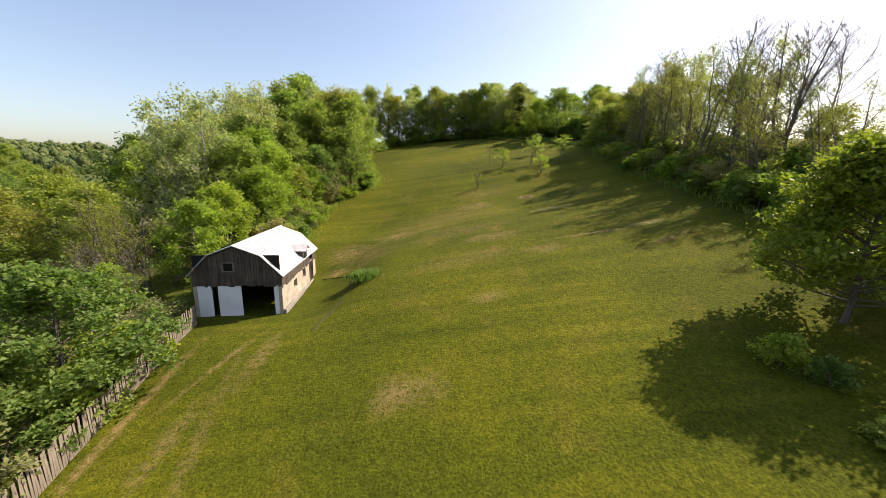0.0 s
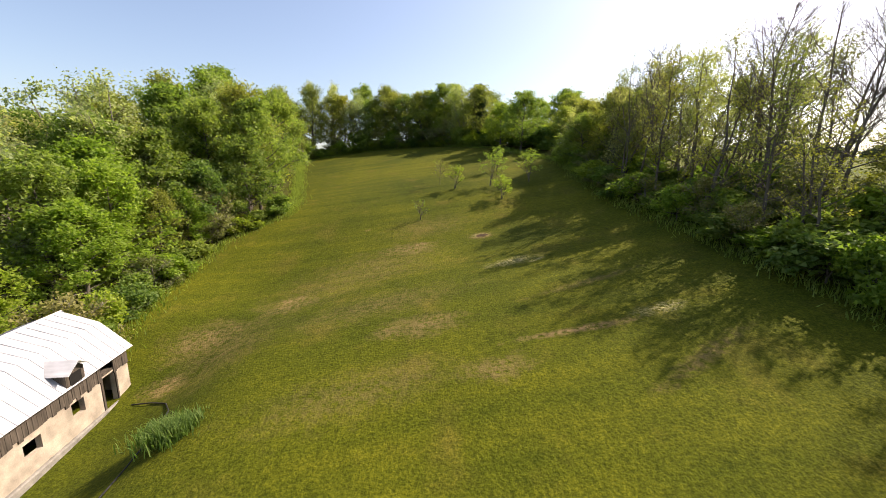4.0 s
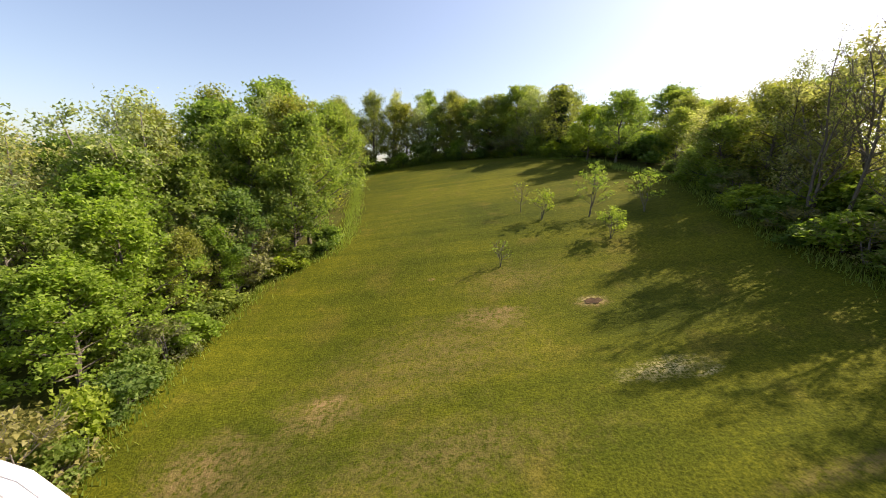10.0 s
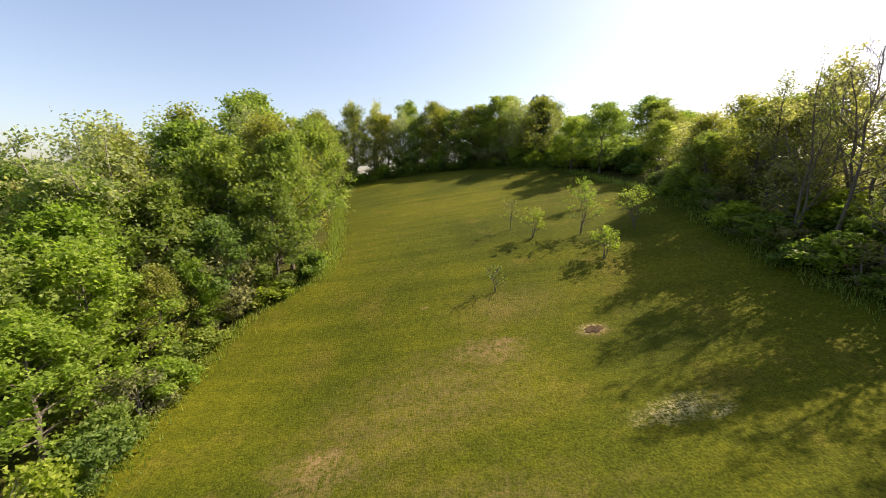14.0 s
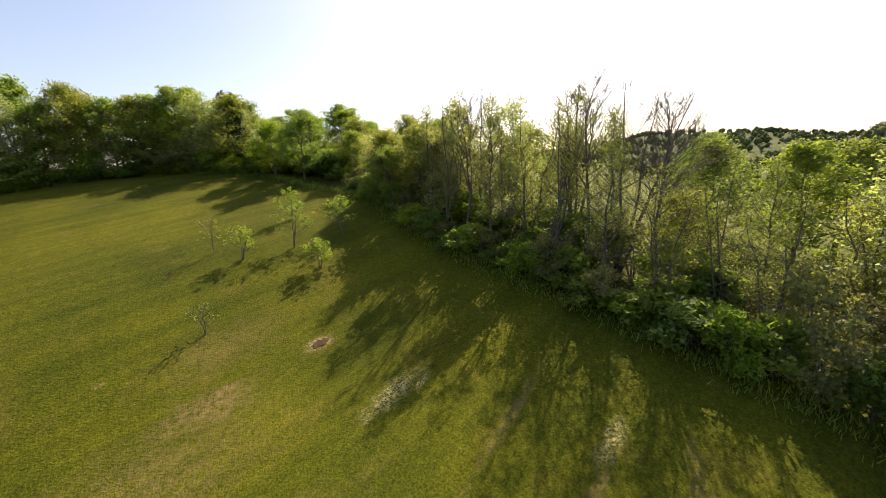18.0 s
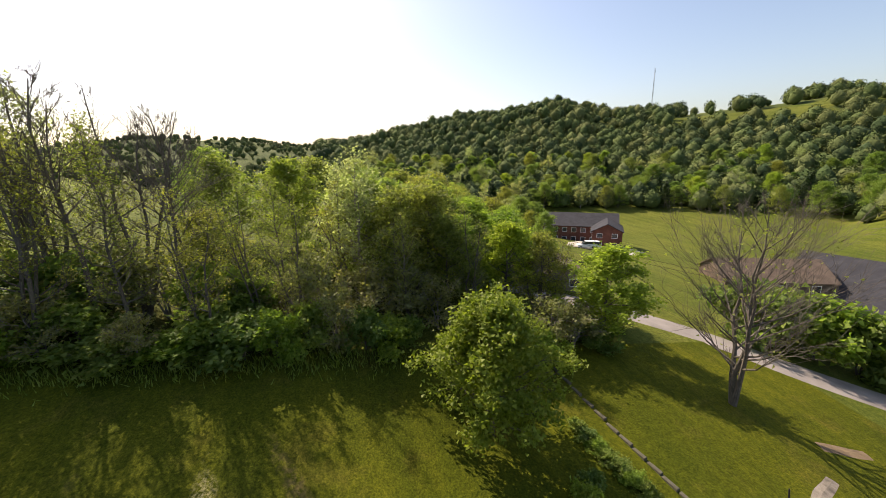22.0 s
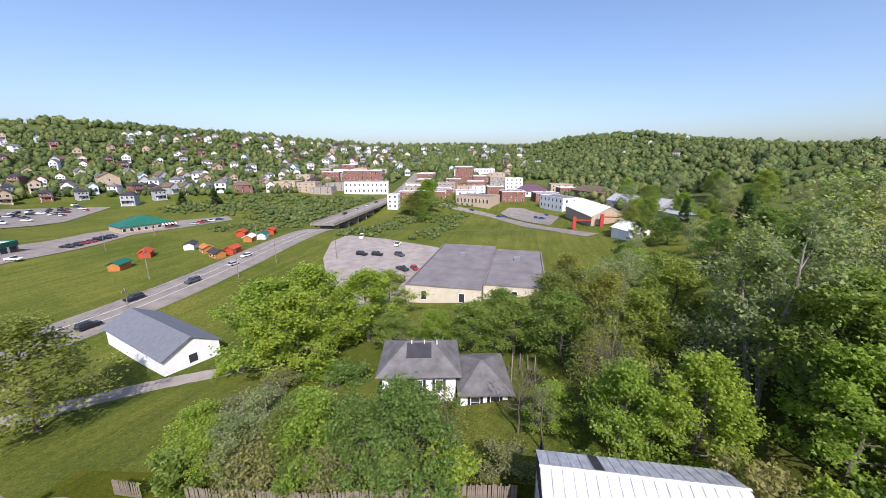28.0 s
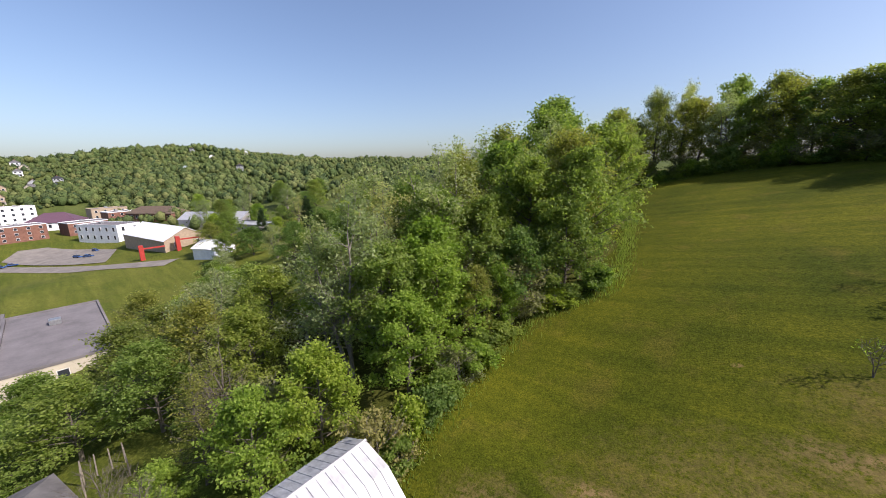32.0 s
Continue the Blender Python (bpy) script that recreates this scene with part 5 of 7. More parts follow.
for x, y, turn in ((6.1, 1.35, 200), (5.5, 1.25, 188)):
    tagged(dish(x, y, -1.78, turn, DISH_GREY, "small dark grey satellite dish on the red roof"), group="dishes on the lean-to roof")
dish(11.72, 6.3, sz + 1.87, 150, STEEL, "pale grey satellite dish at the shed's corner", 1.35)
aerial = thing("tv_antenna", pose(10.75, 5.55, sz + 2.06, 5, 0, 12), "old rod antenna lying across the shed roof", "antenna")
part("boom", tube(bmesh.new(), (-1.1, 0, 0.06), (1.2, 0, 0.06), 0.022), BLACK, aerial)
for k in range(7):
    half = 0.62 - 0.06 * k
    part("antenna_rod", tube(bmesh.new(), (-0.95 + 0.33 * k, -half, 0.08), (-0.95 + 0.33 * k, half, 0.08), 0.011, sides=5), STEEL, aerial)
part("clamp", boxes((-0.12, 0.12, -0.05, 0.05, -0.02, 0.1), bevel=0.01), BLACK, aerial)

# ---------- yard ----------
WORN_DRIVE = plain("cracked_driveway", (0.29, 0.25, 0.20), 0.95, 0.5, 1.4, bump_s=0.5, fine=12)
DECK_WOOD = stripes("weathered_deck_boards", (0.05, 0.042, 0.036), (0.17, 0.145, 0.12), 0.9, 9, 2, 0.4)
DARK_STONE = plain("dark_kerb_stone", (0.13, 0.12, 0.085), 0.95, 0.4, 2.0, bump_s=0.5)
kerb = thing("stone_kerb", pose(0, 0, 0), "low stone retaining wall across the lawn", "wall")
krng = np.random.default_rng(17)
for x, y in edge([(30.5, 9.8), (27.8, 9.5), (22.4, 9.1), (16.4, 8.6), (12.8, 7.4)], 1.15):
    bm = boxes((-0.57, 0.57, -0.14, 0.14, -0.4, krng.uniform(0.14, 0.2)), bevel=0.03)
    part("stone", bm, DARK_STONE, kerb).matrix_basis = pose(x, y + krng.uniform(-0.05, 0.05), on_ground(x, y), krng.uniform(-2, 2), krng.uniform(-3, 3), 5 + krng.uniform(-2, 2))
for x, y in edge([(16.2, 10.2), (19.0, 10.5), (23.0, 10.8)], 0.85):
    plant("shrub", x, y, 0.24, 0.36, group="low hedge on the lawn", label="low clipped green hedge above the kerb")
for x, y, s in [(16.5, 14.9, 0.5), (17.5, 13.4, 0.4), (25.0, 13.5, 0.35)]:
    plant("shrub", x, y, s, s * 0.9, label="small green bush on the lawn under the maple")
draped([(16.0, -9.4), (15.2, -11.2), (14.4, -13.2)], 2.2, DIRT, "bare_ground", "bare tan earth beside the old deck", "ground", lift=0.04, wobble=0.25)
deck = thing("old_deck", pose(12.7, -13.0, on_ground(13.6, -11.6) + 0.12, 0, 0, -14), "dark weathered board deck with a slatted screen, in the yard", "deck")
for k in range(14):
    part("plank", boxes((-2.3, 2.3 + krng.uniform(-0.12, 0.12), -1.9 + 0.27 * k, -1.9 + 0.27 * k + 0.24, -0.04, krng.uniform(0, 0.02)), bevel=0.01), DECK_WOOD, deck)
for x in (-2.2, 0, 2.2):
    for y in (-1.8, 1.8):
        part("post", boxes((x - 0.06, x + 0.06, y - 0.06, y + 0.06, -2.6, 1.3 if y < 0 else -0.05), bevel=0.01), DECK_WOOD, deck)
for k in range(24):
    part("slat", boxes((-2.2 + 0.185 * k, -2.06 + 0.185 * k, -1.9, -1.87, 0.1, 1.18), bevel=0.004), DECK_WOOD, deck)
for z in (0.12, 1.2):
    part("rail", boxes((-2.3, 2.3, -1.87, -1.79, z, z + 0.09), bevel=0.01), DECK_WOOD, deck)
for k in range(4):
    part("step", boxes((-3.3 - 0.3 * k, -3.02 - 0.3 * k + 0.3, -1.2, 0.2, -0.25 - 0.2 * k, -0.2 - 0.2 * k), bevel=0.01), DECK_WOOD, deck)
for y in (-1.24, 0.24):
    part("stringer", prism(bmesh.new(), [(-2.3, -0.04), (-2.3, -0.3), (-4.2, -1.2), (-4.2, -0.95)], y - 0.03, y + 0.03), DECK_WOOD, deck)
draped([(13.7, -5.8), (13.25, -3.4), (12.9, -1.8), (12.5, -0.3)], 1.35, WORN_DRIVE, "paved_slab", "broken old concrete slab in the lawn", lift=0.05, wobble=0.3)
steps = thing("cellar_steps", pose(10.5, -2.0, on_ground(10.5, -2.0), 0, 0, 14), "steps with treads blackened for a pit's shade, and a pale concrete edge", "steps")
# treads lie at lawn level; the black ones paint in a sunken stair's shade
for k in range(5):
    part("tread", boxes((-0.95 + 0.36 * k, -0.7 + 0.36 * k, -0.42, 0.42, -0.3, 0.05 + 0.03 * k), bevel=0.01), BLACK if k % 2 else DECK_WOOD, steps)
for y in (-0.55, 0.43):
    part("edging", boxes((-1.2, 1.1, y, y + 0.12, -0.5, 0.2), bevel=0.02), CONCRETE, steps)
part("landing", boxes((1.1, 1.8, -0.5, 0.5, -0.5, 0.14), bevel=0.02), CONCRETE, steps)
draped([(62, 18), (48, 2), (40, -9), (32.5, -16.5), (23, -23.3), (11, -35), (1, -44.5), (-9, -52), (-20, -55.5), (-28, -51.5), (-34, -45.5), (-43, -34), (-50, -22)], 5.2, ROAD_GREY, "road", "narrow pale asphalt lane behind the house", "road", lift=0.07)
draped([(-20, -53), (-21.5, -44), (-20.5, -33), (-18.5, -22), (-18.3, -14), (-14.5, -8), (-10.6, -4)], 3.1, WORN_DRIVE, "driveway", "cracked concrete driveway curling round the house", "driveway", lift=0.09, wobble=0.12)
draped([(-9.8, -16), (-9.4, -10), (-9.2, -5)], 1.6, WORN_DRIVE, "driveway", "cracked concrete strip beside the house", "driveway", lift=0.06)
heap = thing("rubble_heap", pose(-8.7, 1.2, on_ground(-8.7, 1.2)), "heap of loose grey stones by the house corner", "rubble")
for k in range(14):
    bm = bmesh.new()
    bmesh.ops.create_icosphere(bm, subdivisions=1, radius=krng.uniform(0.16, 0.34))
    for v in bm.verts:
        v.co *= krng.uniform(0.75, 1.2)
    part("stone", bm, STONE, heap).matrix_basis = pose(krng.uniform(-0.9, 0.9), krng.uniform(-0.7, 0.7), krng.uniform(0.0, 0.25))

# ---------- the grey-roofed house past the fence ----------
gz0 = on_ground(-38, 15)
grey = thing("bungalow", pose(-39.2, 14.8, gz0 - 1.2, 0, 0, 14), "white house with a grey hipped shingle roof among the trees", "house")


def hip(bm, x0, x1, y0, y1, z, rise, run):
    """A hipped roof on a rectangle, with its ridge along y."""
    xm = (x0 + x1) / 2
    lows = [bm.verts.new(v) for v in ((x0, y0, z), (x1, y0, z), (x1, y1, z), (x0, y1, z))]
    bots = [bm.verts.new((v.co.x, v.co.y, z - 0.12)) for v in lows]
    r0, r1 = bm.verts.new((xm, y0 + run, z + rise)), bm.verts.new((xm, y1 - run, z + rise))
    for f in ((lows[0], lows[1], r0), (lows[1], lows[2], r1, r0), (lows[2], lows[3], r1), (lows[3], lows[0], r0, r1)):
        bm.faces.new(f)
    for i in range(4):
        bm.faces.new((lows[i], bots[i], bots[(i + 1) % 4], lows[(i + 1) % 4]))
    bm.faces.new(bots)
    bmesh.ops.recalc_face_normals(bm, faces=bm.faces[:])
    return bm


part("wall", boxes((-3.9, 3.9, -4.4, 4.4, -2.5, 6.0)), WHITE_PAINT, grey, "white plastered wall")
part("roof", hip(bmesh.new(), -4.6, 4.6, -5.1, 5.1, 6.0, 2.3, 3.4), SHINGLE, grey, "grey shingle hipped roof with darker patches")
part("roof_patch", slab(bmesh.new(), (0.3, -1.6, 8.24), (0.3, 1.5, 8.24), (2.3, 1.5, 7.24), (2.3, -1.6, 7.24), 0.03), DARK_SHINGLE, grey)
part("annex_wall", boxes((-2.2, 5.6, 4.9, 10.4, -2.0, 4.7)), WHITE_PAINT, grey)
part("annex_roof", hip(bmesh.new(), -3.0, 6.4, 4.5, 11.1, 4.7, 1.8, 3.2), SHINGLE, grey)
for y in (-2.6, 0.0, 2.4):
    window(grey, 3.92, y, 3.9, 0.8, 1.3, "x", BLACK)
for y in (6.6, 8.9):
    window(grey, 5.62, y, 2.7, 1.0, 1.3, "x", BLACK)
part("porch_rail", boxes((5.6, 5.7, 3.0, 4.8, 0, 1.0)), WHITE_PAINT, grey)
for k in range(3):
    part("roof_pipe", tube(bmesh.new(), (0.4, -1.0 + 1.6 * k, 8.0), (0.4, -1.0 + 1.6 * k, 8.6), 0.07), WHITE_PAINT, grey)
frame_ = thing("pergola", pose(-42.5, 28.0, on_ground(-42.5, 28.0)), "leaning old white-painted timber frame in the yard", "pergola")
for x in (-1.6, 1.6):
    for y in (-1.5, 1.5):
        part("post", boxes((x - 0.06, x + 0.06, y - 0.06, y + 0.06, -0.4, 2.1), bevel=0.01), FENCE_WOOD, frame_)
for y in (-1.5, -0.5, 0.5, 1.5):
    part("beam", boxes((-1.8, 1.8, y - 0.05, y + 0.05, 2.1, 2.2), bevel=0.01), FENCE_WOOD, frame_)


# ---------- roads and lots of the valley ----------
LINE_W = plain("road_paint_white", (0.55, 0.54, 0.50), 0.8, 0.3)
LAWN = ground_mat("ball_field_grass", (0.095, 0.125, 0.028), (0.115, 0.145, 0.034), (0.14, 0.145, 0.045), 0.5)
CLAY = plain("infield_clay", (0.40, 0.28, 0.19), 0.98, 0.15, 0.3)
draped([(38, -96), (4, -92), (-24, -82), (-46, -76), (-76, -76), (-110, -80), (-150, -87), (-196, -91.5)], 17, ASPHALT, "road", "wide grey four-lane road through the valley", "road", lift=0.10)
draped([(-336, -103), (-390, -110), (-450, -118), (-530, -128)], 13, ASPHALT, "road", "main street climbing into the town", "road", lift=0.25)
for off in (-2.2, 2.2):
    draped([(-58, -76 + off), (-76, -76 + off), (-110, -80 + off), (-150, -87 + off), (-196, -91.5 + off)], 0.16, LINE_W, "trim", "white lane line on the road", "road marking", lift=0.2)
draped([(-50, -84), (-56, -110), (-60, -140), (-66, -168), (-78, -196), (-96, -230), (-112, -262), (-122, -300), (-126, -355), (-125, -420), (-112, -500), (-100, -600)], 8, ROAD_GREY, "road", "grey side road curving up to the shops", "road", lift=0.25)
patch([(-2, -90), (-20, -85), (-38, -90), (-42, -98), (-26, -104), (-6, -106), (8, -100)], GRAVEL, "gravel_lot", "pale gravel lot beside the road", "parking lot", lift=0.16)
patch([(-79, -13), (-92, -28), (-112, -42), (-128, -52), (-156, -64), (-173, -64), (-168, -40), (-156, -10), (-141, -6), (-90, -4)], ROAD_GREY, "parking_lot", "wide worn asphalt lot beside the low store", "parking lot", lift=0.15)
patch([(-68, -150), (-96, -160), (-130, -167), (-150, -174), (-178, -166), (-206, -163), (-216, -176), (-190, -194), (-150, -202), (-118, -192), (-108, -184), (-74, -174)], ASPHALT, "parking_lot", "grey lot round the roadside shops", "parking lot", lift=0.22)
patch([(-120, -258), (-136, -242), (-176, -256), (-238, -306), (-224, -345), (-180, -342), (-140, -322), (-127, -298)], ASPHALT, "parking_lot", "dealer's lot full of cars", "parking lot", lift=0.3)
patch([(76, -236), (20, -230), (-45, -238), (-76, -246), (-106, -284), (-115, -330), (-112, -380), (-26, -372), (36, -360), (66, -392), (84, -330), (82, -285)], ASPHALT, "parking_lot", "huge grey shopping-centre lot", "parking lot", lift=0.3, step=6)
patch([(70, -186), (28, -193), (9, -197), (8, -232), (72, -236)], ASPHALT, "parking_lot", "grey yard in front of the warehouse", "parking lot", lift=0.25, step=4)
patch([(14, -129), (10, -160), (-8, -186), (-30, -198), (-54, -203), (-58, -160), (-52, -126), (-20, -120)], LAWN, "ball_field", "smooth green ball field below the shops", "sports field", lift=0.12)
splotch(-34, -141, 12, 12, 41, CLAY, "infield", "pale clay infield of the ball field", lift=0.2, n=22)
patch([(88, -44), (76, -60), (84, -72), (98, -76), (112, -92), (132, -96), (128, -84), (108, -72), (96, -52)], GRAVEL, "gravel_lot", "tan gravel drive by the brick school", "parking lot", lift=0.2)
patch([(-300, 8), (-262, 30), (-240, 44), (-270, 52), (-292, 44), (-318, 26), (-318, 14)], ASPHALT, "parking_lot", "grey lot beside the public building", "parking lot", lift=0.3)
draped([(-340, -70), (-312, -34), (-291, 1), (-252, 28), (-212, 47), (-192, 62)], 9, ASPHALT, "road", "grey riverside street", "road", lift=0.26)
bench_line = thing("outfield_fence", pose(0, 0, 0), "long low outfield fence with a yellow top rail", "fence")
YELLOW = plain("pale_yellow_rail", (0.40, 0.38, 0.24), 0.7, 0.2)
arc = [swing(*p) for p in edge([(14, -129), (10, -160), (-8, -186), (-30, -198), (-54, -203), (-58, -160)], 4.0)]
for (xa, ya), (xb, yb) in zip(arc, arc[1:]):
    za, zb = on_ground(xa, ya), on_ground(xb, yb)
    part("post", tube(bmesh.new(), (xa, ya, za - 0.2), (xa, ya, za + 1.3), 0.05, sides=5), STEEL, bench_line)
    part("rail", tube(bmesh.new(), (xa, ya, za + 1.3), (xb, yb, zb + 1.3), 0.09, sides=5), YELLOW, bench_line)

# ---------- the bridge ----------
bridge = thing("road_bridge", pose(-196, -91.5, 0, 0, 0, math.degrees(math.atan2(-11.5, -140))), "long low concrete road bridge on square piers", "bridge")
BL_, deck_z = 140.5, -14.9
part("deck", boxes((-2, BL_ + 2, -7.0, 7.0, deck_z - 0.8, deck_z), bevel=0.05), ASPHALT, bridge, "grey asphalt roadway")
for s in (-1, 1):
    ya, yb = sorted((s * 7.0, s * 7.35))
    part("parapet", boxes((-2, BL_ + 2, ya, yb, deck_z - 1.0, deck_z + 0.85), bevel=0.04), CONCRETE, bridge)
    part("girder", boxes((0, BL_, s * 5 - 0.4, s * 5 + 0.4, deck_z - 2.0, deck_z - 0.8)), DARK_SHINGLE, bridge)
for k in range(8):
    x = 8 + k * 17.5
    part("pier", boxes((x - 0.8, x + 0.8, -6, 6, -25, deck_z - 2.0), bevel=0.08), CONCRETE, bridge)
part("lane_line", boxes((0, BL_, -0.15, 0.15, deck_z, deck_z + 0.02)), LINE_W, bridge)


# ---------- cars ----------
TYRE = plain("tyre_rubber", (0.02, 0.02, 0.02), 0.9, 0.2)


def paint(name, col):
    return plain(name, col, 0.25, 0.06, 2.0, bump_s=0.0, spec=0.6)


def car(material, label, kind="saloon", wheels=True):
    """A parked car: body, cabin glass, roof, wheels with rims, lights."""
    root = thing("car", Matrix.Identity(4), label, "car")
    L, w, h = {"saloon": (4.6, 1.8, 1.42), "suv": (4.8, 1.9, 1.72), "van": (5.4, 2.0, 2.1), "pickup": (5.5, 1.95, 1.75)}[kind]
    belt = h * 0.58
    low_ = [(-L / 2, 0.3), (L / 2, 0.3), (L / 2, belt * 0.8), (L / 2 - 0.15, belt * 0.92), (L * 0.22, belt), (-L / 2 + 0.1, belt), (-L / 2, belt * 0.85)]
    bm = prism(bmesh.new(), low_, -w / 2, w / 2)
    bmesh.ops.bevel(bm, geom=bm.edges[:], offset=0.06, segments=1, affect="EDGES")
    part("body", bm, material, root)
    back = -L * 0.05 if kind == "pickup" else (-L * 0.46 if kind != "saloon" else -L * 0.38)
    cab = [(back, belt), (L * 0.24, belt), (L * 0.08, h - 0.05), (back + (0.35 if kind == "saloon" else 0.12), h - 0.05)]
    part("cabin_glass", prism(bmesh.new(), cab, -w / 2 + 0.1, w / 2 - 0.1), GLASS, root)
    bm = boxes((back + 0.3, L * 0.1, -w / 2 + 0.13, w / 2 - 0.13, h - 0.06, h), bevel=0.02)
    part("car_roof", bm, material, root)
    for x in (-L * 0.31, L * 0.31) if wheels else ():
        for s in (-1, 1):
            wheel = part("wheel", tube(bmesh.new(), (x, s * (w / 2 - 0.2), 0.33), (x, s * (w / 2 + 0.01), 0.33), 0.33, sides=12), TYRE, root)
    return root


CARS, FAR_CARS = [], []
for n, c, k in [
    ("white", (0.75, 0.75, 0.75), "saloon"), ("black", (0.015, 0.015, 0.018), "suv"), ("silver", (0.42, 0.43, 0.45), "saloon"), ("red", (0.36, 0.02, 0.02), "saloon"), ("dark_grey".replace("_", " "), (0.07, 0.075, 0.08), "suv"),
    ("white", (0.75, 0.75, 0.75), "van"), ("blue", (0.03, 0.08, 0.22), "saloon"), ("white", (0.75, 0.75, 0.75), "pickup"), ("dark", (0.03, 0.03, 0.035), "pickup")]:
    coat = paint(f"car_paint_{n}", c)
    CARS.append(car(coat, f"{n} {k} parked or standing on the asphalt", k))
    FAR_CARS.append(car(coat, f"{n} {k} parked in a row on the lot", k, False))


def park(n, x, y, turn, group="cars in the valley", lift=0.2):
    x, y = swing(x, y)
    c = copy_thing((CARS if y > -225 else FAR_CARS)[n % len(CARS)], Matrix.Identity(4))
    c.matrix_world = pose(x, y, on_ground(x, y) + lift, 0, 0, turn)
    return tagged(c, group=group)


crng = np.random.default_rng(23)
for n, x, y, turn in [(1, -135.6, -38.5, 80), (1, -136.6, -32, 85), (4, -138, -22.7, 60), (8, -119, -15, 60), (7, -155.6, -29.7, 0), (3, -121, -11, 40), (5, -167, -53, 20)]:
    park(n, x, y, turn, "cars in the store's lot")
for n, x, y, turn in [(1, -76, -80, -5), (4, -92, -77, -5), (0, -124, -84, -8), (2, -112, -79.5, 172), (1, -60, -72, 175), (5, -44, -77, 175), (8, -66, -150, 70), (1, -70, -158, 70)]:
    park(n, x, y, turn, "cars on the road", 0.16)
for n, f in ((0, 0.62), (1, 0.28), (4, 0.78), (2, 0.45)):
    c = copy_thing(CARS[n], Matrix.Identity(4))
    c.matrix_world = pose(-196 - 140 * f, -91.5 - 11.5 * f - 2.5, deck_z + 0.02, 0, 0, 4.7)
    tagged(c, group="cars on the bridge")
for row, y in enumerate((-262, -280, -286, -304, -310, -328, -334, -350)):
    for k in range(30):
        x = -98 + k * 5.6 + crng.uniform(-0.8, 0.8)
        full = 0.35 + 0.6 * (math.sin(k * 0.35 + row) > 0 or row in (3, 4, 5))
        if crng.random() < full * (0.45 if row == 0 else 0.8) and x > -108 - (y + 350) * 0.2 and abs((k + row // 2) % 9) > 0:
            park(int(crng.integers(0, 9)), x, y - 0.17 * (x + 20) * -1, 98 + crng.uniform(-4, 4), "cars at the shopping centre", 0.36)
for k in range(38):
    u, w_ = crng.uniform(0, 1), int(crng.integers(0, 4))
    park(int(crng.integers(0, 9)), -142 - 78 * u - 6 * w_, -262 - 48 * u - 13 * w_ + 8, crng.choice([30, 120]) + crng.uniform(-6, 6), "cars at the dealer's", 0.34)
for x, y in edge([(-122, -172), (-146, -178)], 3.2) + edge([(-184, -170), (-206, -170)], 3.6) + [(-100, -162), (-84, -157), (-92, -160)]:
    if crng.random() < 0.9:
        park(int(crng.integers(0, 9)), x, y, 110 + crng.uniform(-6, 6), "cars at the roadside shops", 0.24)
for x, y, t in [(-4.5, -106, 80), (3, -100, 10), (-276, 36, 30), (-270, 40, 60), (-288, 12, 100), (-304, -16, 60), (-286, 8, 50), (-284, 44, 20), (86, -50, 60)]:
    park(int(crng.integers(0, 9)) if x > -200 else 6, x, y, t, "cars in the valley", 0.24)
park(5, -4, -107.5, 75, "cars in the valley", 0.2)
park(5, 87, -53, 40, "cars in the valley", 0.26)


# ---------- buildings ----------
def pane_window(parent, x, y, z, w, h, face):
    """A window far off: frame and glass in one mesh."""
    bm = boxes((-w / 2, w / 2, -0.03, 0.03, 0, h))
    n0 = len(bm.faces)
    for r in ((-w / 2 - 0.09, -w / 2, 0, 0.06, -0.09, h + 0.09), (w / 2, w / 2 + 0.09, 0, 0.06, -0.09, h + 0.09), (-w / 2, w / 2, 0, 0.06, h, h + 0.09), (-w / 2, w / 2, 0, 0.1, -0.09, 0)):
        box(bm, *r)
    bm.faces.ensure_lookup_table()
    for f in bm.faces[n0:]:
        f.material_index = 1
    ob = part("window", bm, [GLASS, WHITE_PAINT], parent)
    ob.matrix_basis = pose(x, y, z, 0, 0, {"y": 0, "-y": 180, "x": -90, "-x": 90}[face])
    return ob


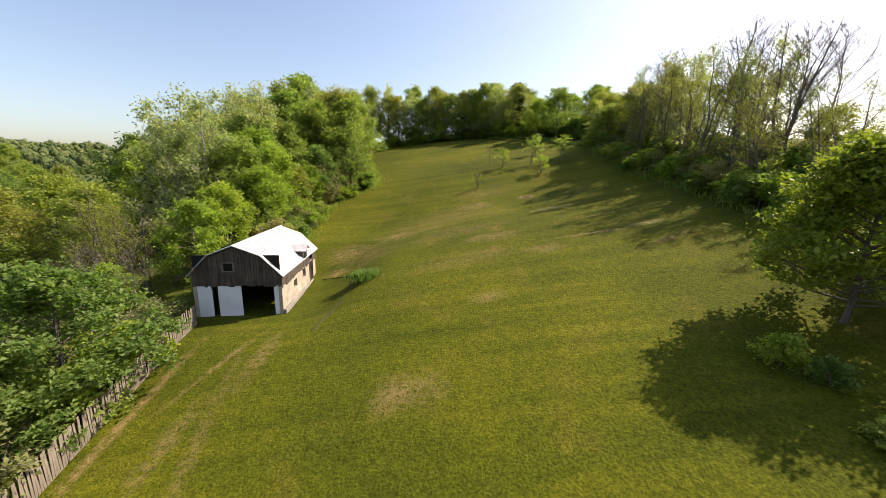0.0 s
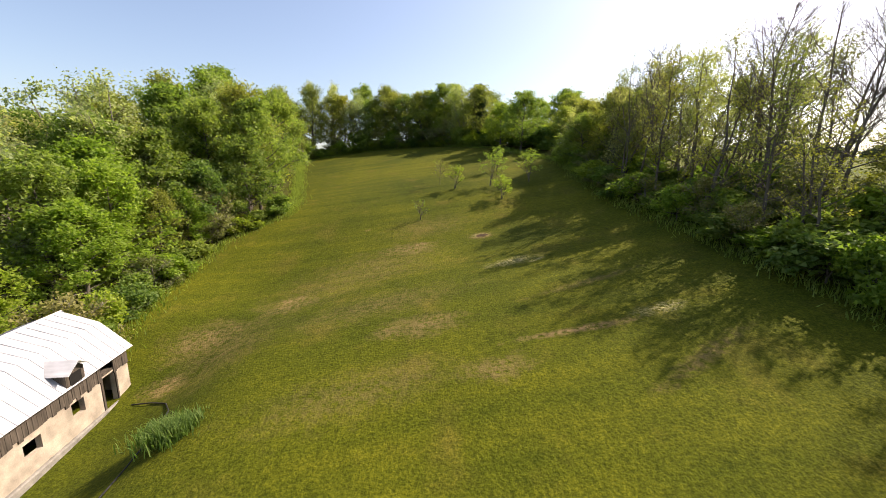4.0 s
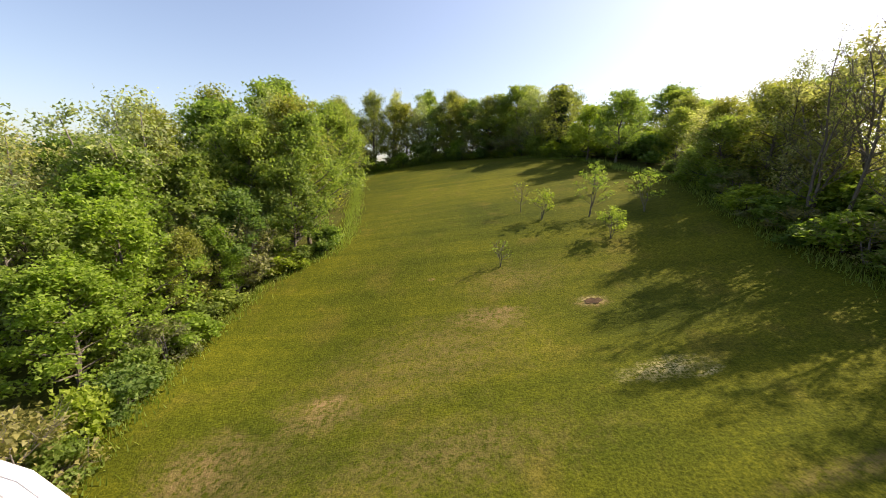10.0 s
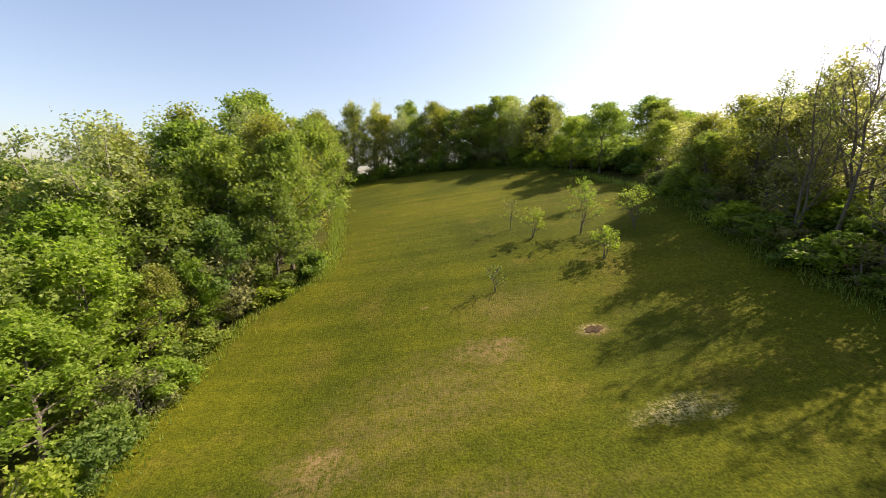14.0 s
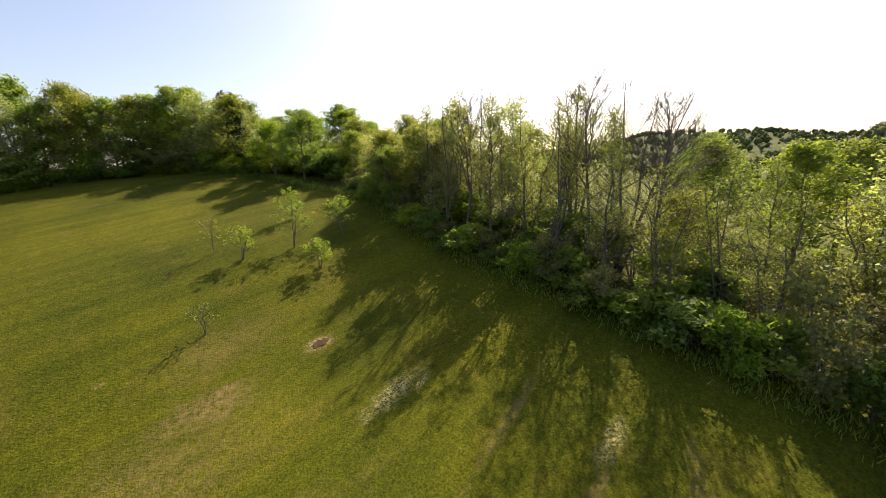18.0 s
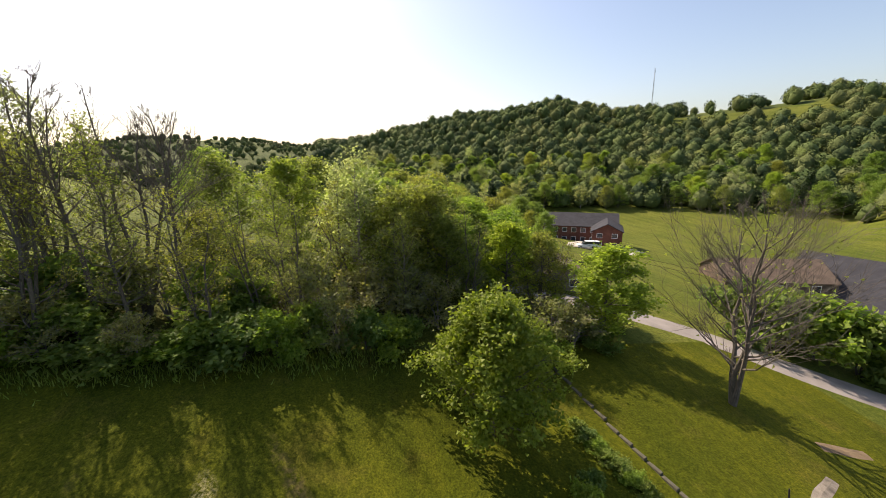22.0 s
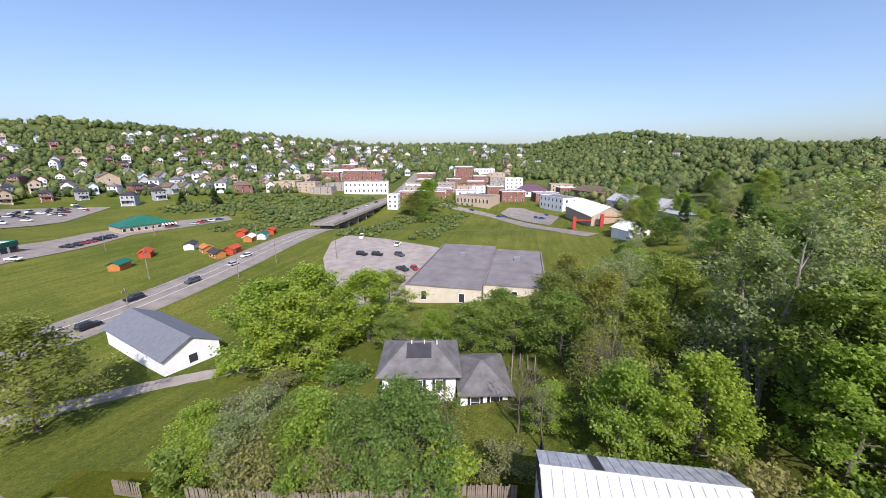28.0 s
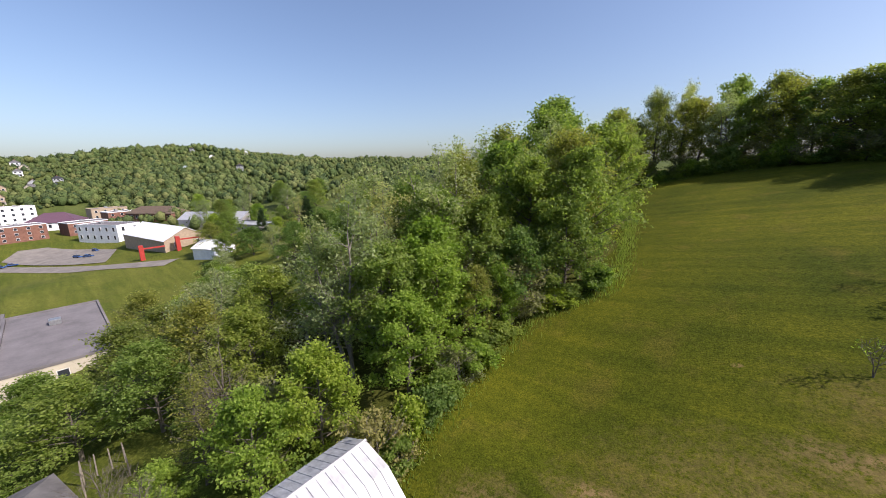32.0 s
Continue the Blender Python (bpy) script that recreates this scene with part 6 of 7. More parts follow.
def building(name, label, x, y, w, d, h, turn, wall, roof, style="flat", floors=1, cols=6, faces="nesw", sink=1.5, z=None, door=True, category="building", trim_mat=None, group="", pitch=0.28):
    """A block with walls, a roof with a parapet or a ridge, and framed windows in rows; x is along w."""
    x, y = swing(x, y)
    z = on_ground(x, y) if z is None else z
    root = thing(name, pose(x, y, z, 0, 0, turn), label, category, group)
    if style == "gable":
        rise = d * pitch
        part("wall", prism(bmesh.new(), [(-d / 2, -sink), (d / 2, -sink), (d / 2, h), (0, h + rise - 0.2), (-d / 2, h)], -w / 2, w / 2), wall, root).matrix_basis = pose(0, 0, 0, 0, 0, 90)
    else:
        part("wall", boxes((-w / 2, w / 2, -d / 2, d / 2, -sink, h)), wall, root)
    if style == "flat":
        part("roof", boxes((-w / 2 + 0.4, w / 2 - 0.4, -d / 2 + 0.4, d / 2 - 0.4, h, h + 0.12)), roof, root)
        part("parapet", boxes((-w / 2 - 0.1, w / 2 + 0.1, -d / 2 - 0.1, -d / 2 + 0.35, h, h + 0.5), (-w / 2 - 0.1, w / 2 + 0.1, d / 2 - 0.35, d / 2 + 0.1, h, h + 0.5), (-w / 2 - 0.1, -w / 2 + 0.35, -d / 2 + 0.35, d / 2 - 0.35, h, h + 0.5), (w / 2 - 0.35, w / 2 + 0.1, -d / 2 + 0.35, d / 2 - 0.35, h, h + 0.5)), trim_mat or wall, root)
        part("roof_unit", boxes((-w * 0.2, -w * 0.2 + 2, -1, 1, h + 0.12, h + 1.3), bevel=0.05), STEEL, root)
    elif style == "gable":
        bm = bmesh.new()
        for s in (-1, 1):
            slab(bm, (-w / 2 - 0.5, s * (d / 2 + 0.5), h - 0.1), (w / 2 + 0.5, s * (d / 2 + 0.5), h - 0.1), (w / 2 + 0.5, 0, h + rise), (-w / 2 - 0.5, 0, h + rise), 0.2)
        part("roof", bm, roof, root)
    else:
        part("roof", hip(bmesh.new(), -w / 2 - 0.5, w / 2 + 0.5, -d / 2 - 0.5, d / 2 + 0.5, h, min(w, d) * 0.3, min(w, d) * 0.45), roof, root)
    step_z = h / floors
    for f in range(floors):
        z0, wh = f * step_z + step_z * 0.3, step_z * 0.45
        for side in faces:
            span = w if side in "ns" else d
            n = max(1, int(cols * span / w))
            for k in range(n):
                u = (k + 0.5) / n * span - span / 2
                ww = min(1.5, span / n * 0.5)
                wx, wy, fc = {"n": (u, d / 2 + 0.02, "y"), "s": (u, -d / 2 - 0.02, "-y"), "e": (w / 2 + 0.02, u, "x"), "w": (-w / 2 - 0.02, u, "-x")}[side]
                pane_window(root, wx, wy, z0, ww, wh, fc)
    return root


DARK_BRICK = plain("dark_red_brick", (0.15, 0.06, 0.045), 0.9, 0.3, 0.8, bump_s=0.3)
CREAM_WALL = plain("cream_block_wall", (0.52, 0.47, 0.38), 0.8, 0.15, 0.4)
GREY_WALL = plain("grey_block_wall", (0.33, 0.32, 0.31), 0.85, 0.15, 0.4)
GREY_ROOF = plain("grey_membrane_roof", (0.19, 0.175, 0.18), 0.9, 0.25, 0.2)
building("low_store", "long low cream store with a flat grey roof", -114.5, 6.5, 50, 21, 5.4, 0, CREAM_WALL, GREY_ROOF, cols=5, faces="e", trim_mat=GREY_ROOF)
building("store_annex", "low cream annex with a flat grey roof", -112, 25.6, 40, 16.5, 5.0, 0, CREAM_WALL, GREY_ROOF, cols=4, faces="e", trim_mat=GREY_ROOF)
building("metal_hall", "white metal hall with a pale grey gable roof", -54.6, -45.8, 26, 10, 3.8, 71.6, WHITE_PAINT, plain("pale_grey_metal", (0.15, 0.16, 0.185), 0.6, 0.15, 1.0), "gable", cols=4, faces="e", sink=2)
lodge = building("lodge", "low building with a dark shingle roof", 33, -82, 34, 26, 3.4, 10, BROWN_SHINGLE, DARK_SHINGLE, "gable", cols=6, faces="n", sink=3)
bm = bmesh.new()
slab(bm, (-14.5, 13.5, 3.42), (-3.5, 13.5, 3.42), (-3.5, 6.5, 7.25), (-14.5, 6.5, 7.25), 0.1)
part("roof_patch", bm, BROWN_SHINGLE, lodge, "rusty brown patch on the roof")
building("lodge_wing", "low wing with a brown shingle roof", 50, -66, 20, 12, 3.2, 60, BROWN_SHINGLE, BROWN_SHINGLE, "gable", cols=3, faces="n", sink=3)
building("school", "long two-storey red brick building with a dark roof", 108, -67, 25, 13, 6.5, 49, DARK_BRICK, DARK_SHINGLE, "gable", 2, 8, "nw", sink=4)
building("school_wing", "red brick wing with a dark roof", 95, -67, 11, 9, 6.2, -41, DARK_BRICK, DARK_SHINGLE, "gable", 2, 3, "nw", sink=4)
building("garage", "old garage with a wide grey shingle roof", 50, -9.5, 9, 7, 2.4, -20, FENCE_WOOD, BROWN_SHINGLE, "gable", 1, 3, "nw", sink=2)
arch_hall = building("arched_hall", "long tan brick hall with a bright white gable roof", -244, 70, 50, 20, 5.0, 10.5, TAN_BRICK, WHITE_PAINT, "gable", cols=5, faces="e", sink=6)
RED_POST = plain("red_painted_steel", (0.42, 0.05, 0.04), 0.5, 0.1)
for y in (-12, 4):
    gate = thing("gate_pillar", pose(-214, 66 + y * 0.9, on_ground(-214, 66 + y * 0.9)), "tall red painted gate pillar before the hall", "pillar", "red pillars by the hall")
    part("shaft", boxes((-0.9, 0.9, -0.9, 0.9, -0.5, 7.0), bevel=0.05), RED_POST, gate)
    part("crossbar", boxes((-0.4, 0.4, 0.9, 9, 5.0, 5.6)), RED_POST, gate)
building("store_shed", "small white shed with a pale roof", -181, 76, 12, 11, 4.0, 25, WHITE_PAINT, WHITE_PAINT, "gable", cols=3, faces="e", sink=3)
building("long_shed", "long low shed with a pale metal roof", -252, 99, 42, 14, 4.5, 33, GREY_WALL, OLD_TIN, "gable", cols=4, faces="e", sink=5)
building("flat_store", "low grey store with a flat pale roof", -214, 102, 32, 13, 3.4, 22, GREY_WALL, OLD_TIN, cols=4, faces="s", sink=5)
building("post_office", "tan stone public building with tall windows", -328.5, -14, 24, 32, 7.7, -18, TAN_BRICK, GREY_ROOF, cols=7, faces="e", sink=4)
building("white_block", "plain white two-storey block of the town", -311, 54, 33, 14, 10.0, 29, WHITE_PAINT, GREY_ROOF, floors=2, cols=6, faces="es", sink=4)
building("white_block", "tall white block on the square", -446, 13, 14, 20, 12, 8, WHITE_PAINT, GREY_ROOF, floors=3, cols=3, faces="e", sink=4)
building("white_block", "white row above the square", -525, -31, 12, 28, 10, 14, WHITE_PAINT, GREY_ROOF, floors=2, cols=3, faces="e", sink=4)
building("white_block", "long white two-storey commercial block by the bridge", -375, -142, 18, 46, 12.0, 16.5, WHITE_PAINT, GREY_ROOF, floors=2, cols=4, faces="en", sink=4)
building("brick_block", "long three-storey red brick block", -420, -166, 20, 46, 18, 18, BRICK, GREY_ROOF, floors=3, cols=4, faces="en", sink=4, trim_mat=WHITE_PAINT)
building("brick_tower", "tall red brick block with white trim", -478, -52, 18, 22, 19, 10, BRICK, GREY_ROOF, floors=5, cols=4, faces="en", sink=4, trim_mat=WHITE_PAINT)
PURPLE = plain("plum_metal_roof", (0.13, 0.07, 0.10), 0.6, 0.2)
building("restaurant", "low building with a plum-coloured hipped roof", -397, 33, 22, 30, 5, -20, WHITE_PAINT, PURPLE, "hip", cols=4, faces="e", sink=4)
building("brown_hall", "low hall with a wide brown hipped roof", -346, 86, 16, 41, 5, -59, BRICK, BROWN_SHINGLE, "hip", cols=4, faces="e", sink=5)
building("brick_house", "red brick house with a hipped roof by the river", -326, -256, 13, 17, 8, 40, BRICK, BROWN_SHINGLE, "hip", 2, 3, "en", sink=4)
building("bridge_house", "narrow white house at the bridge's end", -300, -84, 9, 9, 12, 5, WHITE_PAINT, GREY_ROOF, floors=3, cols=2, faces="en", sink=8)
GREEN = plain("dark_green_roof", (0.015, 0.12, 0.085), 0.5, 0.15)
store = building("green_store", "brick store with a dark green fascia and white roof", -92.7, -175.8, 36, 13, 5, 20.7, BRICK, WHITE_PAINT, cols=0, faces="", sink=3, trim_mat=GREEN, z=-15)
part("fascia", boxes((-18.1, 18.1, 6.5, 6.9, 3.6, 5.1)), GREEN, store, "dark green fascia board")
for k in range(9):
    part("shop_window", boxes((-17 + k * 3.8, -14 + k * 3.8, 6.5, 6.6, 0.8, 3.2)), GLASS, store)
    part("pillar", boxes((-14 + k * 3.8, -13.2 + k * 3.8, 6.5, 6.75, 0, 3.6)), WHITE_PAINT, store)
diner = building("green_restaurant", "restaurant with a green hipped roof and striped awning", -165, -185, 26, 16, 3.6, -18.7, TAN_BRICK, GREEN, "hip", cols=8, faces="n", sink=2, z=-16)
AWN_RED = plain("dull_red_awning", (0.30, 0.05, 0.05), 0.8, 0.15)
for k in range(10):
    bm = bmesh.new()
    slab(bm, (-14 + k * 0.8, 8.0, 3.3), (-13.2 + k * 0.8, 8.0, 3.3), (-13.2 + k * 0.8, 10, 2.4), (-14 + k * 0.8, 10, 2.4), 0.08)
    part("awning_stripe", bm, (AWN_RED, WHITE_PAINT)[k % 2], diner)
dealer = building("dealership", "long white dealer's showroom with a flat roof", -162, -352, 72, 20, 6, 19, WHITE_PAINT, WHITE_PAINT, cols=9, faces="n", sink=10, z=-8.5)
part("entrance_gable", prism(bmesh.new(), [(-30, 0), (-18, 0), (-18, 6.5), (-24, 10), (-30, 6.5)], 10.0, 12), BLUE_WHITE, dealer, "pale blue gabled entrance")
hall1 = building("warehouse", "white metal warehouse with a grey roof", 40.4, -215, 31, 22, 7.0, 7.6, BLUE_WHITE, DARK_SHINGLE, cols=0, faces="", sink=6)
for k in range(10):
    part("wall_seam", boxes((-14.5 + 3.1 * k, -14.38 + 3.1 * k, 11.0, 11.06, 0, 7)), STEEL, hall1)
low1 = building("warehouse_annex", "low white annex of the warehouse", 63, -208, 10, 12, 3.0, 7.6, BLUE_WHITE, DARK_SHINGLE, cols=2, faces="n", sink=6)
for k, (x, hh) in enumerate(((2, 4.6), (-7, 6.2), (-17, 5.8), (-28, 6.4))):
    building("storage_unit", "white storage unit with a dark roof", x, -217.5 + (x + 13) * 0.13, 9.6, 13, hh, 7.5, BLUE_WHITE, DARK_SHINGLE, "flat", cols=1, faces="n" if k % 2 == 0 else "", sink=6, group="storage units in a row")
building("site_office", "small white cabin beside the lot", -41, -222, 5, 4, 3.5, 0, WHITE_PAINT, WHITE_PAINT, cols=1, faces="n", sink=3)
building("trailer", "white box trailer beside the lot", -64, -222, 12, 3.5, 3.6, -60, WHITE_PAINT, WHITE_PAINT, cols=1, faces="", sink=2)
TAN_WALL = plain("tan_block_wall", (0.43, 0.31, 0.22), 0.85, 0.12, 0.3)
mall = building("superstore", "huge low tan superstore with a white roof", -22, -393, 126, 44, 7.8, 10, TAN_WALL, WHITE_PAINT, cols=3, faces="", sink=8, z=0)
part("entrance", boxes((-20, 12, 22.1, 25, -4, 8.3), bevel=0.1), plain("dark_grey_panel", (0.16, 0.15, 0.15), 0.7, 0.1), mall, "grey entrance block in the front wall")
part("sign_bar", boxes((-10, 2, 25.0, 25.15, 5.4, 6.8)), WHITE_PAINT, mall)
part("front_band", boxes((-63, 63, 22.02, 22.25, 6.9, 7.7)), WHITE_PAINT, mall)
BLUE = plain("blue_metal_wall", (0.08, 0.22, 0.40), 0.55, 0.1)
building("blue_hall", "long blue and white metal hall", 4, -500, 58, 24, 9, 2, BLUE, WHITE_PAINT, "gable", cols=2, faces="n", sink=8, z=5)
building("plant_tower", "pale blocky plant building behind the superstore", -90, -482, 24, 14, 14, 12, TAN_BRICK, GREY_ROOF, floors=3, cols=4, faces="n", sink=8, z=4)
building("church", "tan church with a steep gable", -302, -392, 26, 17, 12, 60, TAN_BRICK, BROWN_SHINGLE, "gable", 2, 3, "en", sink=5)
building("dugout", "dark red dugout beside the infield", -31, -126, 8, 3, 2.4, 5, plain("dull_red_boards", (0.14, 0.03, 0.03), 0.8, 0.2), BLACK, "gable", 1, 1, "", sink=0.5)
# the town's blocks along its streets
wrng = np.random.default_rng(61)
TAKEN = [(-375, -142, 30), (-420, -166, 32), (-478, -52, 18), (-397, 33, 26), (-346, 86, 28), (-328, -14, 30), (-311, 54, 26), (-446, 13, 20), (-525, -31, 20)]
BLOCKS = []
LOOKS = [("brick_block", "red brick commercial block with a flat roof", BRICK), ("white_block", "white-fronted town block with a flat roof", WHITE_PAINT), ("tan_block", "tan brick town block with a flat roof", TAN_BRICK), ("grey_block", "grey rendered town block with a flat roof", CONCRETE)]
for col in range(6):
    for y in (-226, -200, -178, -150, -84, -58, -32, -6, 18, 42, 66):
        x = -356 - 27 * col + wrng.uniform(-4, 4)
        y_ = y - (0.13 * (x + 336) * -1 if y < -70 else 0) + wrng.uniform(-4, 4)
        if any(math.hypot(x - a, y_ - b) < r for a, b, r in TAKEN) or wrng.random() < (0.12 if y > -90 else 0.3) or (y > 10 and col > 3):
            continue
        k = int(wrng.choice([0, 0, 0, 1, 2, 2, 3]))
        tall = wrng.uniform(6.5, 11.5)
        b_ = building(*LOOKS[k][:2], x, y_, wrng.uniform(14, 20), wrng.uniform(15, 23), tall, 10 + wrng.uniform(-4, 4), LOOKS[k][2], GREY_ROOF, floors=2 if tall < 9.5 else 3, cols=3, faces="e" if col else "en", sink=5, trim_mat=WHITE_PAINT if k == 0 else None, group="blocks of the town")
        BLOCKS.append((x, y_))
ORANGE = plain("orange_sign_face", (0.62, 0.12, 0.03), 0.5, 0.1)
sign = thing("billboard", pose(*swing(11, -204), on_ground(*swing(11, -204)), 0, 0, 4), "orange roadside sign on two posts", "sign")
part("panel", boxes((-4, 4, -0.15, 0.15, 2.5, 6.5), bevel=0.03), ORANGE, sign)
for x in (-3, 3):
    part("post", boxes((x - 0.15, x + 0.15, -0.15, 0.15, -3, 2.5)), STEEL, sign)
for r in ((-3.2, 3.2, 0.16, 0.19, 4.7, 5.6), (-2.4, 2.4, 0.16, 0.19, 3.4, 4.0)):
    part("letter_bar", boxes(r), WHITE_PAINT, sign)
# small garden sheds for sale beside the road
SHED_WOOD = plain("orange_stained_boards", (0.42, 0.17, 0.05), 0.8, 0.2)
SHED_RED = plain("barn_red_boards", (0.42, 0.07, 0.03), 0.8, 0.2)
for k, (x, y, t) in enumerate([(-99.7, -116, 20), (-116, -124, 40), (-131, -118, 30), (-127, -106, 60), (-121, -95, 70), (-128, -94, 10), (-160, -117, 30), (-150, -104, 20), (-157, -102, 20), (-168, -106, 25)]):
    wall_ = [SHED_WOOD, SHED_RED, BLUE_WHITE, SHED_WOOD, SHED_WOOD, SHED_RED, SHED_RED, SHED_WOOD, WHITE_PAINT, SHED_RED][k]
    roof_ = [GREEN, SHED_RED, DARK_SHINGLE, SHED_WOOD, DARK_SHINGLE, SHED_RED, SHED_RED, WHITE_PAINT, GREEN, SHED_RED][k]
    building("sale_shed", "small new timber shed for sale by the road", x, y, 6.0, 4.0, 2.5, t, wall_, roof_, "gable", 1, 2, "s", sink=0.6, category="shed", group="sheds for sale")
# net frame and goal beside the field, and poles
net = thing("net_frame", pose(*swing(26, -134), on_ground(*swing(26, -134)), 0, 0, 8), "tall dark net on posts beside the ball field", "net")
for x in (-9, -3, 3, 9):
    part("post", tube(bmesh.new(), (x, 0, -0.5), (x, 0, 5.5), 0.09, sides=6), BLACK, net)
for z in (0.6, 1.5, 2.4, 3.3, 4.2):
    part("cord", tube(bmesh.new(), (-9, 0, z), (9, 0, z), 0.05, sides=4), BLACK, net)


def pole(x, y, h=10.0, arm=True, turn=0, lift=0.0):
    x, y = swing(x, y)
    root = thing("utility_pole", pose(x, y, on_ground(x, y) + lift, 0, 0, turn), "grey timber pole beside the road", "pole", "poles along the roads")
    part("shaft", tube(bmesh.new(), (0, 0, -0.5), (0, 0, h), 0.17, 0.11), FENCE_WOOD, root)
    if arm:
        part("crossarm", boxes((-1.1, 1.1, -0.07, 0.07, h - 0.9, h - 0.72)), FENCE_WOOD, root)
        for s in (-0.9, 0, 0.9):
            part("insulator", tube(bmesh.new(), (s, 0, h - 0.72), (s, 0, h - 0.5), 0.05), CONCRETE, root)
    else:
        part("lamp_arm", tube(bmesh.new(), (0, 0, h - 0.1), (1.8, 0, h + 0.3), 0.06), STEEL, root)
        part("lamp_head", boxes((1.6, 2.4, -0.15, 0.15, h + 0.22, h + 0.36), bevel=0.03), STEEL, root)
    return root


for x, y, h, a in [(-62, -63, 10, True), (-92, -94, 10, True), (-118, -66, 9, False), (-150, -100, 9, False), (-100, -67, 10, True), (-128, -46, 9, False), (28, -27, 9, True), (-6, -47, 9, True), (-36, -52, 9, True), (-120, -150, 8, False), (-150, -160, 8, False), (20, -262, 10, False), (-40, -300, 10, False), (50, -300, 10, False), (-10, -330, 10, False), (-68, -230, 10, True)]:
    pole(x, y, h, a, turn=20)
# thin radio mast on the far hill
mx, my = EYE[0] + 570 * math.sin(radians(136.7)), EYE[1] + 570 * math.cos(radians(136.7))
rm = thing("radio_mast", pose(mx, my, on_ground(mx, my)), "tall thin lattice radio mast on the hilltop", "mast")
for a in (0, 120, 240):
    part("leg", tube(bmesh.new(), (0.7 * math.cos(radians(a)), 0.7 * math.sin(radians(a)), -2), (0.5 * math.cos(radians(a)), 0.5 * math.sin(radians(a)), 58), 0.16, sides=5), STEEL, rm)
for k in range(28):
    a = 120 * (k % 3)
    b_ = a + 120
    part("brace", tube(bmesh.new(), (0.65 * math.cos(radians(a)), 0.65 * math.sin(radians(a)), 2 * k), (0.65 * math.cos(radians(b_)), 0.65 * math.sin(radians(b_)), 2 * k + 2), 0.08, sides=4), STEEL, rm)
for src in CARS + FAR_CARS:
    for ob in (*src.children_recursive, src):
        bpy.data.objects.remove(ob)
# wires from pole to pole along the lane
for row in ([(62, -2), (28, -27), (-6, -47), (-36, -52), (-62, -63)], [(-62, -63), (-100, -67), (-150, -100)]):
    for (xa, ya), (xb, yb) in zip(row, row[1:]):
        (xa, ya), (xb, yb) = swing(xa, ya), swing(xb, yb)
        for off in (0.0, 0.7):
            cu = bpy.data.curves.new("power_line", "CURVE")
            cu.dimensions, cu.bevel_depth = "3D", 0.022
            sp_ = cu.splines.new("POLY")
            sp_.points.add(12)
            za, zb = on_ground(xa, ya) + 8.4 - off, on_ground(xb, yb) + 8.4 - off
            for k, p in enumerate(sp_.points):
                f = k / 12
                p.co = (xa + (xb - xa) * f, ya + (yb - ya) * f, za + (zb - za) * f - 3.2 * f * (1 - f), 1)
            cu.materials.append(BLACK)
            tagged(new("power_line", cu), "thin dark power line between poles", "cable", "power lines by the lane")


# ---------- houses on the town's hillside ----------
ROOFS = [SHINGLE, DARK_SHINGLE, BROWN_SHINGLE, plain("rust_red_roof", (0.26, 0.07, 0.05), 0.8, 0.25), plain("green_grey_roof", (0.12, 0.2, 0.17), 0.8, 0.25)]
CREAM = plain("cream_siding", (0.55, 0.50, 0.40), 0.7, 0.15)
GREY_SIDING = plain("grey_siding", (0.36, 0.37, 0.39), 0.7, 0.15)
WALLS = [WHITE_PAINT, GREY_SIDING, BLUE_WHITE, TAN_BRICK, BRICK, CREAM]
MODELS = []
for k in range(9):
    w, d, h = [(9, 7, 5.5), (8, 8, 6.2), (11, 7, 4.2), (8, 7, 6.0), (10, 8, 5.8), (7, 7, 5.6), (12, 8, 4.4), (9, 8, 6.4), (8, 6, 4.8)][k]
    m_ = building("town_house", ["white two-storey house on the town hillside", "grey hipped house with a porch", "long low cream house on the hillside", "tan brick house with a gable roof", "red brick two-storey house", "small white house with a dark roof", "low grey house with a brown roof", "tall white house with a grey roof", "pale blue-white cottage on the hillside"][k], 0, 0, w, d, h, 0, WALLS[[0, 1, 5, 3, 4, 0, 1, 0, 2][k]], ROOFS[[0, 1, 0, 2, 1, 3, 2, 0, 4][k]], ["gable", "hip", "gable"][k % 3], 2 if h > 5 else 1, 3, "e", sink=3, z=0, category="house", pitch=0.42)
    part("porch_roof", boxes((w / 2, w / 2 + 1.8, -d * 0.4, d * 0.4, 2.5, 2.7)), ROOFS[k % 3], m_)
    for s in (-1, 1):
        part("porch_post", boxes((w / 2 + 1.55, w / 2 + 1.7, s * d * 0.38 - 0.08, s * d * 0.38 + 0.08, -2, 2.5)), WHITE_PAINT, m_)
    part("chimney", boxes((-0.4, 0.4, -0.4, 0.4, h, h + d * 0.28 + 1.2)), BRICK, m_)
    MODELS.append(m_)
trng = np.random.default_rng(77)
placed = []
tries = 0
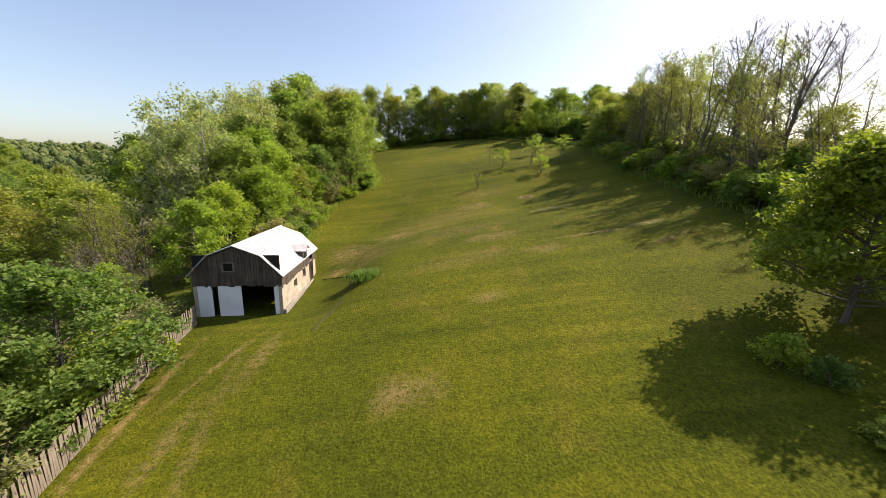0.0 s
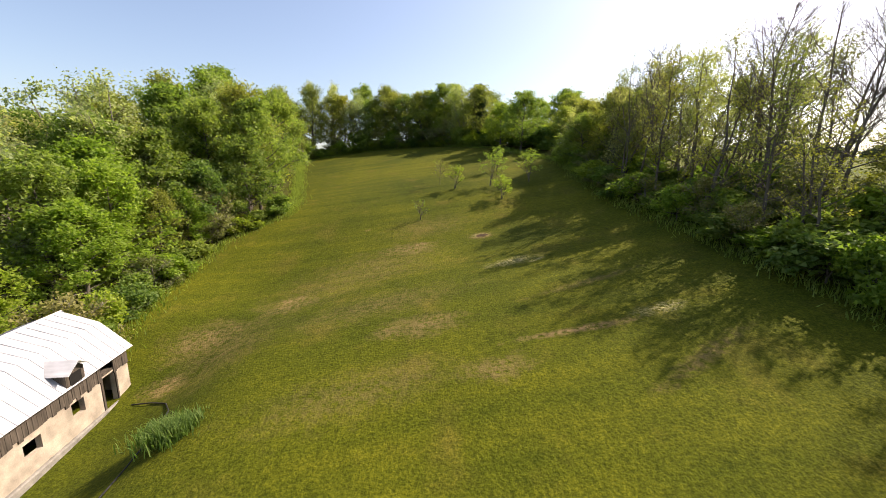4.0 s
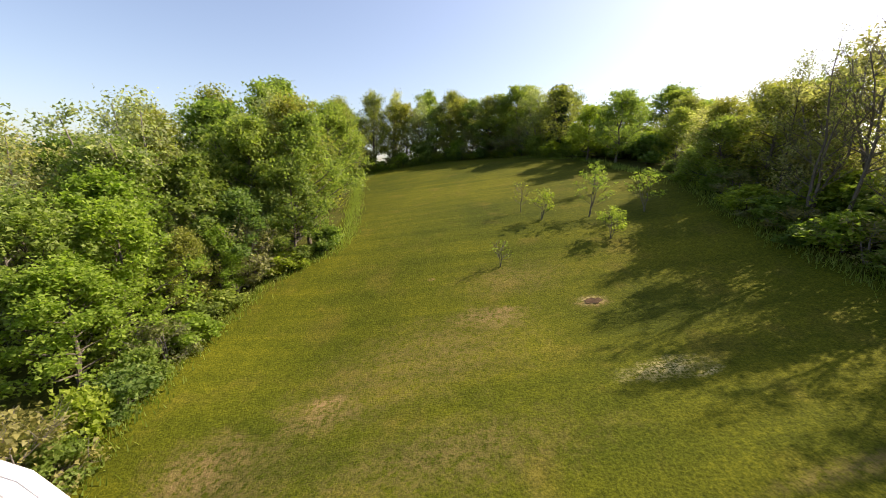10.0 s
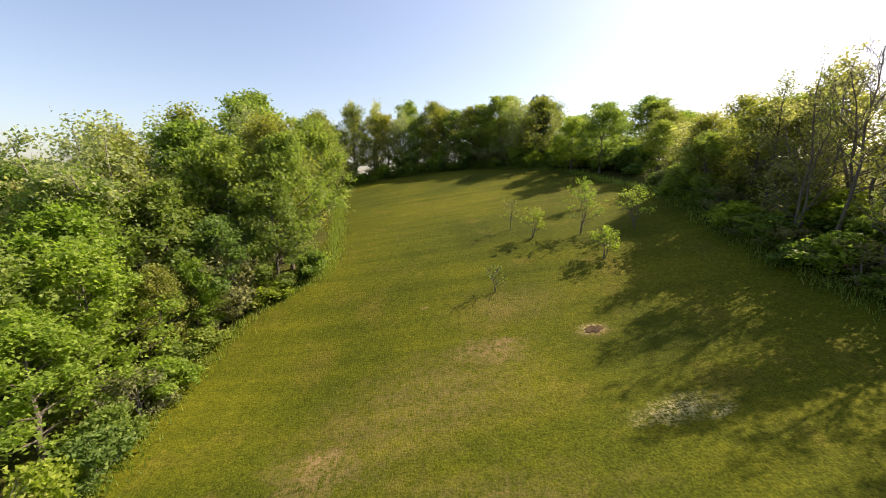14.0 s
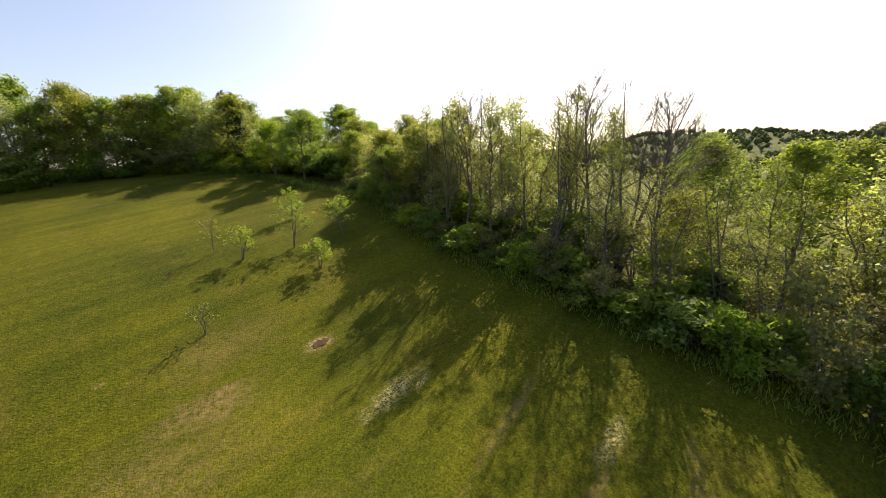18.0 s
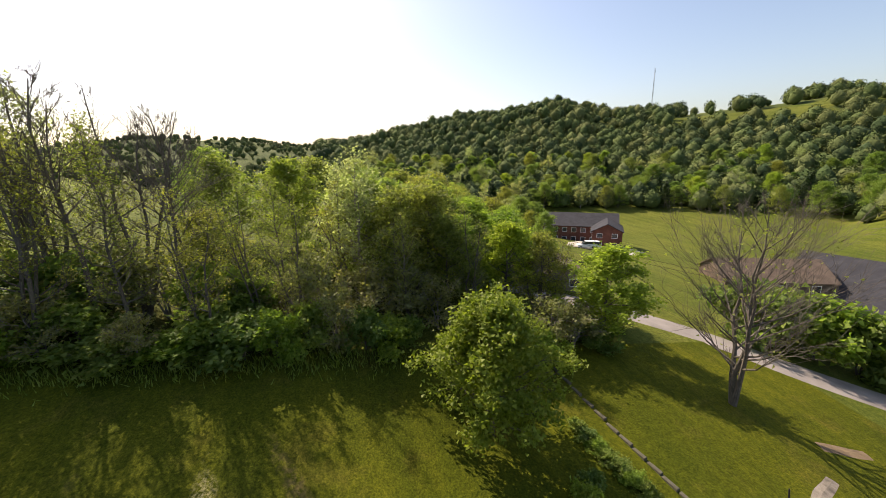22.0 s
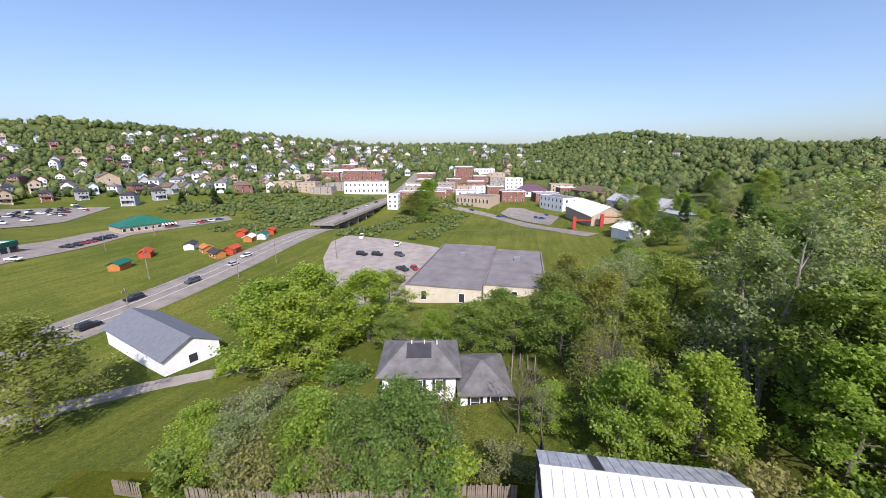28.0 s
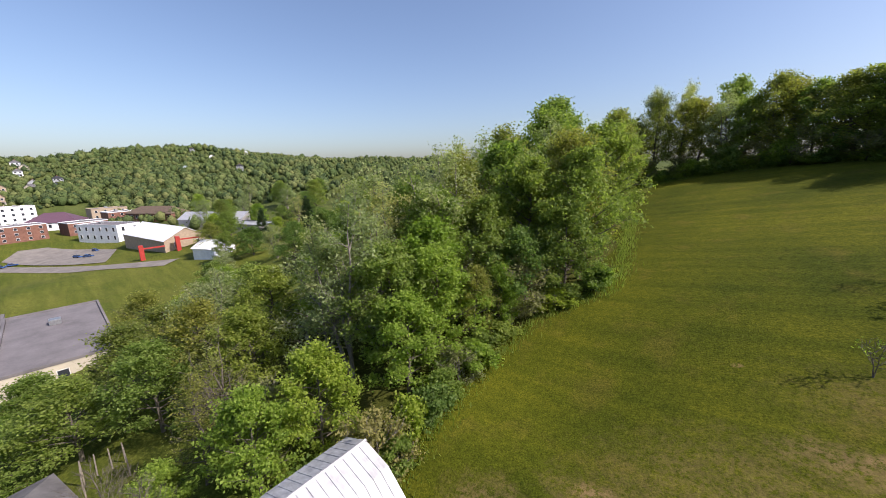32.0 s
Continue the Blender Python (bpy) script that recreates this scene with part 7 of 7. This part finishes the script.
# a row along the river street, then the streets up the hill
for x, y in edge([(-268, -402), (-288, -352), (-312, -292), (-340, -236), (-352, -206)], 15.5):
    if math.hypot(x + 326, y + 256) > 17:
        placed.append((x + trng.uniform(-4, 1), y))
while len(placed) < 205 and tries < 9000:
    tries += 1
    brg = radians(trng.uniform(207, 272))
    far_ = 380 + 500 * trng.random() ** 1.25
    x, y = EYE[0] + far_ * math.sin(brg), EYE[1] + far_ * math.cos(brg)
    deg = math.degrees(brg)
    if deg < 216 and far_ < 470 or deg > 250 and trng.random() < 0.72 or deg > 247 and far_ < 520 or deg < 240 and far_ > 560 and trng.random() < 0.7:
        continue
    if any(math.hypot(x - a, y - b) < 14 + far_ * 0.006 for a, b in placed) or any(math.hypot(x - a, y - b) < 24 for a, b in BLOCKS):
        continue
    if abs(y + 115) < 22 and x < -330 or (-340 < x < -200 and y > -300) or math.hypot(x + 302, y + 392) < 24 or math.hypot(x + 326, y + 256) < 18 or math.hypot(x + 420, y + 166) < 34 or math.hypot(x + 375, y + 142) < 34 or math.hypot(x + 478, y + 52) < 26:
        continue
    placed.append((x, y))
for n_, (x, y) in enumerate(placed):
    c = copy_thing(MODELS[int(trng.integers(0, 9))], Matrix.Identity(4))
    face = math.degrees(math.atan2(EYE[1] - y, EYE[0] - x)) + trng.choice([-25, 0, 0, 20]) + trng.uniform(-8, 8)
    big = trng.uniform(1.0, 1.3)
    c.matrix_world = pose(x, y, on_ground(x, y) + 0.8, 0, 0, face) @ Matrix.Diagonal((big, big, big * trng.uniform(0.95, 1.15), 1))
    tagged(c, group="houses on the town hillside")
for deg, far_ in [(283, 620), (286, 720), (289, 560), (195, 520), (197, 560), (201, 500), (203, 540), (205, 470), (207, 560), (176, 640), (290, 850), (284, 900)]:
    x, y = EYE[0] + far_ * math.sin(radians(deg)), EYE[1] + far_ * math.cos(radians(deg))
    placed.append((x, y))
    c = copy_thing(MODELS[len(placed) % 9], Matrix.Identity(4))
    c.matrix_world = pose(x, y, on_ground(x, y) + 0.4, 0, 0, math.degrees(math.atan2(EYE[1] - y, EYE[0] - x)))
    tagged(c, group="houses on the town hillside")
for src in MODELS:
    for ob in (*src.children_recursive, src):
        bpy.data.objects.remove(ob)

# ---------- far woods ----------
fr = np.random.default_rng(99)


def hazed_leaf(name, low, high):
    """Crowns seen from afar: mottled leaf tones with distance haze put into the colour, and a rough skin."""
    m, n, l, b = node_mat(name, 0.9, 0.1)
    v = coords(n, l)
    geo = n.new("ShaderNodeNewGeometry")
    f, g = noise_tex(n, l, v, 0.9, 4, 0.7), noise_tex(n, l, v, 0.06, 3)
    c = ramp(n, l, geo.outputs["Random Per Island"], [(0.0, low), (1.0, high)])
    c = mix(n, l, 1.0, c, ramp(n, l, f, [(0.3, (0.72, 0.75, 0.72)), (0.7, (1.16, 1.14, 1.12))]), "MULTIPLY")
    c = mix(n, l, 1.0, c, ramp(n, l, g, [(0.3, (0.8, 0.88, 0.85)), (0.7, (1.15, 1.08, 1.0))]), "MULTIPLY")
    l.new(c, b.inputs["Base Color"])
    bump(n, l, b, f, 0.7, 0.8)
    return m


# leaf greens dulled and given blue, in place of haze in the air
FAR_MID = hazed_leaf("hazed_leaf_mid", (0.068, 0.10, 0.036), (0.132, 0.165, 0.06))
FAR_OLIVE = hazed_leaf("hazed_leaf_olive", (0.088, 0.11, 0.042), (0.162, 0.18, 0.072))
FAR_DARK = hazed_leaf("hazed_leaf_dark", (0.04, 0.066, 0.03), (0.086, 0.115, 0.048))


def clumps(xs_, ys_, radius, tall, leaves, seed, detail=2):
    """Many rough crowns, each a lumpy bud of leaves, in one mesh."""
    r_ = np.random.default_rng(seed)
    bm = bmesh.new()
    bmesh.ops.create_icosphere(bm, subdivisions=detail, radius=1.0)
    unit = np.array([v.co[:] for v in bm.verts])
    tri = np.array([[v.index for v in f.verts] for f in bm.faces])
    bm.free()
    n = len(xs_)
    zs_ = np.array([on_ground(a, b) for a, b in zip(xs_, ys_)])
    lump = 1 + 0.11 * r_.normal(size=(n, len(unit), 1)).clip(-1.8, 1.8)
    dims = np.stack([radius, radius, tall], 1)[:, None, :]
    core = unit[None] * lump * dims * 0.82 + np.stack([xs_, ys_, zs_ + tall * 0.75], 1)[:, None, :]
    faces_ = (tri[None] + (np.arange(n) * len(unit))[:, None, None]).reshape(-1, 3)
    # loose sprays over the skin
    way_ = r_.normal(size=(n, leaves, 3))
    way_ /= np.linalg.norm(way_, axis=2, keepdims=True)
    way_[..., 2] = np.abs(way_[..., 2]) * 1.0 - 0.15
    mid_ = way_ * dims * r_.uniform(0.78, 1.1, (n, leaves, 1)) + np.stack([xs_, ys_, zs_ + tall * 0.75], 1)[:, None, :]
    size_ = np.repeat(radius * (0.23 if leaves < 60 else 0.15), leaves)
    c_ = mid_.reshape(-1, 3)
    a_, b_ = r_.normal(size=c_.shape), r_.normal(size=c_.shape)
    a_ /= np.linalg.norm(a_, axis=1)[:, None]
    b_ = np.cross(a_, b_)
    b_ /= np.linalg.norm(b_, axis=1)[:, None]
    s_ = (size_ * r_.uniform(0.6, 1.2, len(size_)))[:, None]
    loose = np.stack([c_ - a_ * s_, c_ + b_ * s_ * 0.8, c_ + a_ * s_], 1).reshape(-1, 3)
    base_ = n * len(unit)
    tri2 = base_ + np.arange(len(loose)).reshape(-1, 3)
    return np.concatenate([core.reshape(-1, 3), loose]), np.concatenate([faces_, tri2])


def scatter(count, b0_, b1_, r0_, r1_, test, power=1.0):
    """Random places round the hover place, between two bearings and two distances."""
    brg = np.radians(fr.uniform(b0_, b1_, count))
    far_ = r0_ + (r1_ - r0_) * fr.random(count) ** power
    x, y = EYE[0] + far_ * np.sin(brg), EYE[1] + far_ * np.cos(brg)
    ok = test(x, y, np.degrees(brg), far_)
    return x[ok], y[ok], far_[ok]


PTS = np.array(placed + BLOCKS)


def clear(x, y, deg, far_):
    """Woods keep off houses, the lots, the meadows on the hill and the town's street."""
    near = np.min(np.hypot(x[:, None] - PTS[:, 0], y[:, None] - PTS[:, 1]), 1) > 7
    town = ~((x < -335) & (x > -540) & (np.abs(y + 116) < 22)) & ~((x < -340) & (x > -425) & (y > -200) & (y < -105)) & ~((x < -350) & (x > -500) & (y > -70) & (y < 60))
    bench_ = ~((deg > 162) & (deg < 198.5) & (far_ < 520)) & ~((deg >= 198.5) & (deg < 212) & (far_ < 400))
    road_ = np.abs(x + 120) > 14
    up = land(x, y) > np.where(deg > 258, -13.5, -12)
    meadow = ~((deg > 139) & (deg < 153.5) & (far_ > 438) & (far_ < 502)) & ~((deg > 140.5) & (deg < 150) & (far_ > 533))
    meadow &= ~((deg > 152.5) & (deg < 162) & ((far_ < 225) | (np.sin(x * 1.7) + np.sin(y * 1.3) > 0.2)))
    return near & town & bench_ & (road_ | (deg > 214) | (deg < 185)) & up & meadow


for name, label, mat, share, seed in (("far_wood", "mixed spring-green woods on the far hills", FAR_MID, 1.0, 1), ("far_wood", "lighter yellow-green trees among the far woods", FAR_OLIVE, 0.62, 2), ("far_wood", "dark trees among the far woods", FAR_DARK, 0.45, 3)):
    xs_, ys_, fs_ = [], [], []
    for b0_, b1_, r0_, r1_, count in ((92, 172, 165, 640, 2000), (92, 172, 165, 420, 900), (166, 206, 520, 1500, 1900), (204, 284, 320, 1150, 2300), (206, 262, 380, 900, 1500), (255, 318, 230, 1150, 1300), (252, 300, 330, 760, 1100), (46, 94, 150, 640, 1100)):
        x, y, f = scatter(int(count * share * (0.72 if r1_ < 700 else 0.95)), b0_, b1_, r0_, r1_, clear, 0.8)
        xs_.append(x), ys_.append(y), fs_.append(f)
    xs_, ys_, fs_ = map(np.concatenate, (xs_, ys_, fs_))
    rad_ = (3.3 + fs_ * 0.003) * fr.uniform(0.45, 1.6, len(xs_))
    rad_ = np.where(fs_ > 640, rad_ * 0.8, rad_)
    rad_ = np.where((ys_ > EYE[1]) & (xs_ > 0), rad_ * 0.42, rad_)
    town_side = (xs_ < -200)
    rad_ = np.where(town_side & (fs_ < 900), rad_ * 0.66, rad_)
    high_ = rad_ * fr.uniform(0.95, 1.45, len(xs_))
    for near_, leaves, detail in ((True, 130, 1), (False, 34, 1)):
        sel = ((fs_ < 640) & (xs_ > -250)) == near_
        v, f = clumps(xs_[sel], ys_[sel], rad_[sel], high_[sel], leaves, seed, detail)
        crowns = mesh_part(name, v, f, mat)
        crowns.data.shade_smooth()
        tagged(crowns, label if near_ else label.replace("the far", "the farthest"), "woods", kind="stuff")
# single trees along the foot of the hill, and where the wood meets the river meadow
hrng = np.random.default_rng(131)
for b0_, b1_, r0_, r1_, count, near_ in ((97, 161, 158, 330, 230, 6.8), (283, 306, 105, 330, 50, 8.0)):
    stood = []
    for _ in range(4000):
        brg, far_ = hrng.uniform(b0_, b1_), r0_ + (r1_ - r0_) * hrng.random() ** 1.2
        x, y = EYE[0] + far_ * math.sin(radians(brg)), EYE[1] + far_ * math.cos(radians(brg))
        if len(stood) >= count:
            break
        if (b0_ > 200 or land(x, y) > -13.5) and all(math.hypot(x - p, y - q) > near_ for p, q in stood) and bool(clear(np.array([x]), np.array([y]), np.array([brg]), np.array([far_]))[0] or b0_ > 200):
            stood.append((x, y))
            size = hrng.uniform(0.8, 1.35)
            kind = hrng.choice(["mid", "mid", "bright", "olive", "dark", "dark", "pale", "pine"])
            k = USED.get(kind, 0)
            USED[kind] = k + 1
            made = copy_thing(KINDS[kind][k % len(KINDS[kind])], Matrix.Identity(4))
            made.matrix_world = pose(x, y, on_ground(x, y) - 0.3, 0, 0, hrng.uniform(0, 360)) @ Matrix.Diagonal((size * 1.15, size * 1.15, size * hrng.uniform(0.9, 1.15), 1))
            tagged(made, group="trees at the foot of the hill" if b0_ < 200 else "trees by the river meadow")
# brush on the river banks and between the lots
xs_ = np.concatenate([fr.uniform(-345, -170, 900), fr.uniform(-340, -165, 700), fr.uniform(-330, -215, 420)])
ys_ = np.concatenate([fr.uniform(-72, -16, 900), fr.uniform(-165, -108, 700), fr.uniform(-260, -150, 420)])
keep = (np.abs(ys_ + 99) > 14) & ~((xs_ > -250) & (ys_ > -48) & (ys_ < -30)) & ~((xs_ > -208) & (ys_ < -150))
keep &= ~((xs_ > -262) & (xs_ < -205) & (ys_ < -258))
keep &= ~((xs_ < -256) & (ys_ > -105) & (ys_ < 40) & (np.abs(xs_ + 262 + (ys_ + 96) * 0.6) < 8))
xs_, ys_ = xs_[keep], ys_[keep]
rad_ = fr.uniform(0.5, 1.7, len(xs_)) * np.where((xs_ < -225) & (ys_ < -120), 1.5, 1.0)
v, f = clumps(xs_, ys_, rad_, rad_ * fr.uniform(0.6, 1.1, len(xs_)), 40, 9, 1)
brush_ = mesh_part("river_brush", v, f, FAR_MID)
brush_.data.shade_smooth()
tagged(brush_, "bright green brush along the river banks", "brush", kind="stuff")

for src in (t for kind in KINDS.values() for t in kind):
    for ob in (*src.children_recursive, src):
        bpy.data.objects.remove(ob)
